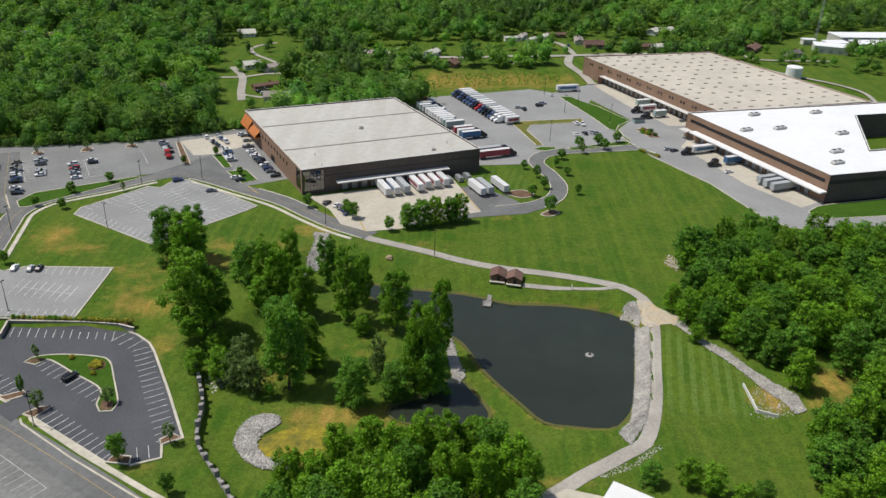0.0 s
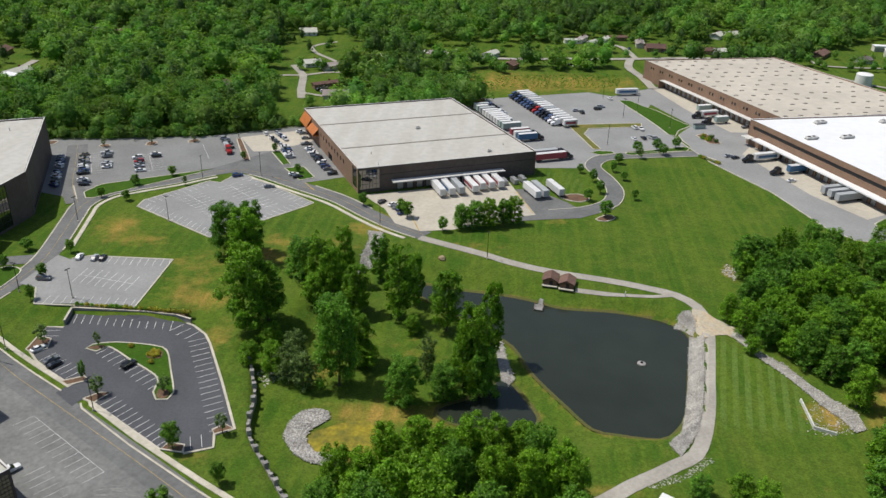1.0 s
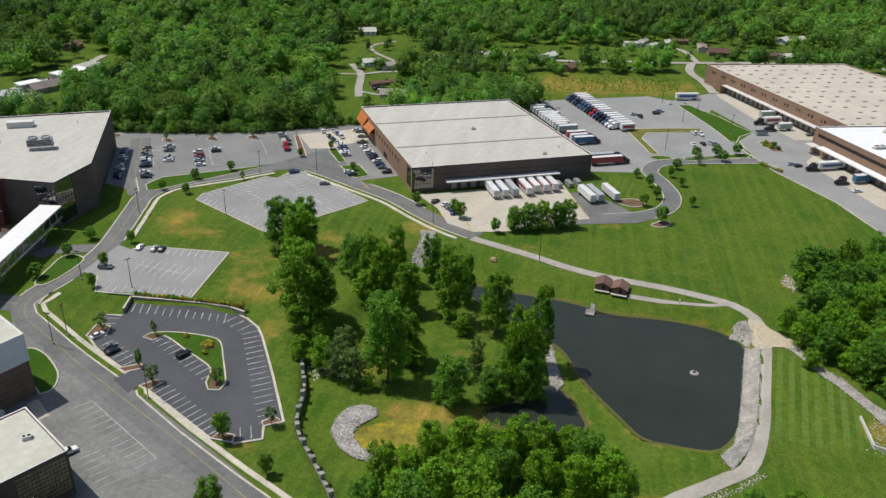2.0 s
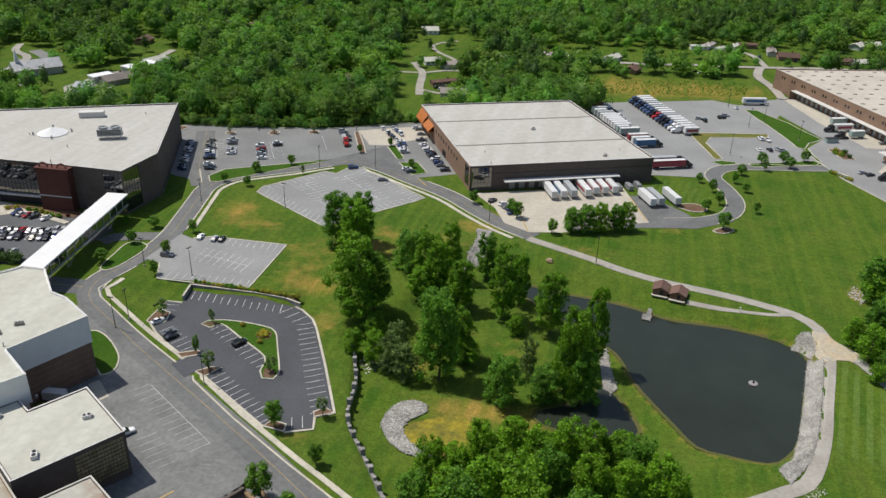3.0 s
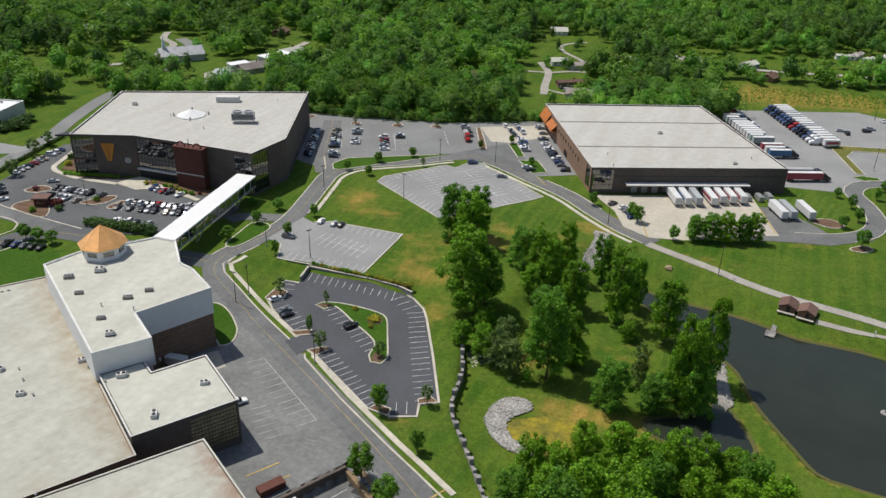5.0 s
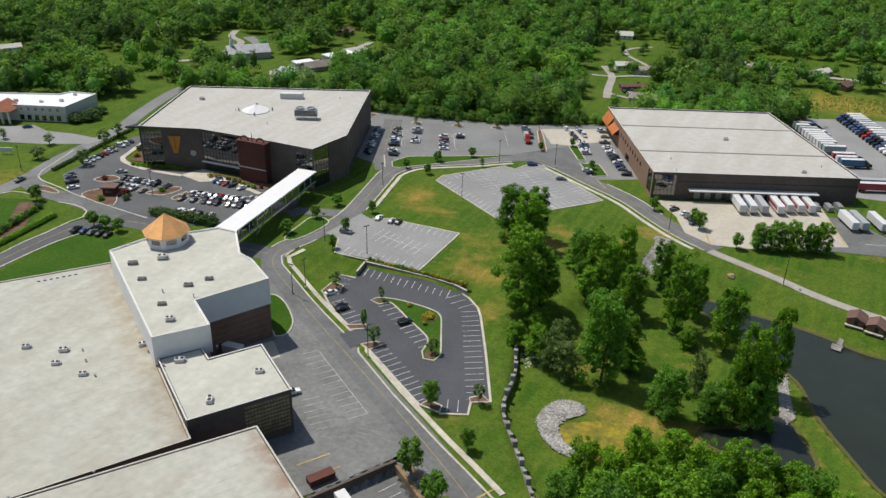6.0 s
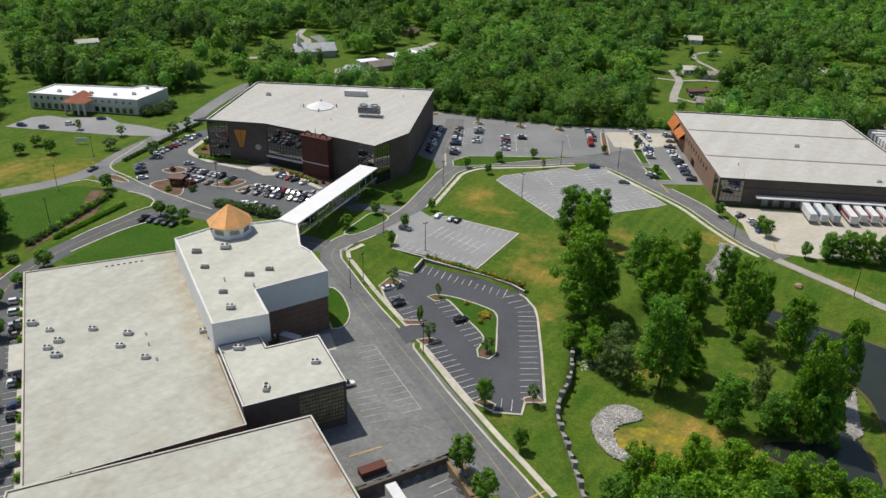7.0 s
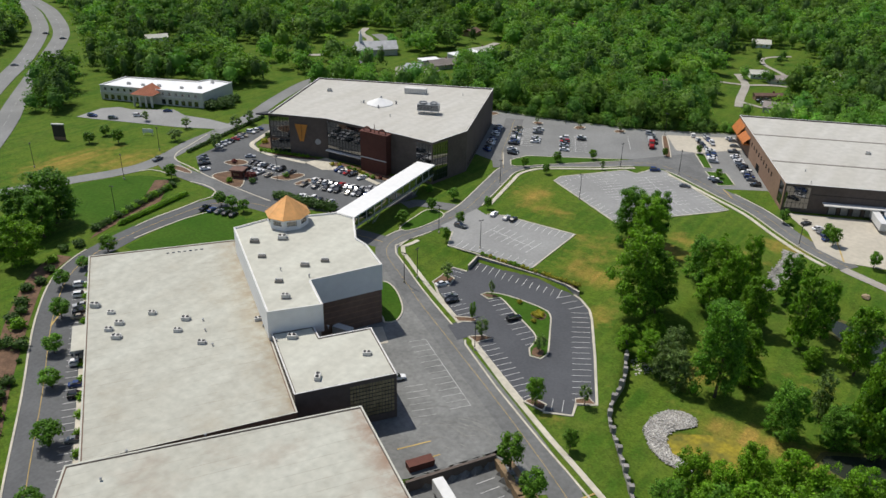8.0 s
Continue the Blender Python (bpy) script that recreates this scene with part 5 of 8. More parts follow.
slab(hall_b, "dock_canopy", BB[0], BB[1], 8, bl + 0.4, 5.0, 5.6, 0.003, 4.2, M_ROOF_WHITE, "long white dock canopy")
slab(hall_b, "band", BB[1], BB[2], 0, 102, 8.6, 10.4, 0.003, 0.06, M_BAND)
slab(hall_b, "porch", BB[0], BB[1], 0.5, 6, 4.4, 4.9, 0.003, 4.4, M_EDGE)
AA = [(87.0, 527.2), (142.1, 415.0), (236.2, 444.8), (175.5, 554.0)]
al = math.dist(AA[0], AA[1])
centre = building("distribution_centre", AA, 0, 12.2, M_BRICK_TAN, M_ROOF_TAN, "tan brick distribution centre with a wide tan roof", {0: [(24 + 4.4 * i, 27.2 + 4.4 * i, 0.4, 4.0, "door") for i in range(21)] + [(7 + 4.9 * (i // 2) * 2 + 2.4 * (i % 2), 8.3 + 4.9 * (i // 2) * 2 + 2.4 * (i % 2), 8.2, 9.8, "window") for i in range(24)]}, coping=M_ROOF_TAN)
slab(centre, "dock_canopy", AA[0], AA[1], 23, 122, 5.0, 5.4, 0.003, 3.4, M_EDGE, "long pale dock canopy")
slab(centre, "dock_wall", AA[0], AA[1], 22.6, 23, 0, 5.5, 0.003, 4, M_BRICK_TAN)
# rooflights of the tan roof
rng = np.random.default_rng(3)
me_sky = bpy.data.meshes.new("rooflight")
bm = bmesh.new()
box(bm, 0, 0, 0, 2.4, 1.3, 0.3, 0, 0.85)
bm.to_mesh(me_sky)
bm.free()
me_sky.materials.append(M_SEAM)
for i in range(13):
    for j in range(10):
        u, v = (i + 0.5) / 13, (j + 0.6) / 10.4
        p = Vector(AA[0]).lerp(Vector(AA[1]), u).lerp(Vector(AA[3]).lerp(Vector(AA[2]), u), v)
        if rng.random() < 0.86:
            pieces("rooflight", me_sky, centre, pose(p.x + rng.uniform(-1, 1), p.y + rng.uniform(-1, 1), 11.75, 0, 0, 17))

# cream two-storey building across the street
CL = [(-389.5, 239), (-335, 261.5), (-340, 285.5), (-354, 281.5), (-355.5, 275.5), (-393, 257)]
lower = [(2 + 3.7 * i, 4.2 + 3.7 * i, 0.6, 3.2, "window") for i in range(15) if not 5 < i < 9]
clinic = building("clinic", CL, 0, 8, M_CREAM, M_ROOF_WHITE, "cream stucco two-storey building with a white flat roof", {0: lower + [(2.4 + 3.7 * i, 3.8 + 3.7 * i, 5.4, 6.8, "window") for i in range(15) if not 5 < i < 9]}, coping=M_ROOF_WHITE)
slab(clinic, "ledge", CL[0], CL[1], 0, 58.5, 4.4, 4.8, 0.003, 0.5, M_EDGE)
slab(clinic, "porch", CL[0], CL[1], 23, 34, 6.0, 6.6, 0.003, 7, M_CREAM)
for s in (23, 26.4, 29.8, 33.2):
    slab(clinic, "porch_pier", CL[0], CL[1], s, s + 0.8, 0, 5.997, 6.1, 6.9, M_CREAM)
bm = bmesh.new()
q = [along(CL[0], CL[1], s, o) for s, o in ((22, -4), (35, -4), (35, 7.6), (22, 7.6))]
r = [along(CL[0], CL[1], s, o) for s, o in ((28.5, -4), (28.5, 3))]
vs = [bm.verts.new((*p, 6.63)) for p in q] + [bm.verts.new((*p, 10.2)) for p in r]
for f in ((0, 3, 2, 1), (3, 0, 4, 5), (1, 2, 5, 4), (2, 3, 5), (0, 1, 4)):
    bm.faces.new([vs[k] for k in f])
part("porch_roof", bm, M_TILE, clinic, "red clay tile hipped porch roof")

# ---- trees ----
def tufts(rng, centres, radii, per, size, flat=1.0, lo=0.76, hi=1.34, stray=0.8):
    """Leaf sprays strewn over the skins of lobes: corner points of many small triangles."""
    out = []
    for c, r in zip(centres, radii):
        n = max(8, int(per * r * r))
        d = rng.normal(size=(n, 3))
        d /= np.linalg.norm(d, axis=1)[:, None]
        d[:, 2] = np.where(d[:, 2] < -0.45, -d[:, 2], d[:, 2])
        p = c + d * (r * rng.uniform(lo, hi, n))[:, None] * np.array([1, 1, flat])
        face = d + np.array([0, 0, 0.38]) + rng.normal(size=(n, 3)) * stray
        face /= np.linalg.norm(face, axis=1)[:, None]
        a = np.cross(face, rng.normal(size=(n, 3)))
        a /= np.linalg.norm(a, axis=1)[:, None] + 1e-9
        b = np.cross(face, a)
        s = (size * rng.uniform(0.6, 1.4, n))[:, None]
        out.append(np.stack([p - a * s - b * s * 0.5, p + a * s - b * s * rng.uniform(0.1, 0.6, (n, 1)), p + b * s * rng.uniform(0.7, 1.2, (n, 1)) + a * s * 0.2], 1))
    return np.concatenate(out)


ICO_V, ICO_F = [], [(0, 11, 5), (0, 5, 1), (0, 1, 7), (0, 7, 10), (0, 10, 11), (1, 5, 9), (5, 11, 4), (11, 10, 2), (10, 7, 6), (7, 1, 8), (3, 9, 4), (3, 4, 2), (3, 2, 6), (3, 6, 8), (3, 8, 9), (4, 9, 5), (2, 4, 11), (6, 2, 10), (8, 6, 7), (9, 8, 1)]
g = (1 + 5 ** 0.5) / 2
ICO_V = np.array([(-1, g, 0), (1, g, 0), (-1, -g, 0), (1, -g, 0), (0, -1, g), (0, 1, g), (0, -1, -g), (0, 1, -g), (g, 0, -1), (g, 0, 1), (-g, 0, -1), (-g, 0, 1)]) / math.hypot(1, g)
ICO_F = np.array(ICO_F)


def cores(rng, centres, radii, flat=1.0):
    vs, fs, base = [], [], 0
    for c, r in zip(centres, radii):
        vs.append(c + ICO_V * (r * rng.uniform(0.62, 0.98, (12, 1))) * np.array([1, 1, flat]))
        fs.append(ICO_F + base)
        base += 12
    return np.concatenate(vs), np.concatenate(fs)


def raw_mesh(name, verts, tris, sprays, mat, tint=None):
    """A mesh from arrays: joined triangles first, then loose triangles of three points each."""
    me = bpy.data.meshes.new(name)
    co = np.concatenate([verts, sprays.reshape(-1, 3)]) if len(sprays) else verts
    loops = np.concatenate([np.asarray(tris).ravel(), np.arange(len(sprays) * 3) + len(verts)]).astype(np.int32)
    me.vertices.add(len(co))
    me.vertices.foreach_set("co", co.astype(np.float32).ravel())
    me.loops.add(len(loops))
    me.loops.foreach_set("vertex_index", loops)
    me.polygons.add(len(loops) // 3)
    me.polygons.foreach_set("loop_start", (np.arange(len(loops) // 3) * 3).astype(np.int32))
    if tint is not None:
        me.color_attributes.new("tint", "FLOAT_COLOR", "POINT").data.foreach_set("color", tint.astype(np.float32).ravel())
    me.update()
    me.materials.append(mat)
    return me


def crown_lobes(rng, shape, height, radius):
    """Lobe centres and radii that make an uneven crown with boughs of several sizes."""
    cs, rs = [], []
    n, foot = {"tall": (92, 0.13), "broad": (100, 0.14), "round": (26, 0.32)}[shape]
    gaps = rng.uniform(0, 6.28, 3)
    for i in range(n):
        t = (i + 0.5) / n
        z = height * (foot + (0.97 - foot) * t)
        wide = {"tall": math.sin(math.pi * (0.2 + 0.68 * t)) ** 0.65, "broad": math.sin(math.pi * (0.25 + 0.62 * t)) ** 0.6, "round": math.sin(math.pi * (0.16 + 0.72 * t))}[shape]
        a = i * 2.4 + rng.uniform(-0.6, 0.6)
        if shape == "round":
            d, r = rng.uniform(0.4, 0.78), rng.uniform(0.24, 0.36)
        else:
            d, r = rng.uniform(0.1, 1.0) ** 0.5 * 0.92, rng.uniform(0.11, 0.225)
            d *= 1.0 - 0.3 * (1 + math.cos(a - gaps[i % 3])) / 2 + 0.16 * rng.uniform(-1, 1)
        cs.append((radius * wide * d * math.cos(a), radius * wide * d * math.sin(a), z + rng.uniform(-0.06, 0.05) * height))
        rs.append(radius * r * (0.75 + 0.35 * wide))
    return np.array(cs), np.array(rs)


def tree(name, seed, shape, height, radius, leaf, label, per, size):
    rng = np.random.default_rng(seed)
    ob = thing(name, 0, 0, 0, 0, label, "tree")
    cs, rs = crown_lobes(rng, shape, height, radius)
    bm = bmesh.new()
    top = height * 0.72
    lean = rng.uniform(-0.04, 0.04, 2) * height
    r0 = height * 0.017 + 0.05
    mids = [Vector((lean[0] * k, lean[1] * k, top * k)) for k in (0, 0.4, 0.75, 1.0)]
    for a, b, ra, rb in zip(mids, mids[1:], (r0, r0 * 0.75, r0 * 0.5), (r0 * 0.75, r0 * 0.5, r0 * 0.2)):
        tube(bm, a, b, ra, rb, 7)
    for i in range(0, len(cs), 6):
        c = Vector(cs[i])
        k = max(0.25, min(0.95, (c.z - radius * 0.5) / top))
        tube(bm, Vector((lean[0] * k, lean[1] * k, top * k)), c, r0 * 0.32, r0 * 0.08, 5)
    part("trunk", bm, M_TRUNK, ob)
    v, f = cores(rng, cs[::2], rs[::2] * 0.9)
    q = tufts(rng, cs, rs, per, size, 1.0, 0.8, 1.12, 0.5) if shape == "round" else tufts(rng, cs, rs, per, size)
    crown = new("crown", raw_mesh("crown", v, f, q, leaf))
    crown.parent = ob
    return ob


def planted(proto, x, y, height, radius=None, base=20.0, wide=6.0, sink=0.1, z=None):
    """A copy of a tree at a place, scaled to its height and spread."""
    k = height / base
    w = (radius / wide) if radius else k
    h = ground_at(x, y) if z is None else z
    m = pose(x, y, h - sink, 0, 0, random.uniform(0, 360)) @ Matrix.Diagonal((w, w, k, 1))
    return copy_thing(proto, m)


rs_tree = random.Random(7)


def broadleaves(seed, dense, size):
    """Five broadleaf trees, 20 m high: tall and spreading, fresh and dark."""
    return [tree("tree", seed, "tall", 20, 6, M_LEAF, "tall broadleaf tree in fresh green leaf", 36 * dense, size),
            tree("tree", seed + 1, "broad", 20, 7, M_LEAF, "spreading broadleaf tree in fresh green leaf", 29 * dense, size),
            tree("tree", seed + 2, "tall", 20, 5.5, M_LEAF_DARK, "tall tree with dark green leaves", 38 * dense, size),
            tree("tree", seed + 3, "broad", 20, 6.5, M_LEAF_DARK, "broad tree with dense dark green leaves", 31 * dense, size),
            tree("tree", seed + 4, "tall", 20, 6.5, M_LEAF, "uneven tall tree with bright green leaves", 33 * dense, size)]


BIG = broadleaves(11, 1.0, 0.31)
GROVE = broadleaves(31, 2.0, 0.27)
WIDE = [6.0, 7.0, 5.5, 6.5, 6.5]
PALE = tree("tree", 16, "tall", 12, 4.2, M_LEAF_PALE, "young tree with thin grey-green leaves", 50, 0.22)
SMALL = [tree("tree", 21, "round", 6, 2.4, M_LEAF_MID, "small round ornamental tree in a mulched bed", 130, 0.16),
         tree("tree", 22, "round", 6, 2.4, M_LEAF_DARK, "small round dark green ornamental tree", 130, 0.16),
         tree("tree", 23, "round", 6, 2.2, M_LEAF_PALE, "thin young ornamental tree with sparse leaves", 60, 0.14)]
used = set()


def put(proto, x, y, h, r, base, wide, z=None, group=""):
    if proto.name not in used:
        used.add(proto.name)
        gz = ground_at(x, y) if z is None else z
        proto.matrix_basis = pose(x, y, gz - 0.1, 0, 0, 0)
        proto.scale = (1, 1, 1)
        return proto
    ob = planted(proto, x, y, h, r, base, wide, z=z)
    if group:
        ob["group"] = group
    return ob


# the grove by the creek: x, y, height, spread, kind
for x, y, h, r, k in ((-94.8, 249.1, 18.8, 6.4, 3), (-87.1, 252.7, 14.8, 3.5, 2), (-87.4, 245.5, 10.2, 4.6, 1), (-73.1, 205.6, 27.2, 9.2, 1), (-68.7, 208.8, 21, 4.6, 4), (-64.5, 235.3, 15.2, 6.2, 3), (-57.2, 231.5, 27.2, 5.8, 0), (-52.6, 226.8, 21.8, 5.4, 4), (-51, 241.1, 21.5, 4.1, 0),
                      (-43.6, 222.6, 18.5, 5.6, 4), (-39.6, 245.3, 17.5, 4.4, 2), (-29.7, 220.8, 26, 5.6, 0), (-25.9, 231, 19, 3.9, 0), (-14, 216.2, 21.8, 6.2, 4), (0.2, 200.1, 28, 4.6, 4), (-4.7, 185.8, 27.8, 6.2, 1), (-6.7, 187.9, 17.5, 5, 3), (-1.5, 183.6, 17, 5, 3), (-22.3, 176.7, 15.5, 5.5, 3), (-11.9, 180.9, 11.2, 5.2, 3),
                      (-24.4, 213.2, 6.5, 3.2, 1), (-41.5, 183.6, 27.5, 7, 3), (-48.3, 207.4, 16, 6, 2), (-38.3, 196.1, 16.5, 5.2, 1), (-35.4, 193.4, 8.8, 4.2, 4), (-65.3, 199.2, 8.5, 4.4, 1), (-68.4, 188.7, 7.5, 3.6, 1), (-61, 186.3, 11.5, 4.3, 4), (-57.3, 223.2, 11.8, 4.8, 4)):
    put(GROVE[k], x, y, h, r, 20, WIDE[k], group="trees of the creek grove")
for x, y, h, r in ((-51.2, 181.2, 17, 4.1), (-55.8, 182.7, 12.8, 3.8), (-56.1, 192.1, 11.8, 3.8), (-17.5, 191, 13.2, 3.2)):
    put(PALE, x, y, h, r, 12, 4.2, group="trees of the creek grove")
# the first row of the copse on the near bank
for x, y, h, r, k in ((-33.2, 141.7, 14.5, 4.7, 1), (-27.2, 141.1, 15.2, 4.4, 4), (-22.8, 147.8, 17.2, 4.8, 1), (-15.7, 151.1, 17.5, 5, 4), (-9.2, 147.6, 18.4, 5, 0), (-3.4, 153.7, 16.8, 5.2, 1), (2.9, 152.1, 18, 5.4, 1), (9.1, 154, 15.8, 5, 4), (13.5, 146.3, 17, 5, 3), (17.9, 140.9, 17.5, 5.2, 1), (20.9, 137.6, 16.5, 4.2, 1), (-16.6, 139.8, 16.8, 5, 1), (-6, 138.4, 18, 5, 3), (3, 136.7, 18, 5, 1), (10.6, 136.2, 18.8, 5, 4)):
    put(GROVE[k], x, y, h, r, 20, WIDE[k], group="trees of the near copse")
# copse on the near bank
COPSE = [(-40, 118), (-35, 136), (-20, 134), (14, 131), (22, 131), (16, 116), (-10, 108)]
# wood east of the meadow
WOOD = [(74, 223), (80, 240), (86, 262), (100, 274), (115, 281), (130, 278), (150, 281), (182, 290), (165, 255), (150, 225), (136, 195), (123, 168), (110, 140), (101, 134), (86, 140), (91, 155), (97, 168), (107, 176), (105, 190), (95, 198), (86, 210), (78, 221)]
for outline, gap, lo, hi, rl, rh, group in ((COPSE, 8.2, 10, 15.5, 4.2, 5.6, "trees of the near copse"), (WOOD, 8.3, 9, 17, 4.4, 6.2, "trees of the east wood")):
    xs = [p[0] for p in outline]
    ys = [p[1] for p in outline]
    y = min(ys)
    row = 0
    while y < max(ys):
        x = min(xs) + (row % 2) * gap / 2
        while x < max(xs):
            px, py = x + rs_tree.uniform(-2.6, 2.6), y + rs_tree.uniform(-2.6, 2.6)
            clear = group.endswith("wood") and min(math.hypot(px - 111, py - 189) / 10.5, math.hypot(px - 119, py - 221) / 5) < 1
            if edge_distance(np.array([px]), np.array([py]), outline)[0] < 0 and not clear and px < 0.47 * py + 44 and py > 121:
                k = rs_tree.choice((0, 1, 1, 2, 2, 3, 3, 4))
                scrub = 0.55 if group.endswith("wood") and math.hypot(px - 128, py - 254) < 15 else 1.0
                put(BIG[k], px, py, rs_tree.uniform(lo, hi) * scrub, rs_tree.uniform(rl, rh) * (0.5 + 0.5 * scrub), 20, WIDE[k], group=group)
            x += gap
        y += gap * 0.87
        row += 1
for x, y, h, r, k in ((51, 147, 6.5, 3.3, 3), (60, 147, 7.5, 3.4, 1), (65, 145, 8, 3.8, 4), (71, 141, 6, 3.2, 1), (76, 142, 6.5, 3, 3), (78, 210, 6, 3, 1)):
    put(BIG[k], x, y, h, r, 20, WIDE[k], group="trees of the east wood")
for x, y, h, r, k in ((74.4, 227.6, 10, 3.4, 1), (78.1, 220.8, 12, 4.5, 4), (83.4, 214.6, 12, 5, 3), (89, 209.2, 10.5, 4.5, 1), (93.6, 204.6, 11.5, 5, 3), (100.6, 187, 13, 4.8, 1), (97.4, 198, 12, 4.4, 2)):
    put(BIG[k], x, y, h, r, 20, WIDE[k], group="trees of the east wood")
# planted trees along lots and roads
for x, y, h, r, k in ((-21, 280, 5.2, 2.2, 1), (36, 351, 4.4, 1.8, 1), (41, 341, 5.9, 2.2, 1), (43, 328, 5.8, 2.2, 1), (37, 319, 5.4, 2.4, 1), (43, 303, 7.2, 3.2, 1), (55, 366, 5.1, 2.5, 1), (51, 355, 5.5, 1.9, 1), (55, 345, 4.3, 2, 1), (57, 323, 4.9, 1.7, 1),
                      (65.5, 384, 5.6, 2.8, 1), (76, 388, 5.8, 2.9, 1), (86, 393, 5.6, 2.7, 1), (78, 382, 5.5, 2.8, 1), (66, 375, 4.9, 1.7, 2), (-55, 299, 5.7, 2.3, 1), (-39, 294, 12, 3.2, 0), (-36, 290, 7, 3, 0), (-161, 290, 4.7, 2, 0), (-153, 304.5, 4.9, 2.3, 0),
                      (-142, 317, 4.8, 2.1, 0), (-150, 289, 4.5, 2, 0), (-133, 308, 4.5, 1.5, 2)):
    put(SMALL[k], x, y, h, r, 6, 2.4, group="planted lot trees")
for x, y, h, r, k in ((-187, 347, 5.3, 1.7, 2), (-167, 354, 4.9, 1.7, 2), (-149, 361, 5.2, 2, 2), (-107, 354, 4.4, 1.7, 0), (-90, 330, 4.2, 1.8, 0), (-118, 341, 4.3, 1.6, 0), (-69, 126, 9.7, 3.6, 0), (-60, 120, 8.5, 3.4, 0), (-76, 149.5, 8.4, 2.8, 0), (-66, 157, 6.6, 2, 2), (-61, 139.5, 6.2, 2.2, 0),
                      (-111, 174, 6.2, 1.2, 0), (-104, 168, 6.2, 2.5, 2), (-87, 171.5, 5.5, 2.2, 2), (-114.5, 190, 5.4, 1.3, 2), (-131, 189.5, 6.6, 2.6, 2), (-149.5, 224, 5.4, 2.1, 0), (-146, 210, 5.4, 1.8, 0), (-165, 242, 4.7, 2.6, 1), (-167, 212, 5.2, 2.9, 0), (-165.5, 228, 5.3, 2.3, 0), (-176, 241, 3.6, 2, 1), (-149.5, 242.5, 5.1, 1.9, 0)):
    put(SMALL[k], x, y, h, r, 6, 2.4, group="planted lot trees")
for x, y, h, r, k in ((-230, 134, 6.1, 3.7, 0), (-268, 189, 6.3, 3.2, 0), (-231, 183, 5.7, 2.7, 1), (-226, 184, 5, 2.6, 1), (-220, 184, 5, 2.6, 1), (-221, 112, 5.7, 2.9, 1), (-204, 101, 6.7, 3.3, 1), (-189.5, 90, 5.5, 3.2, 1), (-176, 81, 5.4, 3.1, 1), (-156, 68, 7.1, 3.8, 1), (-138, 54, 7.6, 3.4, 1), (-227, 123, 4, 2.6, 1),
                      (-282, 224, 7.9, 3.7, 2), (-293, 246, 8.3, 3.6, 2), (-297, 258, 7.1, 3.4, 2), (-332, 194, 5.2, 3.4, 0), (-322, 202, 6.6, 3.3, 0), (-305, 220, 5.9, 4.1, 2), (-336, 205, 5, 3, 0), (-340, 230, 5, 2.6, 2), (-316, 235, 5.5, 3, 2)):
    put(SMALL[k], x, y, h, r, 6, 2.4, group="roadside trees of the campus drive")
for x, y, h, r, k in ((-14, 283.5, 9.5, 4.4, 3), (-9, 285.4, 11, 4.2, 3), (-3.4, 287.6, 11.4, 4.4, 1), (2, 289.6, 10.6, 3.8, 3), (6, 291.4, 11.6, 3.8, 1), (-265, 137, 20, 10, 3), (-258, 128, 16, 7, 2), (-272, 128, 15, 7, 2), (-244, 112, 17, 7.2, 0), (-250, 100, 14, 6, 3), (-262, 112, 14, 7, 2)):
    put(GROVE[k], x, y, h, r, 20, WIDE[k], group="trees by the yards")

# ---- far woods ----
CLEAR = [
    [(-114.5, 398), (-139.5, 480.5), (-149.5, 532.5), (-162, 572.5), (-150, 592), (-129.5, 611), (-94, 534), (-88, 500), (-80, 452), (-98, 412), (-98, 396)],
    [(-24, 515), (-13.5, 538.5), (38.5, 530), (79.5, 557.5), (110, 560), (110, 480), (-12.5, 450), (-21, 461.5)],
    [(-428, 373.5), (-379, 377.5), (-353, 369), (-325, 343.5), (-335, 318), (-377.5, 324)],
    [(-362, 385), (-391, 457), (-352.5, 448), (-318, 422), (-302.5, 490), (-269, 463), (-268, 431), (-286, 412), (-262, 376), (-288, 352), (-322, 384)],
    [(-441.5, 212.5), (-470, 262), (-439, 252.5), (-440, 262), (-395, 266), (-350, 294), (-322, 300), (-303.5, 278), (-295.5, 238), (-270, 180), (-303.5, 100)],
    [(205, 570), (290, 687), (420, 720), (420, 480), (236, 430), (170, 560)],
    [(-481.5, 309.5), (-472, 328), (-410, 312), (-390, 295.5), (-420, 293.5), (-445.5, 290)],
    [(-290, 352), (-262, 376), (-283, 416), (-272, 458), (-300, 492), (-313, 445), (-331, 418), (-378, 470), (-406, 462), (-389, 400), (-370, 380), (-340, 389), (-320, 395)],
    [(-365, 313), (-413, 356), (-410, 391), (-358, 372), (-331, 341)],
    [(-182.5, 466.5), (-167.5, 476), (-154, 437.5), (-166.5, 431.5)],
    [(-60, 530), (-30, 545), (40, 556), (110, 565), (150, 590), (180, 608), (172, 626), (95, 642), (55, 634), (20, 600), (-60, 575)],
    [(200, 470), (206, 600), (300, 600), (300, 470)],
]
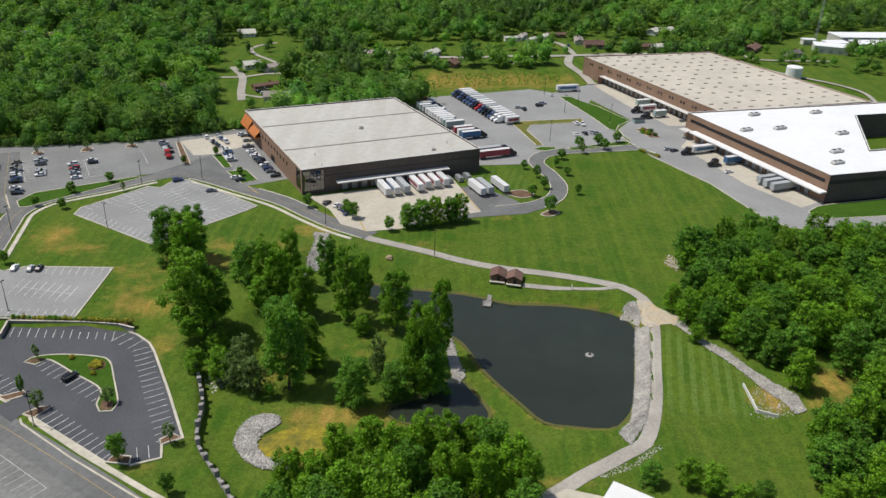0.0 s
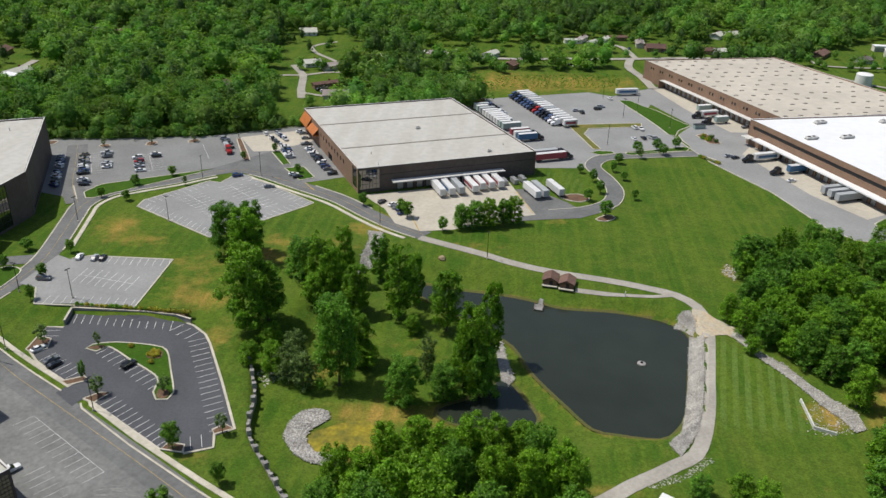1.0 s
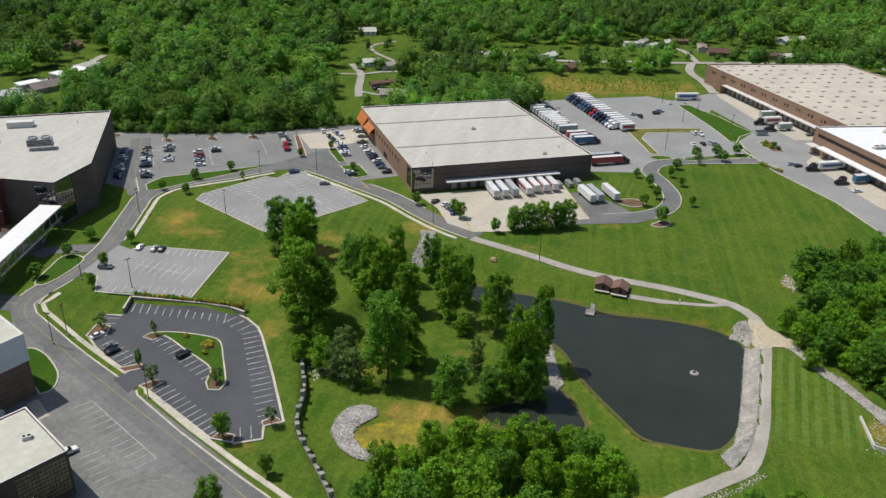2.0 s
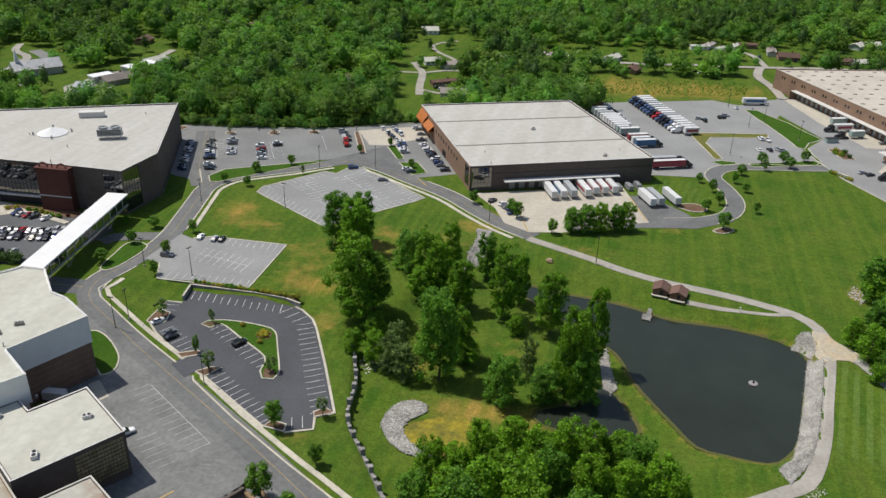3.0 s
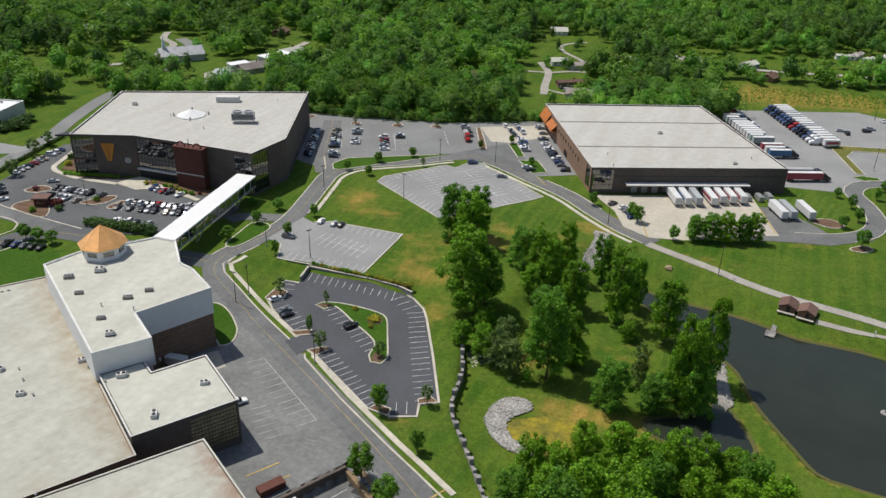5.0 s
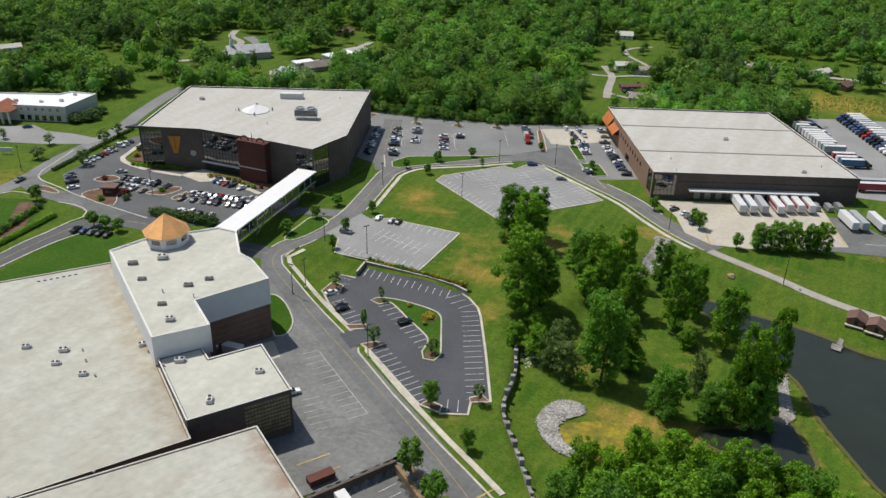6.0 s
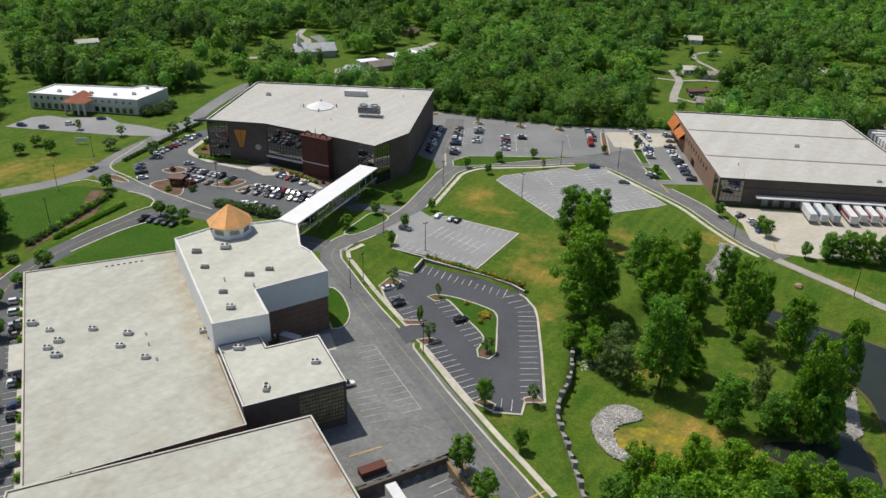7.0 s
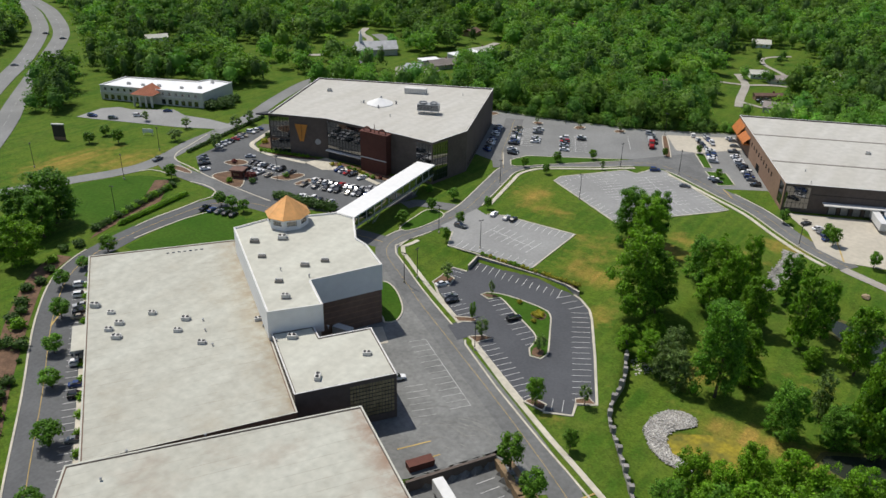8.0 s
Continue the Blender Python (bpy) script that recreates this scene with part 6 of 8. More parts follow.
HOUSES = [(-95, 447, 12, 28, 10), (-108, 467, 5, 20, -10), (-127, 514, 8, 12, 30), (-111, 511, 9, 18, -5), (-151, 604, 11, 18, 20), (-83, 534, 9, 15, 60), (-78, 485, 9, 14, 10), (-80.5, 531, 9, 15, 70), (-57, 541, 9, 14, 60), (-12.5, 564, 9, 16, 15), (-290.5, 410, 12, 20, 60), (-292, 454.5, 9, 18, 25), (-265.5, 456.5, 9, 18, 20), (-329, 501.5, 10, 16, 50), (-302, 568, 12, 20, 30), (-279.5, 577, 10, 16, 20), (-453.5, 451, 9, 15, 40), (-165, 447, 9, 14, 20), (-484, 345, 10, 16, 60), (-38, 556, 9, 15, 35),
          (106.5, 610, 10, 21, 4), (132.7, 614, 7, 9, 30), (145.2, 609, 8, 12, 10), (153, 608, 8, 12, -20), (182, 615, 9, 15, 30), (163, 665, 9, 15, 10), (174, 671, 9, 15, 30), (227.6, 618, 10, 19, 10), (254, 606, 9, 16, 30), (1.5, 536.5, 8, 13, 20), (47, 621, 5, 15, 15), (54, 628, 5, 15, 20), (61, 617, 5, 15, 60), (72, 631, 5, 15, 20), (82, 638, 5, 15, 10), (97, 622, 6, 15, 40), (-168, 457, 8, 13, 15), (-60, 552, 8, 13, 25), (-49, 556, 8, 13, 10), (-78, 487, 8, 16, -10)]
LANES = [[(-88, 497), (-95, 505), (-109, 522), (-121, 536), (-131.5, 547.5), (-138, 561.5), (-136, 573), (-125, 584.5)], [(-139, 513), (-133, 502), (-126.5, 488), (-120.5, 458.5), (-116, 441.5)], [(-150, 486), (-135, 488), (-126, 490), (-115.5, 498.5), (-101, 502.5)], [(-118, 452), (-106, 448), (-98, 450)], [(-381, 377.5), (-367, 389), (-365, 412), (-374.5, 441), (-393.5, 454), (-404, 472)], [(-305, 400), (-307, 419.5), (-299, 433.5), (-298.5, 459.5), (-300, 490)], [(-58.8, 536.4), (-37.3, 552.3), (-14.3, 557.5), (17, 562.4), (41, 569.4), (65.1, 573.2), (85.7, 578.1), (98.3, 581.8), (130, 590), (170, 596)], [(89, 578.7), (86.3, 599.1), (81.8, 615), (71.7, 620.9), (58, 623)], [(90, 502), (86.8, 527), (81, 552), (85, 577)], [(259, 480), (262, 505), (252, 524), (229, 545), (216, 560), (206, 580)], [(214.5, 604), (219, 588), (240, 586), (280, 592)]]
lane_pts = np.array([p for lane in LANES + [STREET] for p in straight(lane, 5)])
hwy_pts = np.array(straight([(-300, 110), (-378, 177.5), (-412, 204), (-459, 242.5), (-522.5, 294.5), (-560, 321.5), (-613, 348.5), (-658.5, 366), (-760, 392)], 8) + straight([(-390, 163), (-458, 221), (-505, 263), (-571, 312), (-623, 339.5), (-649.5, 350.5), (-700, 368)], 8))
rng = np.random.default_rng(5)
step = 8.4
cx, cy = np.meshgrid(np.arange(-760, 520, step), np.arange(215, 940, step))
cx, cy = (cx + rng.uniform(-3.2, 3.2, cx.shape)).ravel(), (cy + rng.uniform(-3.2, 3.2, cy.shape)).ravel()
south = np.interp(cx, [-760, -600, -540, -480, -440, -400, -345, -320, -286, -250, -214, -186, -144, -103, -100, -60, -27, -16, 0, 90, 100, 175, 238, 520], [372, 352, 326, 290, 268, 274, 300, 330, 336, 346, 357, 362, 374, 398, 402, 416, 432, 466, 500, 560, 565, 565, 470, 430])
bearing = np.degrees(np.arctan2(-cx, cy))
away = np.hypot(cx, cy)
keep = (cy > south) & (bearing > -31) & (bearing < 66) & (away < 835 + 3.2 * np.clip(25 - bearing, 0, 60))
keep &= (away < 560) | (rng.random(cx.shape) < 0.68)
for c in CLEAR:
    keep &= edge_distance(cx, cy, c) > rng.uniform(2, 6, cx.shape)
for hx, hy, w, l, _ in HOUSES:
    ux, uy = -hx / math.hypot(hx, hy), -hy / math.hypot(hx, hy)
    ahead = (cx - hx) * ux + (cy - hy) * uy
    aside = np.abs((cx - hx) * uy - (cy - hy) * ux)
    keep &= ~((np.hypot(cx - hx, cy - hy) < 10) | ((ahead > 0) & (ahead < 24) & (aside < 7)))
for pts, gap in ((lane_pts, 6.0), (hwy_pts, 13.0)):
    for a in range(0, len(pts), 200):
        p = pts[a:a + 200]
        keep &= (np.hypot(cx[:, None] - p[:, 0], cy[:, None] - p[:, 1]).min(1) > gap)
lone = [(34.8, 565.2), (50, 538), (54, 539), (52, 542), (63.5, 555.1), (112.6, 582.4), (103, 586), (82.5, 584.4), (-35.6, 527.9), (-17, 534), (-14, 536), (-25, 560), (-5, 568), (14, 572), (27, 580), (44, 590), (60, 600), (66, 608), (78, 628), (92, 630), (118, 598), (125, 622), (139, 620), (160, 616), (170, 604), (20, 590), (35, 604), (72, 596), (100, 640), (234, 576), (243, 581), (251, 579), (259, 580), (264, 576), (272, 577), (291, 569), (280, 560), (292, 558), (286, 566), (298, 564), (209, 587), (214, 581), (217, 577), (244, 600), (262, 612), (270, 606), (236, 612)]
lone += [(-161, 569), (-159, 576), (-154, 573), (-150, 581), (-126, 557), (-127, 571), (-132, 503), (-121, 506), (-117, 504), (-137, 550), (-97, 465), (-94, 468), (-100, 474), (-108, 428), (-80, 437), (-76, 445), (-84, 436), (-99, 515), (-96, 552), (-172, 553), (-176, 578), (-88, 479), (-86, 492), (-72, 462)]
lone += [(-12.4 + 9.6 * k / 6, 534.4 - 13.3 * k / 6) for k in range(7)] + [(15 + 10 * k + 3 * rng.random(), 543 + 2 * k + 4 * rng.random()) for k in range(6)]
for (ax, ay), (bx, by) in zip(((-421, 266), (-422, 276), (-418, 286), (-406, 296), (-398, 306), (-373, 311)), ((-422, 276), (-418, 286), (-406, 296), (-398, 306), (-373, 311), (-352, 307))):
    lone += [(ax + (bx - ax) * t - 9 * u, ay + (by - ay) * t + 12 * u) for t, u in rng.random((7, 2))]
extra = lone + [(-450 + 66 * t, 250 - 46 * t + 20 * u - 8) for t, u in rng.random((34, 2))] + [(-352 + 40 * rng.random(), 425 + 30 * rng.random()) for _ in range(6)] + [(-372, 372), (-366, 368), (-355, 378), (-347, 382), (-336, 376), (-345, 372), (-330, 366), (-322, 376), (-398, 366), (-392, 374), (-384, 352), (-318, 384)] + [(-100 + 40 * rng.random(), 470 + 60 * rng.random()) for _ in range(16)] + [(-365 + 25 * rng.random(), 345 + 20 * rng.random()) for _ in range(5)] + [(300 + 90 * rng.random(), 560 + 70 * rng.random()) for _ in range(26)] + [(-24 + 10 * rng.random(), 440 + 20 * rng.random()) for _ in range(6)]
for t, u in rng.random((90, 2)):
    ex, ey = -525 - 120 * t, 283 + 62 * t - 34 * u
    if np.hypot(hwy_pts[:, 0] - ex, hwy_pts[:, 1] - ey).min() > 11:
        extra.append((ex, ey))
for t, u in rng.random((56, 2)):
    ex, ey = -446 + 68 * t + 4, 270 + 46 * t + 30 * u * (1 if t < 0.8 else 0.4)
    if abs(ex + 461) + abs(ey - 308) > 20 and abs(ex + 420) + abs(ey - 305) > 14:
        extra.append((ex, ey))
scrub = [(x, float(np.interp(x, [-330, -286, -250, -214, -186, -144, -103, -98], [334, 338, 348, 358, 363, 375, 399, 404])) - 4.5 * rng.random()) for x in rng.uniform(-330, -102, 130)]
extra += scrub
fx, fy = np.concatenate([cx[keep], [p[0] for p in extra]]), np.concatenate([cy[keep], [p[1] for p in extra]])
fz = land(fx, fy)
first = int(keep.sum())


def wild_tree(rng, lobes, low, count, size, cone=0.0):
    """Core points, core faces and leaf sprays of one woodland crown, 18 m high and 7 m wide."""
    t = (np.arange(lobes) + 0.5) / lobes
    a = rng.uniform(0, 6.28) + np.arange(lobes) * 2.4 + rng.uniform(-0.5, 0.5, lobes)
    wide = (1 - cone) * np.sin(np.pi * (0.28 + 0.62 * t)) ** 0.8 + cone * (1.05 - 0.85 * t)
    d = 7 * rng.uniform(0.1, 0.85, lobes) ** 0.7 * wide
    cs = np.stack([d * np.cos(a), d * np.sin(a), 18 * (low + (0.92 - low) * t) * (1 - 0.05 * d / 7)], -1)
    rr = 7 * rng.uniform(0.2, 0.36, lobes) * (0.72 + 0.35 * wide)
    v = np.array([0, 0, 18 * (0.44 + low / 2)]) + ICO_V * rng.uniform(0.8, 1.0, (12, 1)) * np.array([4.9 - 1.6 * cone, 4.9 - 1.6 * cone, 18 * (0.42 - low / 2)])
    return v, ICO_F, tufts(rng, cs, rr, count / (rr * rr).sum(), size, 0.85, 0.74, 1.25, 0.6)


NEAR = [wild_tree(rng, 26, 0.14, 720, 0.5) for _ in range(9)]
FAR = [wild_tree(rng, 18, 0.24, 290, 0.76) for _ in range(9)]
PINES = [wild_tree(rng, 22, 0.2, 360, 0.66, 0.6) for _ in range(5)]
V, F, Q, TV, TQ, base = [], [], [], [], [], 0
for i, (x, y, z) in enumerate(zip(fx, fy, fz)):
    away = math.hypot(x, y)
    stand = math.sin(x * 0.021 + 1.3 * math.sin(y * 0.013)) * math.sin(y * 0.019 + 0.7)
    pine = rng.random() < (0.04 if y < 430 and x > -235 else 0.75 if x < -360 and y < 285 else 0.5 if stand > 0.5 else 0.07)
    kin = PINES if pine else NEAR if away < 470 else FAR
    v, f, q = kin[rng.integers(len(kin))]
    big = rng.random() ** 1.6
    h = (0.62 + 0.5 * big) * (1.12 if pine else 1.0)
    w = (0.74 + 0.5 * big) * (0.8 if pine else 1.0)
    if first <= i < first + len(lone) - 42:
        h, w = h * 0.6, w * 0.6
    elif i >= len(fx) - len(scrub):
        h, w = h * 0.36, w * 0.5
    yaw = rng.uniform(0, 6.28)
    c, s = math.cos(yaw) * w, math.sin(yaw) * w
    turn = np.array([[c, s, 0], [-s, c, 0], [0, 0, h]])
    tone = rng.uniform(0.62, 1.2) * (1.0 - 0.22 * stand + 0.12 * math.sin(x * 0.047 + 2) * math.sin(y * 0.041))
    tint = np.array([tone * rng.uniform(0.85, 1.15), tone, tone * rng.uniform(0.8, 1.2), 1.0])
    if y < 430 and x > -235:
        tint[:3] *= 1.18
    if pine:
        tint = np.array([0.62, 0.58, 0.9, 1.0]) * rng.uniform(0.8, 1.1)
    elif rng.random() < 0.05:
        tint = np.array([1.35, 1.15, 1.5, 1.0])
    at = np.array([x, y, z - 0.6])
    V.append(v @ turn + at)
    F.append(f + base)
    base += len(v)
    Q.append(q @ turn + at)
    TV.append(np.tile(tint, (len(v), 1)))
    TQ.append(np.tile(tint, (len(q) * 3, 1)))
V, F, Q = np.concatenate(V), np.concatenate(F), np.concatenate(Q)
woods = new("woods", raw_mesh("woods", V, F, Q, M_FOREST, np.concatenate(TV + TQ)))
tagged(woods, "dense mixed spring woods in many greens", "woods", kind="stuff")
sheet("trailer_lot", [(-294.5, 368.5), (-281, 379.5), (-286.5, 402.5), (-303.5, 414.5), (-310, 409), (-312.5, 391.5)], M_GRAVEL, 0.2, label="pale gravel lot beside the street", category="yard")
for i, lane in enumerate(LANES):
    ribbon("lane", curve(lane, 5), {1: 4.6, 4: 5.0, 5: 5.0, 6: 5.0, 7: 4.4, 8: 5.6}.get(i, 2.9), M_GRAVEL, 0.25 + 0.04 * i, label="pale gravel lane between the houses", category="lane")
rows_v = []
for j in range(13):
    for i in range(60):
        x, y = -12 + 1.35 * i + 0.5 * j, 482 + 2.6 * j + 0.32 * i
        if rng.random() < 0.7 and x < 72:
            rows_v.append((x + rng.uniform(-0.4, 0.4), y + rng.uniform(-0.3, 0.3), ground_at(x, y) + 0.35))
q = tufts(rng, np.array(rows_v), np.full(len(rows_v), 0.5), 24, 0.3)
tagged(new("nursery_rows", raw_mesh("nursery_rows", np.zeros((0, 3)), np.zeros((0, 3), int), q, M_LEAF_DARK)), "rows of low plants on a dry field", "crop", kind="stuff")

# ---- vehicles ----
def wheel_mesh(r, w):
    bm = bmesh.new()
    prof = [(r * 0.55, -w / 2), (r * 0.95, -w / 2), (r, -w * 0.3), (r, w * 0.3), (r * 0.95, w / 2), (r * 0.55, w / 2)]
    n = 9
    rings = [[bm.verts.new((q * math.cos(6.28319 * i / n), y, q * math.sin(6.28319 * i / n))) for i in range(n)] for q, y in prof]
    for a, b in zip(rings, rings[1:]):
        for i in range(n):
            bm.faces.new((a[i], a[(i + 1) % n], b[(i + 1) % n], b[i]))
    bm.faces.new(rings[0])
    bm.faces.new(rings[-1][::-1])
    bmesh.ops.recalc_face_normals(bm, faces=bm.faces)
    me = bpy.data.meshes.new("wheel")
    bm.to_mesh(me)
    bm.free()
    me.materials.append(M_TYRE)
    hub = bmesh.new()
    tube(hub, (0, -w * 0.53, 0), (0, w * 0.53, 0), r * 0.5, r * 0.5, 6)
    hm = bpy.data.meshes.new("hub")
    hub.to_mesh(hm)
    hub.free()
    hm.materials.append(M_RIM)
    return me, hm


def loft(bm, sections):
    """Skin over cross-sections: x, half width at foot, half width at top, foot, top."""
    rings = []
    for x, wl, wh_, z0, z1 in sections:
        zm = z0 + (z1 - z0) * 0.55
        rings.append([bm.verts.new(p) for p in ((x, -wl * 0.96, z0), (x, -wl, zm), (x, -wh_, z1), (x, wh_, z1), (x, wl, zm), (x, wl * 0.96, z0))])
    for a, b in zip(rings, rings[1:]):
        for i in range(6):
            bm.faces.new((a[i], a[(i + 1) % 6], b[(i + 1) % 6], b[i]))
    bm.faces.new(rings[0])
    bm.faces.new(rings[-1][::-1])


CAR_WHEEL = wheel_mesh(0.33, 0.22)
TRUCK_WHEEL = wheel_mesh(0.5, 0.5)


def put_wheels(ob, spots, meshes):
    for x, y, z in spots:
        w = pieces("wheel", meshes[0], ob, pose(x, y, z))
        pieces("hub", meshes[1], w, Matrix.Identity(4))


def car(kind, paint, colour):
    label = {"sedan": "parked %s saloon car", "suv": "parked %s sport utility car", "pickup": "parked %s pickup truck"}[kind] % colour
    ob = thing("car", 0, 0, 0, 0, label + " on asphalt", "car")
    bm = bmesh.new()
    if kind == "sedan":
        loft(bm, [(-2.3, 0.7, 0.66, 0.4, 0.85), (-2.15, 0.86, 0.78, 0.28, 0.98), (-1.3, 0.9, 0.8, 0.25, 1.0), (0.9, 0.9, 0.8, 0.25, 0.95), (1.9, 0.86, 0.74, 0.27, 0.84), (2.28, 0.7, 0.6, 0.38, 0.68)])
        cabin = [(-1.75, 0.74, 0.6, 0.98, 1.0), (-1.0, 0.76, 0.6, 0.97, 1.40), (0.15, 0.77, 0.6, 0.96, 1.42), (1.0, 0.76, 0.62, 0.93, 0.97)]
        lid = (-0.42, 1.3, 1.14, 1.412)
    elif kind == "suv":
        loft(bm, [(-2.35, 0.84, 0.78, 0.42, 1.1), (-2.2, 0.93, 0.86, 0.32, 1.12), (0.9, 0.93, 0.86, 0.3, 1.08), (1.9, 0.9, 0.8, 0.32, 1.0), (2.33, 0.78, 0.68, 0.42, 0.85)])
        cabin = [(-2.22, 0.82, 0.7, 1.1, 1.14), (-2.0, 0.82, 0.68, 1.1, 1.74), (0.1, 0.82, 0.68, 1.08, 1.76), (0.95, 0.8, 0.68, 1.06, 1.12)]
        lid = (-0.95, 2.1, 1.32, 1.755)
    else:
        loft(bm, [(-2.7, 0.88, 0.84, 0.5, 1.05), (-0.7, 0.93, 0.86, 0.4, 1.08), (1.2, 0.93, 0.86, 0.4, 1.1), (2.3, 0.9, 0.8, 0.42, 1.02), (2.75, 0.8, 0.7, 0.5, 0.9)])
        cabin = [(-0.7, 0.82, 0.7, 1.08, 1.12), (-0.55, 0.82, 0.68, 1.08, 1.76), (0.7, 0.82, 0.68, 1.08, 1.78), (1.35, 0.8, 0.7, 1.08, 1.14)]
        lid = (0.07, 1.2, 1.32, 1.775)
    bmesh.ops.bevel(bm, geom=[e for e in bm.edges], offset=0.03, segments=1, affect="EDGES")
    part("body", bm, paint, ob)
    bm = bmesh.new()
    loft(bm, cabin)
    part("cabin_glass", bm, M_CARGLASS, ob, "dark tinted car windows")
    bm = bmesh.new()
    box(bm, lid[0], 0, lid[3], lid[1], lid[2], 0.05, 0, 0.94)
    part("roof_panel", bm, paint, ob)
    L = 1.4 if kind != "pickup" else 1.65
    put_wheels(ob, [(sx * L, sy * 0.8, 0.33) for sx in (-1, 1) for sy in (-1, 1)], CAR_WHEEL)
    for sy in (-1, 1):
        bm = bmesh.new()
        box(bm, 2.22 if kind != "pickup" else 2.66, sy * 0.55, 0.62 if kind == "sedan" else 0.8, 0.14, 0.3, 0.13)
        part("headlight", bm, M_LAMP, ob)
    return ob


COLOURS = ("white", "silver", "grey", "black", "red", "dark blue", "tan")
cars = {}
rc = random.Random(21)


def place_car(x, y, ang, colour=None, kind=None, group="parked cars"):
    c = colour if colour is not None else rc.choices(range(7), (30, 22, 18, 18, 5, 6, 3))[0]
    k = kind or rc.choices(("sedan", "suv", "pickup"), (60, 32, 8))[0]
    z = ground_at(x, y) + 0.14
    m = pose(x, y, z, 0, 0, ang)
    if (k, c) not in cars:
        cars[k, c] = car(k, CAR_PAINTS[c], COLOURS[c])
        cars[k, c].matrix_basis = m
        cars[k, c]["group"] = group
        return
    copy_thing(cars[k, c], m)["group"] = group


def car_row(a, b, n, ang, full=0.85, group="parked cars"):
    for i in range(n):
        if rc.random() < full:
            t = (i + 0.5) / n
            place_car(a[0] + (b[0] - a[0]) * t + rc.uniform(-0.15, 0.15), a[1] + (b[1] - a[1]) * t + rc.uniform(-0.15, 0.15), ang + rc.choice((0, 180)) + rc.uniform(-2, 2), group=group)


# north lot
car_row((-191, 335.5), (-179.5, 311.5), 10, 27, 0.85)
car_row((-182, 339.5), (-172, 317.5), 9, 27, 0.75)
car_row((-166, 336), (-157, 318.5), 7, 27, 0.8)
car_row((-160, 342), (-150, 323.5), 7, 27, 0.5)
for x, y, c in ((-177, 306, 0), (-175, 303.5, 2), (-173.8, 301, 3), (-135.5, 366.5, 1), (-133.5, 363, 2), (-129, 354.5, 3), (-131.5, 360, 2)):
    place_car(x, y, 20, c)
# concrete apron and the bays beside the warehouse
car_row((-119, 378), (-106, 362), 7, 115, 0.9)
car_row((-114, 380), (-102, 366), 7, 115, 0.9)
for x, y in ((-102, 383), (-100, 381), (-97, 374), (-104, 361), (-95, 366)):
    place_car(x, y, 20)
car_row((-104, 360), (-97.5, 346), 6, 25, 1.0)
car_row((-93, 361), (-74, 329), 13, 25, 0.92)
place_car(-91, 326.5, 25, 0)
place_car(-88.5, 324, 25, 3)
# lots A, B and C
for x, y, a, c, k in ((-130.5, 186, 60, 0, "sedan"), (-124, 181.2, 60, 2, "sedan"), (-122, 179.2, 60, 3, "sedan"), (-101.5, 181.8, 62, 3, "suv"), (-144.5, 239, 95, 0, "sedan"), (-139, 239, 95, 1, "sedan"), (-136.3, 239.3, 95, 3, "sedan"), (-148.5, 222.5, 5, 2, "suv"), (-114.5, 321, 35, 5, "suv"), (-97.5, 311, 20, 2, "sedan"),
                      (-48, 303, 60, 3, "sedan"), (-43.5, 301, 60, 0, "sedan"), (-41.5, 298.5, 60, 2, "sedan"), (-39.5, 296.5, 60, 5, "suv"), (-38.5, 293.5, 60, 5, "sedan")):
    place_car(x, y, a, c, k)
place_car(-110.5, 137.5, 50, 0, "suv")
# office car park
car_row((-222, 216.5), (-190, 224), 13, 103, 0.95, "office car park")
car_row((-221, 222.3), (-193, 229), 12, 103, 0.95, "office car park")
car_row((-257, 221.5), (-233, 223.5), 9, 95, 0.75, "office car park")
car_row((-256, 214.5), (-238, 215.5), 7, 95, 0.6, "office car park")
car_row((-222, 237.5), (-206, 236.5), 6, 75, 0.8, "office car park")
car_row((-216, 205.5), (-194, 211.5), 9, 100, 0.7, "office car park")
car_row((-287.5, 256), (-282.5, 222), 12, 10, 0.85, "office car park")
car_row((-279, 214), (-264, 203), 6, 60, 0.75, "office car park")
place_car(-262, 226, 40, 1)
for i in range(5):
    place_car(-233 + 3.2 * i, 177 + 0.6 * i, 100, rc.choice((1, 2, 3, 5)))
# shaded row beside the office, and the bays of the long building
car_row((-218, 116.5), (-196, 101.5), 8, 54, 0.75)
for s in (0.33, 0.39, 0.45, 0.55, 0.6, 0.78, 0.9):
    place_car(-216 + 81 * s, 115.5 - 55 * s, 54)
# truck yard cars, streets
for x, y in ((39.6, 446.5), (42.5, 443.5), (54.3, 456.1), (52, 451.5), (66.4, 402.6), (72.2, 419.8), (74.9, 407.6), (77.7, 405.3), (71.6, 404.7), (69, 421), (61, 474.3), (22.2, 455.3), (23.7, 449.9), (35.3, 429.2), (130, 433), (132.5, 428)):
    place_car(x, y, rc.choice((20, 110)))
for x, y, a in ((-290, 199, 100), (-303, 142, 70), (-355, 222, 40), (-349, 232, 40), (-366, 218, 30), (-344, 246, 40), (-536, 308, 40), (-560, 310, 30), (-490, 248, 45), (110, 385, 30), (113, 383, 30), (132, 356, 20)):
    place_car(x, y, a)


# cars in the shade of the office wall
for i in range(12):
    t = i / 11
    if rc.random() < 0.9:
        place_car(-185.3 - 13.7 * t, 297.7 + 32.6 * t, 157 + rc.uniform(-3, 3))


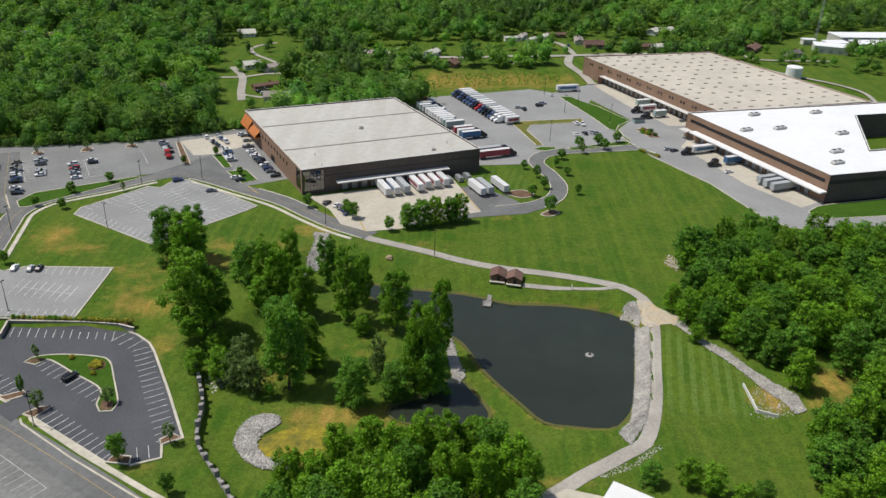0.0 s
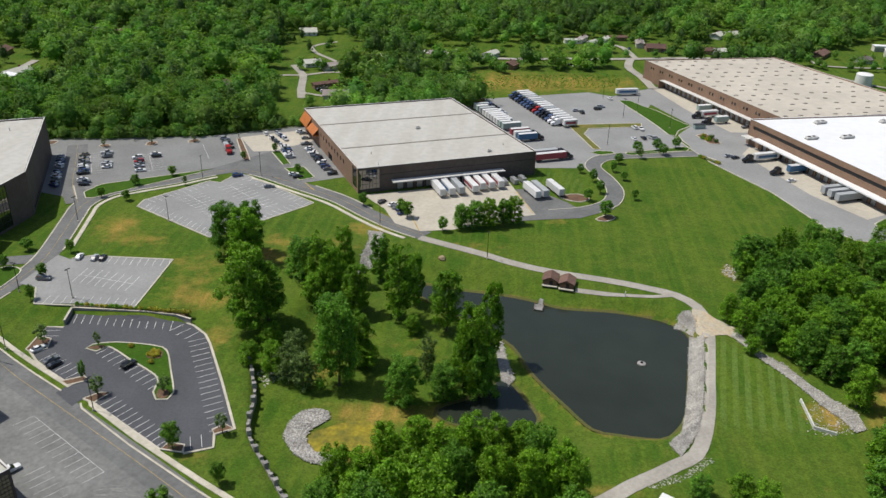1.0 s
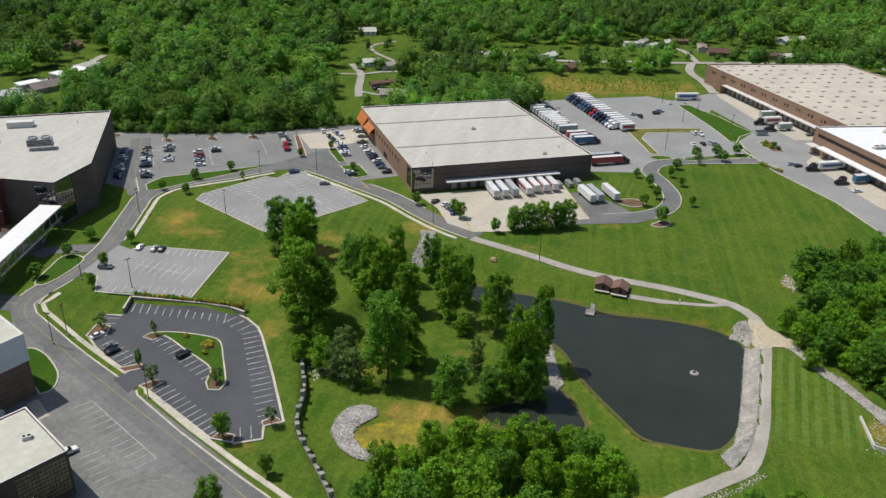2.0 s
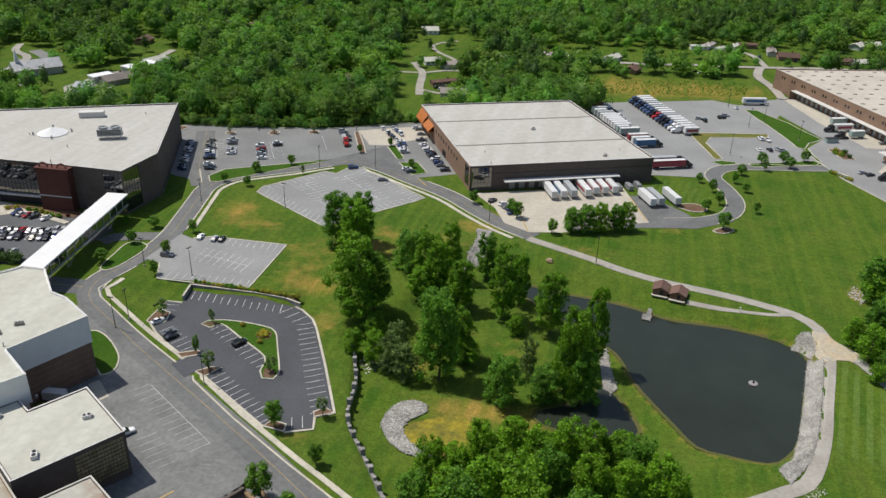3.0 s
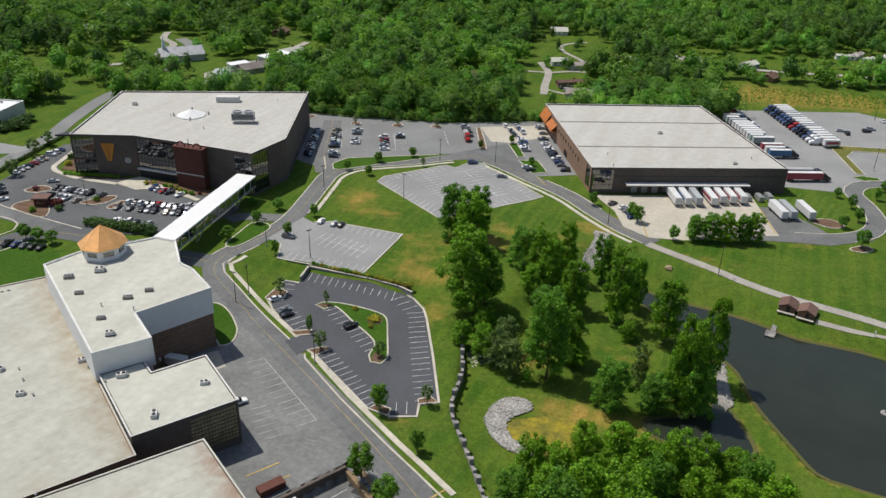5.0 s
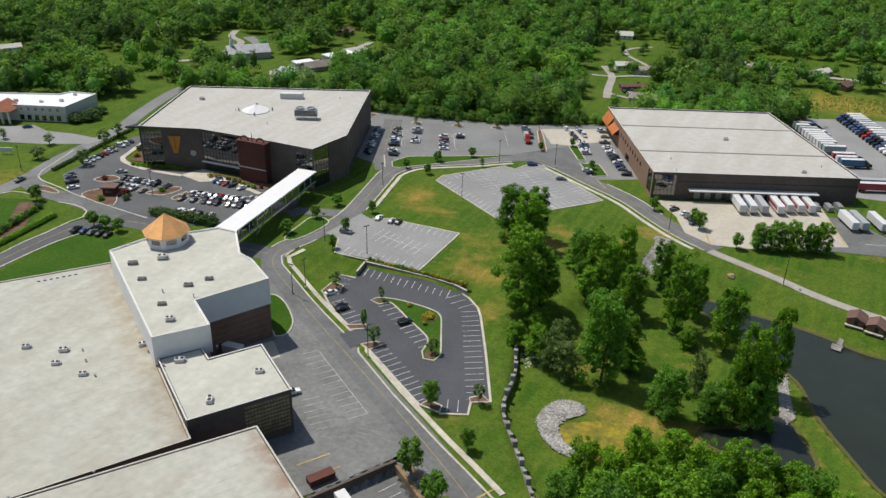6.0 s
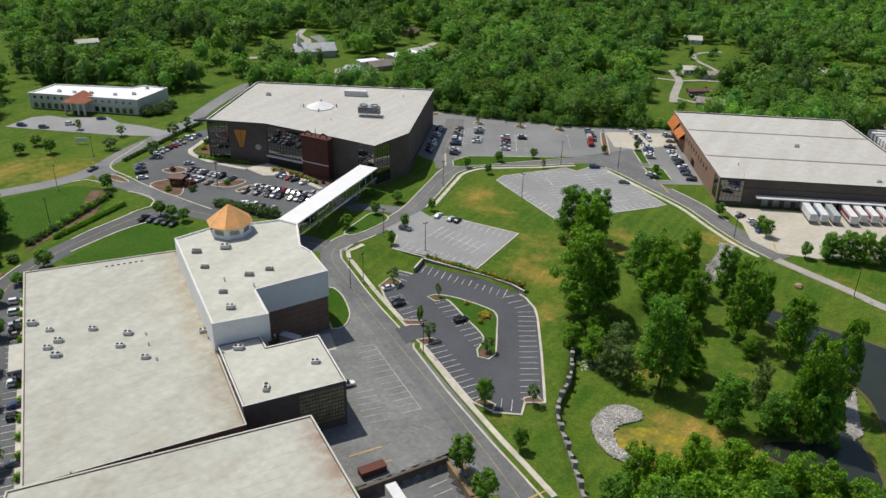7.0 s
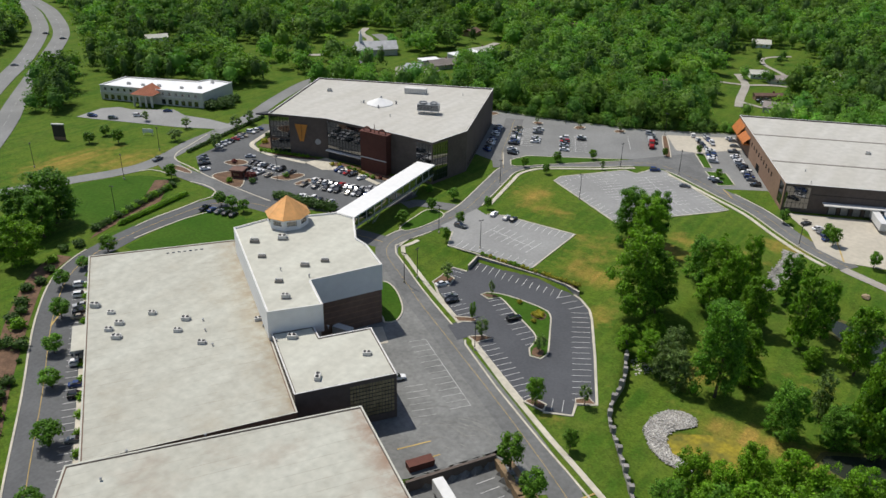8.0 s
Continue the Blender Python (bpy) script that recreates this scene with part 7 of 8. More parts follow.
def trailer(side, label, band=None):
    ob = thing("semi_trailer", 0, 0, 0, 0, label, "trailer")
    bm = bmesh.new()
    box(bm, 8.0, 0, 1.15, 16, 2.6, 2.9)
    bmesh.ops.bevel(bm, geom=bm.edges[:], offset=0.06, segments=1, affect="EDGES")
    part("cargo_box", bm, side, ob)
    bm = bmesh.new()
    box(bm, 8.0, 0, 4.052, 15.7, 2.44, 0.02)
    part("roof_skin", bm, M_TRAILER_GREY if side is M_TRAILER_GREY else M_TRAILER_WHITE, ob, "pale trailer roof")
    if band:
        for y in (-1.31, 1.31):
            bm = bmesh.new()
            box(bm, 8.0, y, 1.9, 12.5, 0.02, 1.3)
            part("side_panel", bm, band, ob, "coloured plain side lettering panel")
    bm = bmesh.new()
    box(bm, 8.0, 0, 0.85, 15, 1.1, 0.297)
    part("chassis", bm, M_DARK, ob)
    bm = bmesh.new()
    for x in (12.2, 12.4):
        for y in (-0.8, 0.8):
            box(bm, x, y, 0.02, 0.12, 0.12, 1.0)
    part("landing_gear", bm, M_METAL, ob)
    put_wheels(ob, [(x, y, 0.5) for x in (1.6, 2.9) for y in (-0.95, 0.95)], TRUCK_WHEEL)
    return ob


def tractor(paint, label):
    ob = thing("truck_tractor", 0, 0, 0, 0, label, "truck")
    bm = bmesh.new()
    loft(bm, [(-0.6, 1.15, 1.1, 1.0, 3.6), (0.9, 1.2, 1.1, 0.9, 3.8), (2.0, 1.2, 1.08, 0.8, 3.3), (2.3, 1.15, 1.05, 0.8, 2.3), (4.0, 1.0, 0.85, 0.7, 1.9), (4.3, 0.9, 0.75, 0.75, 1.6)])
    bmesh.ops.bevel(bm, geom=bm.edges[:], offset=0.05, segments=1, affect="EDGES")
    part("cab", bm, paint, ob)
    bm = bmesh.new()
    box(bm, 2.2, 0, 2.35, 0.14, 1.9, 0.75)
    part("windscreen", bm, M_CARGLASS, ob)
    bm = bmesh.new()
    box(bm, 0.6, 0, 0.55, 7.0, 0.9, 0.35)
    part("chassis", bm, M_DARK, ob)
    for y in (-1.05, 1.05):
        bm = bmesh.new()
        tube(bm, (-0.7, y, 1.2), (-0.7, y, 4.0), 0.1, 0.1)
        part("exhaust_pipe", bm, M_RIM, ob)
    put_wheels(ob, [(3.2, -0.95, 0.5), (3.2, 0.95, 0.5), (-1.3, -0.9, 0.5), (-1.3, 0.9, 0.5), (-2.5, -0.9, 0.5), (-2.5, 0.9, 0.5)], TRUCK_WHEEL)
    return ob


TRAILERS = {"white": trailer(M_TRAILER_WHITE, "parked white box semi-trailer"), "grey": trailer(M_TRAILER_GREY, "parked dull grey box semi-trailer"), "redband": trailer(M_TRAILER_WHITE, "white semi-trailer with red side panels", M_TRAILER_RED),
            "blueband": trailer(M_TRAILER_WHITE, "white semi-trailer with blue side panels", M_TRAILER_BLUE), "green": trailer(M_TRAILER_GREEN, "parked pale green box semi-trailer"), "red": trailer(M_TRAILER_RED, "parked dark red box semi-trailer"), "blue": trailer(M_TRAILER_BLUE, "parked blue box semi-trailer")}
NAVY = glass_material("navy_paint", (0.028, 0.055, 0.14), 0.25)
TRACTORS = {"blue": tractor(NAVY, "dark blue road tractor with its trailer"), "black": tractor(CAR_PAINTS[3], "black road tractor with its trailer"), "white": tractor(CAR_PAINTS[0], "white road tractor with its trailer"), "red": tractor(CAR_PAINTS[4], "red road tractor with its trailer")}
fresh = set()


def park(proto, x, y, ang, group, short=1.0):
    m = pose(x, y, ground_at(x, y) + 0.13, 0, 0, ang) @ Matrix.Diagonal((short, 1, 1, 1))
    if proto.name not in fresh:
        fresh.add(proto.name)
        proto.matrix_basis = m
        proto["group"] = group
        return
    copy_thing(proto, m)["group"] = group


def rig(x, y, ang, box_kind, cab=None, group="parked trailers", short=1.0):
    """A trailer with its tail at x, y, and a tractor before it if one is named."""
    park(TRAILERS[box_kind], x, y, ang, group, short)
    if cab:
        a = radians(ang)
        park(TRACTORS[cab], x + (16 * short - 0.4) * math.cos(a), y + (16 * short - 0.4) * math.sin(a), ang, "road tractors")


for s, k in zip((1.4, 5.6, 10, 16.2, 20.4, 24.6, 28.9), ("white", "blueband", "grey", "redband", "redband", "redband", "redband")):
    x, y = along(WH[0], WH[1], 31.5 + s, 0.9)
    rig(x, y, -65.5, k, group="trailers at the warehouse docks", short=0.86)
for x, y, k in ((10.8, 326.8, "white"), (14.2, 328.4, "grey"), (20.8, 331, "white")):
    rig(x, y, -64, k, group="trailers at the stand", short=0.9)
# column beside the warehouse
a = Vector((15.5, 361))
d = Vector((-0.46, 0.888))
for s, k, cab in ((0.5, "red", "black"), (5, "grey", "black"), (29, "blue", "black"), (33, "blueband", "black"), (37.5, "red", None), (47, "green", None), (50.6, "green", None), (54, "white", None), (57.4, "white", None), (60.8, "white", None), (64.2, "white", None), (67.6, "white", None), (71, "white", "white"), (75, "grey", None), (79, "green", "black"), (83, "grey", "blue"), (92, "red", None), (96, "red", None)):
    p = a + d * s
    if s > 10:
        p = p + Vector((0.914, 0.407)) * 5.5
    rig(p.x, p.y, 24, k, cab, "trailers beside the warehouse", 1.0 if s < 10 else 0.64)
# column across the yard, cabs towards the warehouse
a = Vector((43, 421.5))
for i, (k, cab) in enumerate((("redband", None), ("redband", "white"), ("white", "white"), ("white", "blue"), ("white", "black"), ("redband", "black"), ("grey", "blue"), ("redband", "red"), ("white", "black"), ("blueband", "blue"), ("grey", "blue"), ("white", "blue"), ("grey", "black"), ("white", "blue"), ("blueband", "black"), ("white", "blue"))):
    p = a + Vector((-0.44, 0.9)) * (3.75 * i)
    p = p - Vector((0.914, 0.407)) * 5.5
    rig(p.x, p.y, 204, k, cab, "trailers across the yard", 0.56)
rig(78.5, 487, 196, "blueband", None)
rig(133.5, 385.5, 203, "blueband", "black", "trailers at the hall docks")
rig(142.5, 370.5, 203, "blue", "black", "trailers at the hall docks")
for x, y in ((153.5, 347.5), (155, 343.5), (156.8, 339.5)):
    rig(x, y, 203, "grey", None, "trailers at the hall docks")
rig(116.8, 461.4, 203, "green", None, "trailers at the centre docks", 0.85)
rig(118, 451, 203, "redband", "black", "trailers at the centre docks", 0.75)
rig(121.5, 440.8, 203, "green", "black", "trailers at the centre docks", 0.75)
small = copy_thing(TRAILERS["grey"], pose(-131.8, 356.5, 0.1, 0, 0, -62) @ Matrix.Diagonal((0.44, 0.85, 0.7, 1)))
small["label"] = "short grey box trailer behind a red tractor"
park(TRACTORS["red"], -128.2, 349.8, -62, "road tractors")
rig(-79.5, 112.5, -31, "white", None, "trailer in the sunken court")
# box van in the gap between hall and annex
m = pose(-138.4, 144.2, -1.65, 0, 0, 8) @ Matrix.Diagonal((0.42, 0.95, 0.82, 1))
van = copy_thing(TRAILERS["white"], m)
van["label"], van["category"] = "white box truck body in the gap between buildings", "truck"
m = pose(-129, 145.9, -1.65, 0, 0, 48) @ Matrix.Diagonal((0.5, 0.9, 0.62, 1))
copy_thing(TRACTORS["white"], m)["label"] = "small white truck cab in the gap between buildings"

# ---- roof plant ----
def roof_unit(label):
    ob = thing("roof_unit", 0, 0, 0, 0, label, "air conditioner")
    bm = bmesh.new()
    box(bm, 0, 0, 0, 2.5, 1.5, 0.35)
    part("base", bm, M_SEAM, ob)
    bm = bmesh.new()
    box(bm, 0, 0, 0.353, 2.3, 1.4, 1.2)
    bmesh.ops.bevel(bm, geom=bm.edges[:], offset=0.05, segments=1, affect="EDGES")
    part("casing", bm, M_EDGE, ob)
    for x in (-0.6, 0.6):
        bm = bmesh.new()
        tube(bm, (x, 0, 1.553), (x, 0, 1.72), 0.45, 0.42, 14)
        part("fan_guard", bm, M_DARK, ob, "round dark fan guard")
    bm = bmesh.new()
    box(bm, 1.4, 0, 0.353, 0.45, 1.0, 0.8, 0, 0.7)
    part("hood", bm, M_METAL, ob)
    return ob


def fan_bank(label):
    """Three small fans in a row on a frame."""
    ob = thing("roof_vent", 0, 0, 0, 0, label, "roof vent")
    bm = bmesh.new()
    box(bm, 0, 0, 0, 2.6, 1.4, 0.9)
    part("frame", bm, M_SEAM, ob)
    for x in (-0.85, 0, 0.85):
        bm = bmesh.new()
        lathe(bm, x, 0, ((0.3, 0.903), (0.3, 1.3), (0.38, 1.35), (0.38, 1.5), (0.1, 1.62)), 10)
        part("fan_cowl", bm, M_EDGE, ob, "pale fan cowl")
    return ob


UNIT, BANK = roof_unit("pale sheet metal air conditioner on the roof"), fan_bank("small roof vent with three pale fan cowls")
placed = set()


def spread(proto, rows, z, group):
    for x, y, ang, k in rows:
        m = pose(x, y, z, 0, 0, ang) @ Matrix.Diagonal((k * 0.84, k * (0.6 if k > 2 else 0.84), min(k, 1.1) * 0.8, 1))
        if proto.name not in placed:
            placed.add(proto.name)
            proto.matrix_basis = pose(x, y, z, 0, 0, ang)
            proto["group"] = group
        else:
            copy_thing(proto, m)["group"] = group


spread(UNIT, [(-188.5, 103, 35, 1), (-182, 103.5, 35, 0.9), (-175.5, 101.5, 35, 1.1), (-175, 98, 35, 1), (-170.3, 97, 35, 1.2), (-173, 110, 35, 1), (-163.5, 113.5, 35, 1.1), (-160.5, 108.5, 35, 1), (-151, 108.5, 35, 1), (-148, 125, 55, 1)], 8.55, "units on the long roof")
spread(UNIT, [(-166, 152.5, 35, 1.3), (-140, 128, 35, 1)], 17.15, "units on the hall roof")
spread(UNIT, [(-132, 121.8, 35, 1.2), (-112, 127.5, 35, 1), (-114.8, 113, 125, 1.2)], 10.75, "units on the annex roof")
spread(BANK, [(-171, 146, 35, 1), (-162, 140.5, 35, 1), (-148.5, 144, 35, 1.1), (-146, 149.5, 35, 1), (-147.5, 133, 35, 1)], 17.15, "fan banks on the hall roof")
spread(UNIT, [(145.9, 382.3, 22, 2.8), (158.3, 408.6, 22, 2.8), (164.1, 387.1, 22, 3), (193.5, 416.9, 22, 3), (193, 382.7, 22, 3), (178.9, 355.3, 22, 3), (173, 340.1, 22, 2.8)], 12.55, "units on the white roof")
spread(UNIT, [(-380, 250, 20, 0.9), (-372, 253, 20, 0.8), (-364, 257, 20, 0.9), (-352, 262, 20, 0.8), (-345, 268, 20, 0.9), (-348, 279, 20, 0.8)], 7.55, "units on the clinic roof")
spread(UNIT, [(-264.5, 280.5, 20, 1), (-41, 368, 25, 0.9), (-6, 342, 25, 0.8)], 10.95, "small roof units")
for ob in list(scene.objects):
    if ob.name.startswith("roof_unit") and abs(ob.location.x + 264.5) < 0.1:
        ob.location.z = 17.55
# small vents
for x, y, z in ((-159.5, 116, 8.55), (-155, 113, 8.55), (-148, 109.5, 8.55), (-144.5, 123.5, 8.55), (-152, 138, 17.15), (-143, 140, 17.15), (-216.5, 267, 17.55), (-210.5, 314.5, 17.55), (-240, 275, 17.55), (-128, 131, 10.75), (-134, 118.5, 10.75), (-57, 330, 10.95), (0, 352, 10.95), (-52, 318, 10.95), (-129, 71, 10.05), (-126, 63, 10.05), (-120, 84, 10.05)):
    v = thing("roof_pipe", x, y, z, 0, "short grey vent pipe on the roof", "vent", "roof vent pipes")
    bm = bmesh.new()
    tube(bm, (0, 0, 0), (0, 0, 0.8), 0.14, 0.14)
    part("pipe", bm, M_METAL, v)
    bm = bmesh.new()
    lathe(bm, 0, 0, ((0.3, 0.803), (0.3, 0.95), (0.05, 1.1)), 10)
    part("cap", bm, M_METAL, v)
# row of small skylights on the long roof
for i in range(7):
    t = i / 6
    sk = thing("skylight", -199.5 + 6 * t, 135.5 + 8.2 * t, 8.55, 37, "small dark rooflight with a pale curb", "skylight", "row of rooflights")
    bm = bmesh.new()
    box(bm, 0, 0, 0, 1.1, 0.8, 0.3)
    part("curb", bm, M_EDGE, sk)
    bm = bmesh.new()
    box(bm, 0, 0, 0.303, 0.9, 0.6, 0.12, 0, 0.8)
    part("dome", bm, M_CARGLASS, sk)
# office roof: tent-shaped rooflight, cooling tower, plant box
cone = thing("roof_tent", -232.5, 279.5, 17.55, 0, "white tent-shaped rooflight on the office roof", "skylight")
bm = bmesh.new()
lathe(bm, 0, 0, ((6.2, 0), (6.2, 0.35), (0.5, 2.7), (0.2, 3.0)), 12)
part("cone", bm, M_WHITE, cone)
for i in range(4):
    t = 1.57 * i + 0.6
    bm = bmesh.new()
    box(bm, 7.4 * math.cos(t), 7.4 * math.sin(t), 0, 0.5, 0.5, 1.5)
    part("floodlight", bm, M_METAL, cone)
tower = thing("cooling_tower", -206.5, 281.5, 17.55, 25, "grey steel cooling tower on legs", "cooling tower")
for x in (-4.2, -1.4, 1.4, 4.2):
    for y in (-1.6, 1.6):
        bm = bmesh.new()
        box(bm, x, y, 0, 0.22, 0.22, 1.5)
        part("leg", bm, M_EDGE, tower)
bm = bmesh.new()
box(bm, 0, 0, 1.503, 10, 4.2, 0.3)
part("deck", bm, M_EDGE, tower)
bm = bmesh.new()
box(bm, 0, 0, 1.806, 9.4, 3.8, 2.6)
part("casing", bm, M_METAL, tower)
for k in range(4):
    bm = bmesh.new()
    box(bm, 0, -1.93, 2.1 + 0.55 * k, 9.2, 0.1, 0.25)
    part("louvre", bm, M_DARK, tower)
for x in (-2.4, 2.4):
    bm = bmesh.new()
    lathe(bm, x, 0, ((1.75, 4.409), (1.75, 5.1), (1.55, 5.1), (1.5, 4.7)), 18)
    part("fan_cylinder", bm, M_METAL, tower)
plant = thing("plant_box", -230.5, 304, 17.55, 25, "pale metal plant box on the office roof", "plant box")
bm = bmesh.new()
box(bm, 0, 0, 0, 10.5, 3.4, 2.6)
bmesh.ops.bevel(bm, geom=bm.edges[:], offset=0.08, segments=1, affect="EDGES")
part("casing", bm, M_EDGE, plant)
for k in range(9):
    bm = bmesh.new()
    box(bm, -4.4 + 1.1 * k, -1.73, 0.2, 0.08, 0.06, 2.2)
    part("rib", bm, M_METAL, plant)

# ---- lamps and signs ----
def lamp(label):
    ob = thing("street_lamp", 0, 0, 0, 0, label, "street lamp")
    bm = bmesh.new()
    tube(bm, (0, 0, 0), (0, 0, 0.8), 0.3, 0.28, 10)
    part("base", bm, M_KERB, ob, "round concrete base")
    bm = bmesh.new()
    tube(bm, (0, 0, 0.8), (0, 0, 10.6), 0.13, 0.08, 8)
    part("pole", bm, M_DARK, ob)
    for s in (-1, 1):
        bm = bmesh.new()
        box(bm, s * 0.55, 0, 10.45, 0.7, 0.4, 0.2)
        part("lamp_head", bm, M_DARK, ob)
    return ob


LAMP = lamp("dark steel lamp post with twin heads")
first = True
for x, y in ((-126, 272.5), (-128.5, 316.5), (-105, 324), (-45.5, 282), (-3, 259.5), (-159, 266.5), (57, 474.5), (-282.5, 177), (-256.5, 155), (-300, 207.5), (-323, 162.5), (-133.5, 212.5), (-139, 184), (-102, 161.5), (-130, 371), (74, 452), (65, 440), (88, 425), (52, 392), (-176, 356), (-140, 178.5), (-233, 214), (-152, 214)):
    if first:
        LAMP.matrix_basis = pose(x, y, ground_at(x, y))
        LAMP["group"] = "lamp posts"
        first = False
    else:
        copy_thing(LAMP, pose(x, y, ground_at(x, y), 0, 0, rc.uniform(0, 180)))
sign = thing("pylon_sign", -347, 189, 0, 30, "tall dark pylon sign on a pale base", "sign")
bm = bmesh.new()
box(bm, 0, 0, 0, 5, 1.2, 1.6)
part("base", bm, M_BRICK_TAN, sign)
bm = bmesh.new()
box(bm, 0, 0, 1.603, 5.4, 0.8, 5.6)
part("panel", bm, M_BAND, sign)
bm = bmesh.new()
box(bm, 0, 0, 7.206, 5.8, 1.0, 0.5)
part("cap", bm, M_EDGE, sign)
board = thing("sign_board", -321.5, 217.5, 0, 30, "low white board on two posts", "sign")
for x in (-2, 2):
    bm = bmesh.new()
    box(bm, x, 0, 0, 0.2, 0.2, 1.4)
    part("post", bm, M_EDGE, board)
bm = bmesh.new()
box(bm, 0, 0, 1.403, 5.2, 0.25, 1.8)
part("board", bm, M_WHITE, board)
tank = thing("water_tank", 229.4, 539, 0, 0, "white cylindrical steel water tank", "tank")
bm = bmesh.new()
lathe(bm, 0, 0, ((5.2, 0), (5.2, 7.6), (4.9, 7.9), (0.3, 8.6)), 28)
part("shell", bm, M_WHITE, tank, smooth=False)
bm = bmesh.new()
for k in range(14):
    box(bm, 5.3, 0, 0.4 + 0.5 * k, 0.06, 0.5, 0.05)
part("ladder", bm, M_METAL, tank)
kiosk = thing("gatehouse", -248.5, 207.5, 0.15, 25, "small brick gatehouse with a flat roof", "gatehouse")
for i, (p, q) in enumerate((((-2.4, -2), (2.4, -2)), ((2.4, -2), (2.4, 2)), ((2.4, 2), (-2.4, 2)), ((-2.4, 2), (-2.4, -2)))):
    facade(kiosk, p, q, 0, 3.2, M_BRICK_RED, [(0.8, 3.2, 1.0, 2.3, "window")], 0.25)
bm = bmesh.new()
box(bm, 0, 0, 3.203, 6, 5.2, 0.5)
part("roof", bm, M_SHINGLE, kiosk)

# ---- pond side ----
def shed(x, y, rz, label):
    ob = thing("shed", x, y, ground_at(x, y), rz, label, "shed")
    bm = bmesh.new()
    box(bm, 0, 0, -0.3, 4.8, 5.0, 2.0)
    part("wall", bm, M_TIMBER, ob)
    bm = bmesh.new()
    lo = [bm.verts.new(p) for p in ((-2.8, -3.0, 1.65), (0, -3.0, 3.0), (2.8, -3.0, 1.65), (2.8, -3.0, 1.43), (0, -3.0, 2.78), (-2.8, -3.0, 1.43))]
    hi = [bm.verts.new((v.co.x, 3.0, v.co.z)) for v in lo]
    bm.faces.new(lo)
    bm.faces.new(hi[::-1])
    for k in range(6):
        bm.faces.new((lo[k], hi[k], hi[(k + 1) % 6], lo[(k + 1) % 6]))
    part("roof", bm, M_SHINGLE, ob, "brown shingle gable roof")
    bm = bmesh.new()
    lo = [bm.verts.new((px, py, pz)) for py in (-2.5, 2.5) for px, pz in ((-2.4, 1.7), (2.4, 1.7), (0, 2.82))]
    bm.faces.new(lo[:3])
    bm.faces.new(lo[3:][::-1])
    part("gable", bm, M_TIMBER, ob)
    bm = bmesh.new()
    box(bm, 0.4, -2.53, -0.1, 1.1, 0.08, 1.7)
    part("door", bm, M_DARK, ob)
    bm = bmesh.new()
    box(bm, 0, -3.2, -0.3, 5.2, 1.1, 0.3)
    part("step", bm, M_KERB, ob, "pale concrete step")
    return ob


shed(19.4, 246.2, -8, "brown timber shed with a shingle gable roof")
shed(25.0, 244.6, -10, "brown timber shed with a paler gable roof")
jetty = thing("jetty", 15.4, 233.2, -3.2, -8, "small weathered timber jetty on the pond", "jetty")
for k in range(8):
    bm = bmesh.new()
    box(bm, 0, -1.6 + 0.45 * k, 0.35, 3.0, 0.4, 0.08)
    part("plank", bm, M_BLOCK, jetty)
for k in range(9):
    bm = bmesh.new()
    box(bm, 0.3, 2.2 + 0.45 * k, 0.35, 1.4, 0.4, 0.08)
    part("plank", bm, M_BLOCK, jetty)
for x in (-1.45, 1.45):
    for y in (-1.6, 1.6):
        bm = bmesh.new()
        tube(bm, (x, y, -1.2), (x, y, 1.3), 0.1, 0.1)
        part("post", bm, M_TIMBER, jetty)
    bm = bmesh.new()
    box(bm, x, 0, 1.1, 0.08, 3.3, 0.1)
    part("rail", bm, M_TIMBER, jetty)
fount = thing("pond_aerator", 45.5, 205, -3.2, 0, "small dark floating pond aerator", "aerator")
bm = bmesh.new()
lathe(bm, 0, 0, ((0.9, -0.1), (1.3, 0.05), (1.3, 0.3), (0.8, 0.45), (0.4, 0.5)), 16)
part("float", bm, M_BLOCK, fount)
bm = bmesh.new()
lathe(bm, 0, 0, ((0.4, 0.503), (0.3, 0.9), (0.1, 1.0)), 10)
part("nozzle", bm, M_DARK, fount)
rock = thing("boulder", -19, 257, ground_at(-19, 257), 0, "large tan boulder on the grass", "boulder")
rr = np.random.default_rng(9)
bm = bmesh.new()
r = bmesh.ops.create_icosphere(bm, subdivisions=2, radius=1.7)
for v in bm.verts:
    v.co *= 0.85 + 0.3 * noise.noise(v.co * 0.9)
    v.co.z = max(-0.3, v.co.z * 0.6 + 0.3)
part("stone", bm, M_BOULDER, rock)
post = thing("marker_post", 44, 239.5, ground_at(44, 239.5), 0, "small white marker post by the path", "post")
bm = bmesh.new()
tube(bm, (0, 0, 0), (0, 0, 1.6), 0.15, 0.15)
part("post", bm, M_WHITE, post)
bm = bmesh.new()
lathe(bm, 0, 0, ((0.22, 1.603), (0.22, 1.75), (0.05, 1.95)), 8)
part("cap", bm, M_WHITE, post)


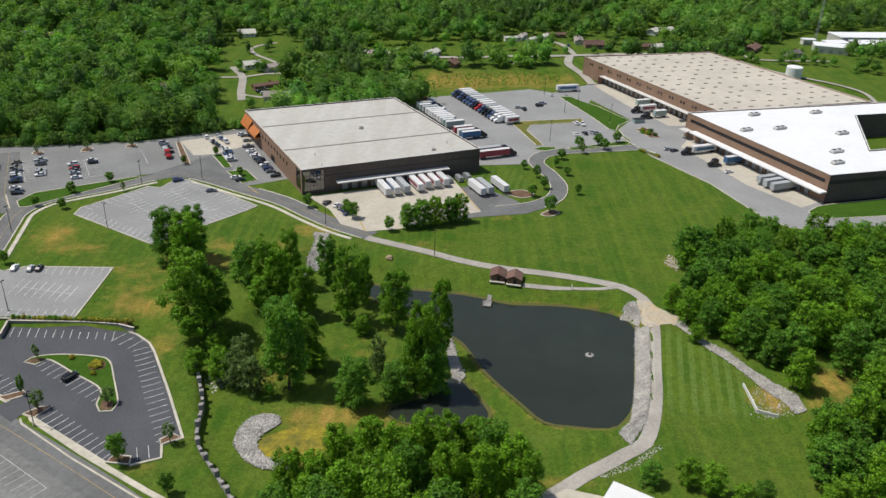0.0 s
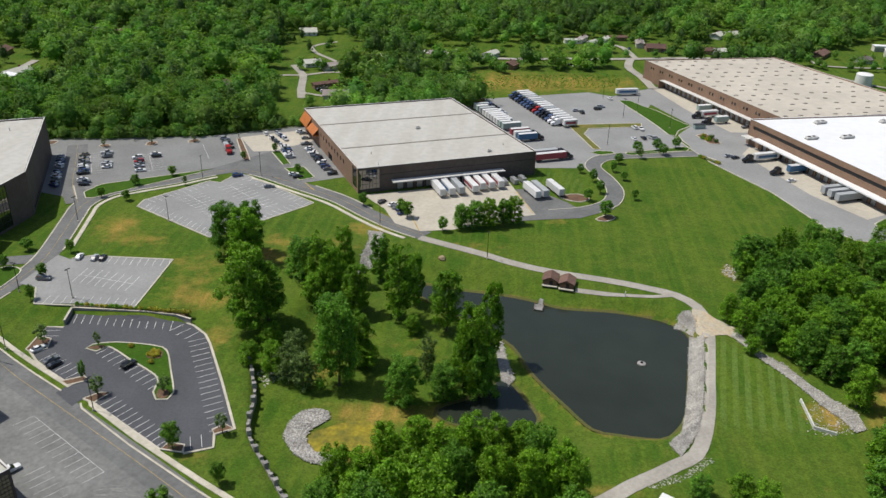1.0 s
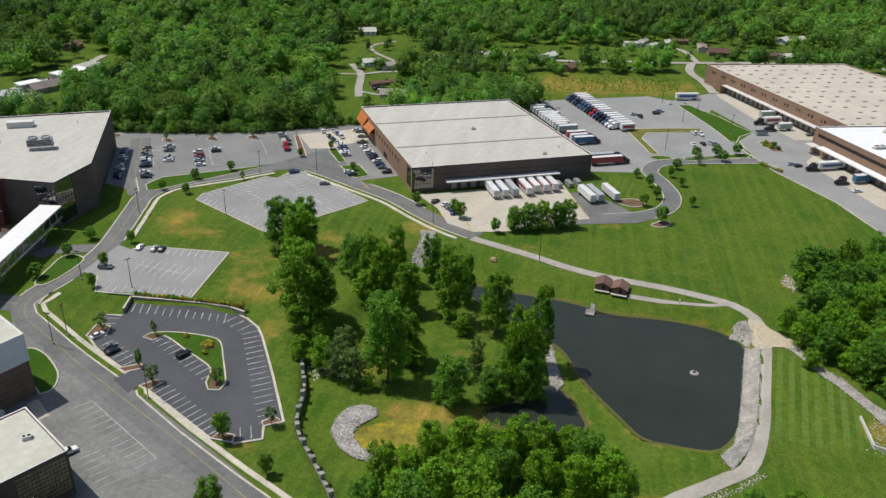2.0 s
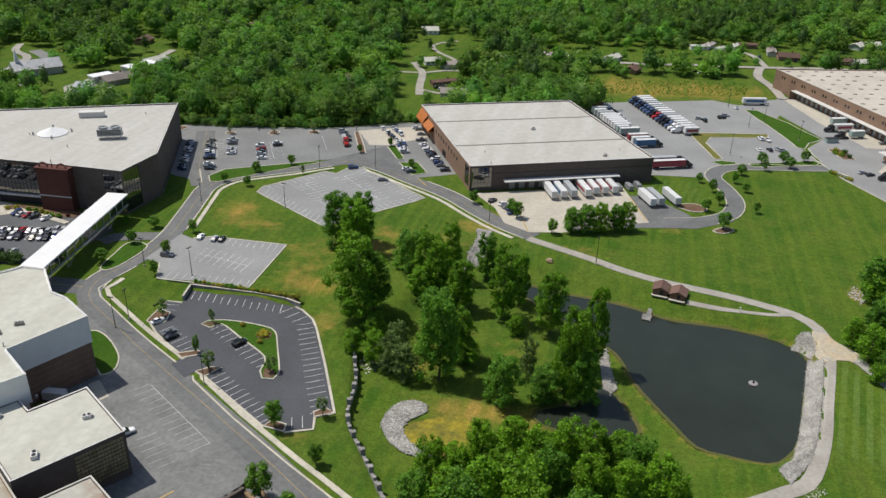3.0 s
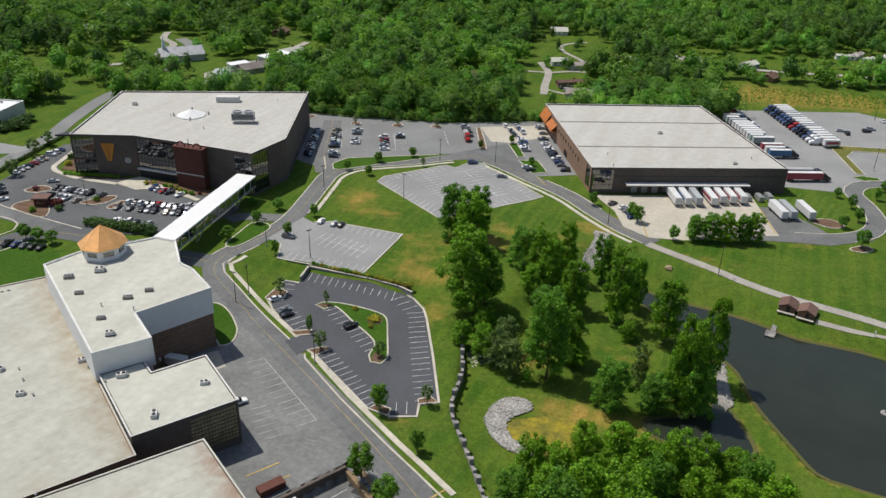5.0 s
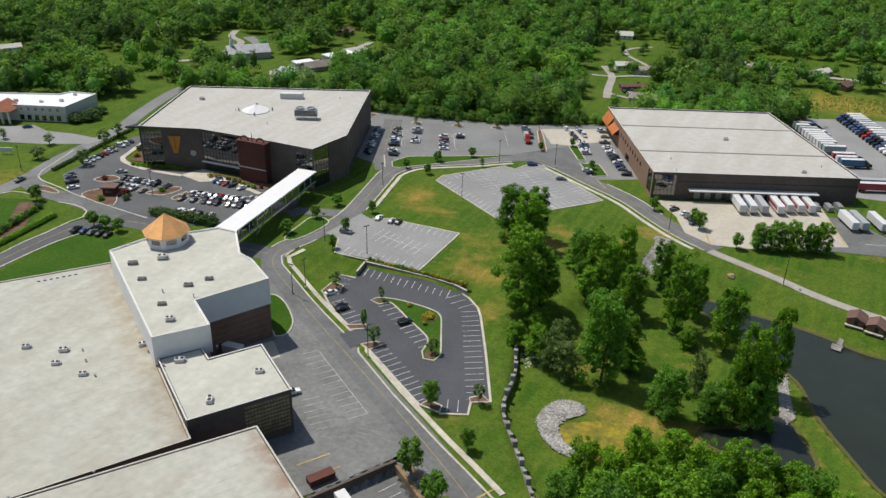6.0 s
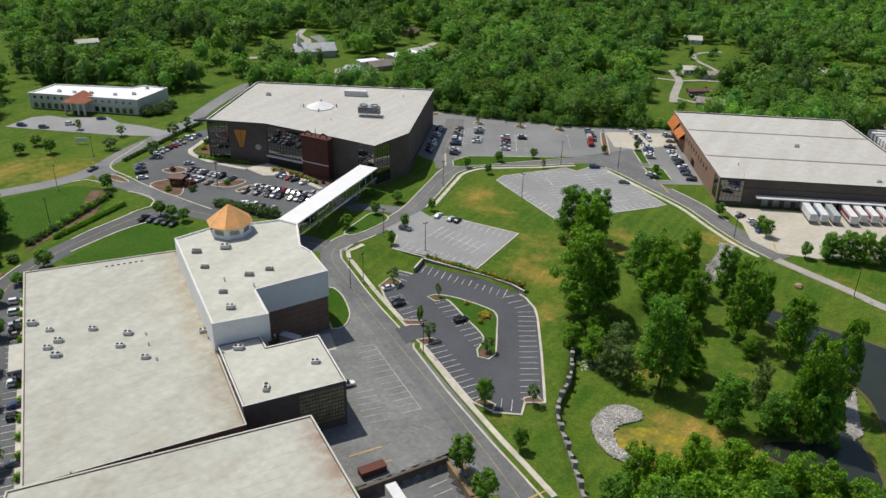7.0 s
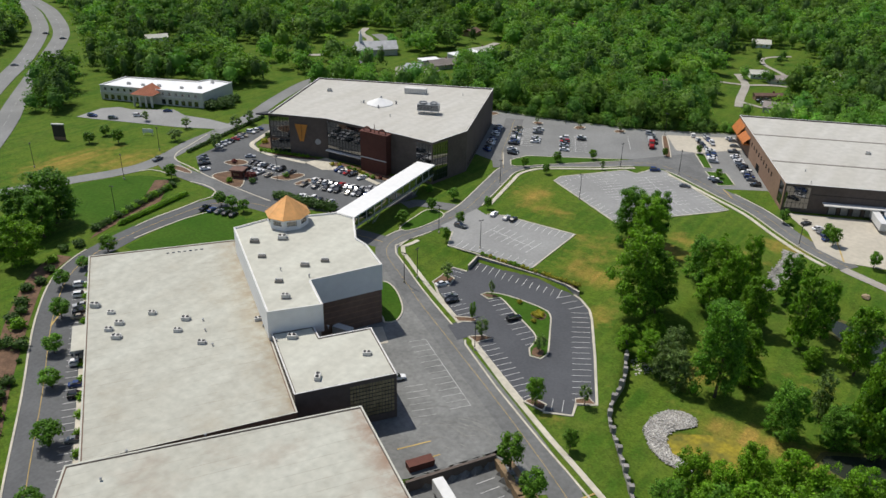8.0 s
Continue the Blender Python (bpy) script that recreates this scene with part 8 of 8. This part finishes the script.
def stones(name, outline, count, lo, hi, seed, label, laid=True):
    """Loose broken stones strewn in an outline."""
    g = np.random.default_rng(seed)
    xs, ys = [p[0] for p in outline], [p[1] for p in outline]
    px, py = g.uniform(min(xs), max(xs), count * 6), g.uniform(min(ys), max(ys), count * 6)
    ok = edge_distance(px, py, outline) < g.uniform(-0.6, 0.5, count * 6)
    px, py = px[ok][:count], py[ok][:count]
    pz = land(px, py)
    size = g.uniform(lo, hi, len(px))
    v = ICO_V[None] * size[:, None, None] * g.uniform(0.6, 1.15, (len(px), 12, 1)) * np.array([1, 1, 0.5]) + np.stack([px, py, pz + (0.3 if laid else 0.0) + size * 0.2], -1)[:, None]
    f = ICO_F[None] + (np.arange(len(px)) * 12)[:, None, None]
    ob = new(name, raw_mesh(name, v.reshape(-1, 3), f.reshape(-1, 3), np.zeros((0, 3, 3)), M_STONE))
    tagged(ob, label, "stones", kind="stuff")
    if laid:
        sheet("gravel_bed", outline, M_GRAVEL_BED, 0.3, label="bed of pale crushed stone", category="gravel", cell=1.25)


RING = curve([(-51.5, 164), (-49, 171), (-43.5, 172.5), (-41, 169), (-44.5, 165), (-45.6, 161), (-42, 156), (-37, 155), (-37, 151), (-44.5, 152.5), (-50.5, 159)], 2, True)
stones("riprap", RING, 1700, 0.15, 0.34, 1, "pale broken stones round the algae pool")
stones("riprap", [(-30, 154.5), (-25, 155), (-24, 150.5), (-30, 150)], 135, 0.14, 0.37, 2, "pale broken stones at the pool's outlet", False)
stones("riprap", [(62.6, 221.7), (66, 219), (61.6, 196), (58.7, 182.6), (54.8, 170), (51.4, 164.2), (49, 160.4), (46.8, 164.8), (51.4, 171.7), (55.4, 185.9), (58.3, 199.7), (60.6, 212)], 4200, 0.1, 0.21, 3, "pale stone bank between pond and track")
stones("riprap", [(58.6, 226.5), (60, 230.5), (64, 232.8), (64.8, 224), (63.5, 221.5), (61.4, 225)], 700, 0.1, 0.2, 11, "pale stone apron at the pond's corner")
stones("riprap", [(1.6, 210), (3.8, 211.3), (6.1, 200.4), (7.9, 192.4), (4.6, 187.7), (3.3, 197.3)], 360, 0.13, 0.3, 4, "pale stones of the small dam")
stones("riprap", [(-49.2, 276), (-43.1, 275), (-41.9, 264.5), (-44.3, 253), (-48.2, 247.3), (-48.6, 258.3), (-47.4, 268)], 620, 0.16, 0.38, 5, "pale stones in the stream bed")
stones("riprap", [(76.9, 222.4), (78.7, 215.2), (81.7, 210), (86.9, 204.2), (90.9, 195.8), (95.2, 189.2), (99.8, 184.2), (99.9, 177.3), (96.5, 175.4), (94.7, 180.9), (91, 186.3), (88.6, 192.4), (84.8, 200), (80.1, 207), (76.5, 214.6), (74, 219)], 1500, 0.1, 0.3, 6, "pale stones of a drainage channel")
stones("riprap", [(86.9, 184.7), (91.1, 188.9), (98.5, 176.7), (88.7, 172.5), (84, 174.6)], 240, 0.12, 0.3, 7, "scattered pale stones by the drain", False)
stones("riprap", [(39, 149), (45, 152.6), (49.5, 155), (54, 159.4), (56.8, 162), (57, 160.4), (53.5, 156.6), (49.8, 153.2), (45, 150.6), (40, 148.2)], 260, 0.1, 0.26, 12, "pale stones along the track's edge", False)
stones("riprap", [(-66, 193), (-60, 195), (-57, 186), (-62, 180), (-66, 186)], 180, 0.14, 0.37, 8, "scattered pale stones under the trees", False)
stones("riprap", [(-32, 247), (-26, 249), (-24, 244.5), (-30, 242)], 165, 0.14, 0.37, 9, "pale stones at the pond's head", False)
stones("riprap", [(80, 262), (84, 268), (88, 262), (84, 256)], 135, 0.17, 0.50, 10, "scattered stones at the edge of the wood", False)
# the drain's headwall
hw = thing("headwall", 86, 182, ground_at(86, 182), 0, "low timber and concrete drain headwall", "wall")
for x0, y0, x1, y1 in ((0, 6, 0, -6), (0, -6, 5, -8)):
    bm = bmesh.new()
    L = math.hypot(x1 - x0, y1 - y0)
    box(bm, (x0 + x1) / 2, (y0 + y1) / 2, -0.6, L, 0.35, 1.5, math.degrees(math.atan2(y1 - y0, x1 - x0)))
    part("wall", bm, M_EDGE, hw)

# ---- retaining walls ----
WALL = curve([(-69.3, 189.5), (-66, 181), (-63.3, 174), (-62.2, 167.5), (-61, 160.5), (-58.2, 154.3), (-55, 150), (-50, 143.3), (-45.5, 137), (-40, 129)], 1.5)
stone_wall = thing("stone_retaining_wall", 0, 0, 0, 0, "grey block retaining wall with raised piers", "wall")
pts = [Vector(p) for p in WALL]
bm = bmesh.new()
for p, q in zip(pts, pts[1:]):
    m = (p + q) / 2
    t = (q - p).normalized()
    nrm = Vector((-t.y, t.x))
    foot = ground_at(*(m + nrm * 2.5)) - 0.4
    foot = min(foot, -3.0)
    box(bm, m.x + nrm.x * 0.5, m.y + nrm.y * 0.5, foot, (q - p).length + 0.06, 0.8, -1.55 - foot, math.degrees(math.atan2(t.y, t.x)))
part("wall_body", bm, M_BLOCK, stone_wall)
for i in range(1, len(pts) - 1, 2):
    p = pts[i]
    t = (pts[i + 1] - pts[i - 1]).normalized()
    nrm = Vector((-t.y, t.x))
    big = (i // 2) % 2 == 0
    bm = bmesh.new()
    c = p + nrm * 0.5
    w, h = (1.15, 1.6) if big else (0.8, 0.8)
    box(bm, c.x, c.y, -1.547, w, w * 1.05, h, math.degrees(math.atan2(t.y, t.x)))
    bmesh.ops.bevel(bm, geom=bm.edges[:], offset=0.06, segments=1, affect="EDGES")
    part("pier", bm, M_BLOCK, stone_wall, "raised grey block pier")
lot_wall = thing("lot_retaining_wall", 0, 0, 0, 0, "dark block retaining wall above the car park", "wall")
line = [(-129.8, 200), (-131.2, 207.4), (-119.5, 207.9), (-107.5, 208.3), (-98, 207.8), (-92.5, 206)]
for p, q in zip(line, line[1:]):
    m = (Vector(p) + Vector(q)) / 2
    L = math.dist(p, q)
    ang = math.degrees(math.atan2(q[1] - p[1], q[0] - p[0]))
    bm = bmesh.new()
    box(bm, m.x, m.y, -2.2, L + 0.25, 0.5, 2.3, ang)
    part("wall_body", bm, M_BLOCK, lot_wall)
    bm = bmesh.new()
    box(bm, m.x, m.y, 0.103, L + 0.3, 0.62, 0.12, ang)
    part("coping", bm, M_KERB, lot_wall)
sheet("mulch_bed", [(-131, 207.8), (-119.5, 208.2), (-107.5, 208.6), (-98, 208.2), (-92.5, 206.6), (-94, 210), (-112, 209.4), (-131, 209.3)], M_MULCH, 0.1, label="narrow shrub bed on the wall", category="flower bed")
# sunken ramp by the wing
ramp = thing("ramp_wall", 0, 0, 0, 0, "brown brick wall of a sunken loading ramp", "wall")
for p, q, z1 in (((-85, 108.2), (-74, 127.8), -1.0),):
    bm = bmesh.new()
    m = (Vector(p) + Vector(q)) / 2
    box(bm, m.x, m.y, -5.2, math.dist(p, q), 0.75, z1 + 5.2, math.degrees(math.atan2(q[1] - p[1], q[0] - p[0])))
    part("wall_body", bm, M_BRICK_DARK_AND_SHADED, ramp)
bank = thing("ramp_bank", 0, 0, 0, 0, "dry soil bank along the sunken loading court", "bank")
for p, q in (((-73.6, 127.9), (-62.6, 120.6)), ((-62.9, 120.9), (-54.6, 109.6))):
    bm = bmesh.new()
    m = (Vector(p) + Vector(q)) / 2
    box(bm, m.x, m.y, -5.2, math.dist(p, q), 1.7, 3.42, math.degrees(math.atan2(q[1] - p[1], q[0] - p[0])))
    part("slope", bm, M_SOIL, bank)
bin_ = thing("skip", -85.8, 114.6, -1.7, 60, "rust-red steel waste container", "container")
bm = bmesh.new()
box(bm, 0, 0, 0.1, 6, 2.3, 1.7, 0, 1.04)
part("bin", bm, M_BRICK_RED, bin_)
bm = bmesh.new()
box(bm, 0, 0, 1.803, 6.3, 2.5, 0.12)
part("lid", bm, M_BRICK_RED, bin_)

# ---- shrubs ----
def shrub(seed, leaf, label):
    g = np.random.default_rng(seed)
    ob = thing("shrub", 0, 0, 0, 0, label, "shrub")
    cs = np.array([(0, 0, 0.55), (0.4, 0.1, 0.4), (-0.35, 0.25, 0.42), (0, -0.4, 0.4), (0.1, 0.35, 0.5)])
    rs = np.array([0.6, 0.45, 0.45, 0.45, 0.45])
    v, f = cores(g, cs, rs * 0.9)
    q = tufts(g, cs, rs, 190, 0.13)
    c = new("foliage", raw_mesh("foliage", v, f, q, leaf))
    c.parent = ob
    bm = bmesh.new()
    tube(bm, (0, 0, -0.1), (0, 0, 0.4), 0.05, 0.03, 5)
    part("stem", bm, M_TRUNK, ob)
    return ob


SHRUBS = [shrub(1, M_LEAF_HEDGE, "round clipped dark green garden shrub"), shrub(2, M_LEAF_YELLOW, "low shrub with yellow-green leaves"), shrub(3, M_LEAF, "round fresh green garden shrub"), shrub(4, M_LEAF_RED, "round shrub with dark red leaves")]
grown_once = set()


def put_shrub(k, x, y, size, group, z=0.1):
    m = pose(x, y, ground_at(x, y) + z, 0, 0, rc.uniform(0, 360)) @ Matrix.Diagonal((size, size, size * 0.85, 1))
    if k not in grown_once:
        grown_once.add(k)
        SHRUBS[k].matrix_basis = pose(x, y, ground_at(x, y) + z)
        SHRUBS[k]["group"] = group
        return
    copy_thing(SHRUBS[k], m)["group"] = group


for i in range(24):
    t = i / 23
    put_shrub(1 if rc.random() < 0.7 else 2, -130 + 36 * t, 208.6 + 0.3 * math.sin(3 * t), rc.uniform(0.8, 1.3), "shrubs on the lot wall", 0.15)
for x, y in ((-97, 188), (-96, 189), (-97.5, 189.3), (-95.6, 187.5), (-98, 187.5), (-96.6, 186.9), (-105, 191), (-96, 184)):
    put_shrub(1, x, y, 1.1, "shrubs of the island bed", 0.3)
for x, y, s in ((-193, 82, 3), (-199, 86, 3.2), (-203, 84, 3), (-209, 91, 3), (-214, 92, 2.6), (-216, 96, 2.4), (-220, 98, 3), (-227, 104, 2.6), (-228, 109, 2.4), (-233, 115, 2.2), (-238, 119, 2.4), (-182, 70, 3), (-176, 66, 3.2), (-170, 62, 2.8), (-186, 75, 2.6), (-163, 56, 3), (-242, 131, 2.6), (-243, 126, 2.4), (-158, 51, 3)):
    put_shrub(0 if rc.random() < 0.75 else 2, x, y, s, "round shrubs beside the drive")
for i in range(22):
    t = i / 21
    put_shrub(2, -246 - 4 * t, 150 + 33 * t - 8 * t * t * 0.2, 1.7, "clipped hedge beside the drive")
for i in range(16):
    put_shrub(rc.choice((0, 2, 2, 0)), -249 - 12 * (i / 15), 142 + 42 * i / 15, rc.uniform(1.8, 2.6), "shrubs in the mulch bed")
for i in range(20):
    t = i / 19
    put_shrub(0, -220 + 25 * t, 201 + 4 * t + rc.uniform(-0.6, 0.6), rc.uniform(2.6, 3.4), "dark shrubs along the office car park")
for i in range(12):
    put_shrub(2, -264 + 22 * i / 11, 234.3 + 6.5 * i / 11, 1.3, "low shrubs along the office wall", 0.3)
for i in range(10):
    put_shrub(rc.choice((1, 2, 3)), -227 + 26 * i / 9, 240 + rc.uniform(-1, 2), 1.4, "low shrubs along the office wall", 0.3)
for x, y, s, k in ((-243, 209, 3, 3), (-239, 206, 2, 0), (-247, 201, 1.8, 2), (-262, 217, 1.6, 3), (-233, 219, 1.8, 2), (-276, 250, 2.2, 0), (-271, 243, 2, 1)):
    put_shrub(k, x, y, s, "shrubs of the planting islands", 0.3)
for s in range(14):
    t = s / 13
    put_shrub(2, -214.8 + 79 * t, 116.2 - 54.5 * t, 1.7, "shrubs along the building's foot", 0.1)
for i in range(26):
    t = i / 25
    put_shrub(0, -288 - 12 * t, 214 + 55 * t, 1.5, "hedge along the street")
for i in range(9):
    put_shrub(1 if i % 3 else 2, 96 + 7 * i / 8, 382 - 8 * i / 8, 1.4, "flowering shrubs at the entrance wall")
for i in range(11):
    put_shrub(rc.choice((0, 1, 2)), 102 + 6.5 * rc.random(), 405 + 11 * rc.random(), rc.uniform(1.0, 1.7), "shrubs at the hall entrance", 0.3)
for i in range(14):
    x, y = rc.uniform(-336, -326), rc.uniform(262, 284)
    put_shrub(0, x, y, rc.uniform(3, 4.5), "tall dark shrubs beside the clinic")

# ---- houses ----
def house(x, y, w, l, rz, tone):
    z = ground_at(x, y)
    ob = thing("house", x, y, z, rz, ("single-storey house with a brown gable roof", "small pale house with a grey gable roof", "brick house with a dark gable roof")[tone], "house", "houses among the trees")
    bm = bmesh.new()
    box(bm, 0, 0, -0.5, l, w, 3.6)
    part("wall", bm, (M_SIDING, M_WHITE, M_BRICK_TAN)[tone], ob)
    bm = bmesh.new()
    e = 0.6
    lo = [bm.verts.new(p) for p in ((-l / 2 - e, -w / 2 - e, 2.75), (-l / 2 - e, 0, 2.75 + w * 0.24), (-l / 2 - e, w / 2 + e, 2.75), (-l / 2 - e, w / 2 + e, 2.5), (-l / 2 - e, 0, 2.5 + w * 0.24), (-l / 2 - e, -w / 2 - e, 2.5))]
    hi = [bm.verts.new((l / 2 + e, v.co.y, v.co.z)) for v in lo]
    bm.faces.new(lo)
    bm.faces.new(hi[::-1])
    for k in range(6):
        bm.faces.new((lo[k], hi[k], hi[(k + 1) % 6], lo[(k + 1) % 6]))
    part("roof", bm, (M_HOUSE_ROOF, M_ROOF_WORN, M_SHINGLE)[tone], ob)
    for k in range(3):
        bm = bmesh.new()
        box(bm, -l * 0.3 + l * 0.3 * k, -w / 2 - 0.02, 1.0, 1.2, 0.08, 1.2)
        part("window", bm, M_GLASS, ob)
    bm = bmesh.new()
    box(bm, l * 0.2, w * 0.12, 2.9, 0.8, 0.8, w * 0.24 + 0.6)
    part("chimney", bm, M_BRICK_RED, ob)


for i, (x, y, w, l, rz) in enumerate(HOUSES):
    house(x, y, w * (0.8 + 0.1 * (i % 3)), l * (0.66 + 0.11 * (i % 4)), rz + 47 * (i % 2), (0, 2, 1, 0, 1, 1, 2)[i % 7])
sheet("church_lot", [(-361.0, 387.1), (-367.3, 400.6), (-369.9, 416.0), (-378.0, 437.3), (-366.7, 437.2), (-355.9, 410.2), (-341.5, 393.4)], M_ASPHALT_MID, 0.2, label="pale asphalt car park beside the church", category="parking lot")
church = thing("church", -345, 412, ground_at(-345, 412), 50, "pale blue-grey church with a small white steeple", "church")
bm = bmesh.new()
box(bm, 0, 0, -0.5, 26, 13, 5)
part("wall", bm, M_SIDING, church)
bm = bmesh.new()
lo = [bm.verts.new(p) for p in ((-13.6, -7.2, 4.2), (-13.6, 0, 8.4), (-13.6, 7.2, 4.2), (-13.6, 0, 3.9))]
hi = [bm.verts.new((13.6, v.co.y, v.co.z)) for v in lo]
bm.faces.new(lo)
bm.faces.new(hi[::-1])
for k in range(4):
    bm.faces.new((lo[k], hi[k], hi[(k + 1) % 4], lo[(k + 1) % 4]))
part("roof", bm, M_METAL, church)
bm = bmesh.new()
box(bm, -10, 0, 7.2, 2, 2, 3)
lathe(bm, -10, 0, ((1.2, 10.203), (0.05, 16)), 8)
part("steeple", bm, M_WHITE, church)
for x, y in ((-296, 380), (-293, 382), (-290, 384)):
    rig(x, y, 120, "grey", None, "trailers among the houses")
for x, y, w, l, rz, h in ((290, 627, 15, 24, -16, 5), (331, 640, 15, 38, 8, 5.5), (338, 664, 20, 64, 8, 6), (283, 652, 6, 10, 0, 4), (300, 640, 12, 18, 10, 5), (-299, 408, 7, 12, 60, 4), (-291, 436, 10, 20, 70, 4), (-494, 519, 18, 34, 20, 5), (-461, 308, 14, 22, 48, 4.5)):
    b = thing("outbuilding", x, y, ground_at(x, y), rz, "low pale metal outbuilding with a flat roof", "building", "outbuildings")
    bm = bmesh.new()
    box(bm, 0, 0, -0.5, l, w, h + 0.5)
    part("wall", bm, M_SIDING, b)
    bm = bmesh.new()
    box(bm, 0, 0, h + 0.003, l + 0.6, w + 0.6, 0.5)
    part("roof", bm, M_ROOF_WHITE, b)
    for k in range(3):
        bm = bmesh.new()
        box(bm, -l * 0.28 + l * 0.28 * k, -w / 2 - 0.02, -0.1, 3, 0.1, 3)
        part("door", bm, M_METAL, b)
# low pale roof beside the track
b = thing("outbuilding", 44.9, 135.2, ground_at(44.9, 135.2), -31, "low building with a white metal roof", "building")
bm = bmesh.new()
box(bm, 0, 0, -0.5, 14, 10, 4)
part("wall", bm, M_SIDING, b)
bm = bmesh.new()
box(bm, 0, 0, 3.503, 14.4, 10.4, 0.3)
part("roof", bm, M_WHITE, b)
# standby sets beside the warehouse
for x, y in ((6, 334), (9.5, 336.5), (1.5, 332)):
    g = thing("generator", x, y, ground_at(x, y), -64, "grey generator set in a metal housing", "generator", "generator sets")
    bm = bmesh.new()
    box(bm, 0, 0, 0.3, 5, 2, 1.9)
    part("housing", bm, M_METAL, g)
    bm = bmesh.new()
    box(bm, 0, 0, 0, 5.4, 2.3, 0.297)
    part("skid", bm, M_DARK, g)
    bm = bmesh.new()
    tube(bm, (1.5, 0, 2.2), (1.5, 0, 3.2), 0.2, 0.2)
    part("exhaust", bm, M_EDGE, g)
dump = thing("skip", 104, 428, ground_at(104, 428), 20, "teal steel waste container", "container")
bm = bmesh.new()
box(bm, 0, 0, 0.1, 6, 2.4, 2.2, 0, 1.06)
part("bin", bm, M_TRAILER_GREEN, dump)
bm = bmesh.new()
box(bm, 0, 0, 2.303, 6.5, 2.7, 0.15)
part("lid", bm, M_DARK, dump)
gate = thing("entrance_wall", 100, 377, ground_at(100, 377), -45, "low pale entrance wall among shrubs", "wall")
bm = bmesh.new()
box(bm, 0, 0, 0, 5, 0.6, 1.5)
part("wall_body", bm, M_EDGE, gate)
bm = bmesh.new()
box(bm, 0, 0, 1.503, 5.3, 0.8, 0.2)
part("coping", bm, M_KERB, gate)
# lattice radio mast beyond the distribution centre
mast = thing("radio_mast", 289.8, 655.3, ground_at(289.8, 655.3), 0, "tall thin grey steel lattice radio mast", "mast")
legs = [(1.1 * math.cos(2.0944 * k), 1.1 * math.sin(2.0944 * k)) for k in range(3)]
for x, y in legs:
    bm = bmesh.new()
    tube(bm, (x, y, -0.3), (x * 0.35, y * 0.35, 62), 0.14, 0.08, 6)
    part("leg", bm, M_METAL, mast)
bm = bmesh.new()
for i in range(24):
    for k in range(3):
        lo, hi = 1 - 0.65 * i / 24, 1 - 0.65 * (i + 1) / 24
        (ax, ay), (bx, by) = legs[k], legs[(k + 1) % 3]
        tube(bm, (ax * lo, ay * lo, 62 * i / 24), (bx * hi, by * hi, 62 * (i + 1) / 24), 0.06, 0.06, 4)
part("bracing", bm, M_METAL, mast)
# cars and a van in the yards of the houses
for x, y, a in ((-106, 455, 20), (-110, 459, 70), (-103, 453, 10), (-108, 463.5, 15), (-93, 459, 40), (31, 552, 10), (42, 551.5, 15), (45, 548, 30), (88, 610, 80), (63, 611, 30), (112, 603, 10)):
    place_car(x, y, a, group="cars of the houses")
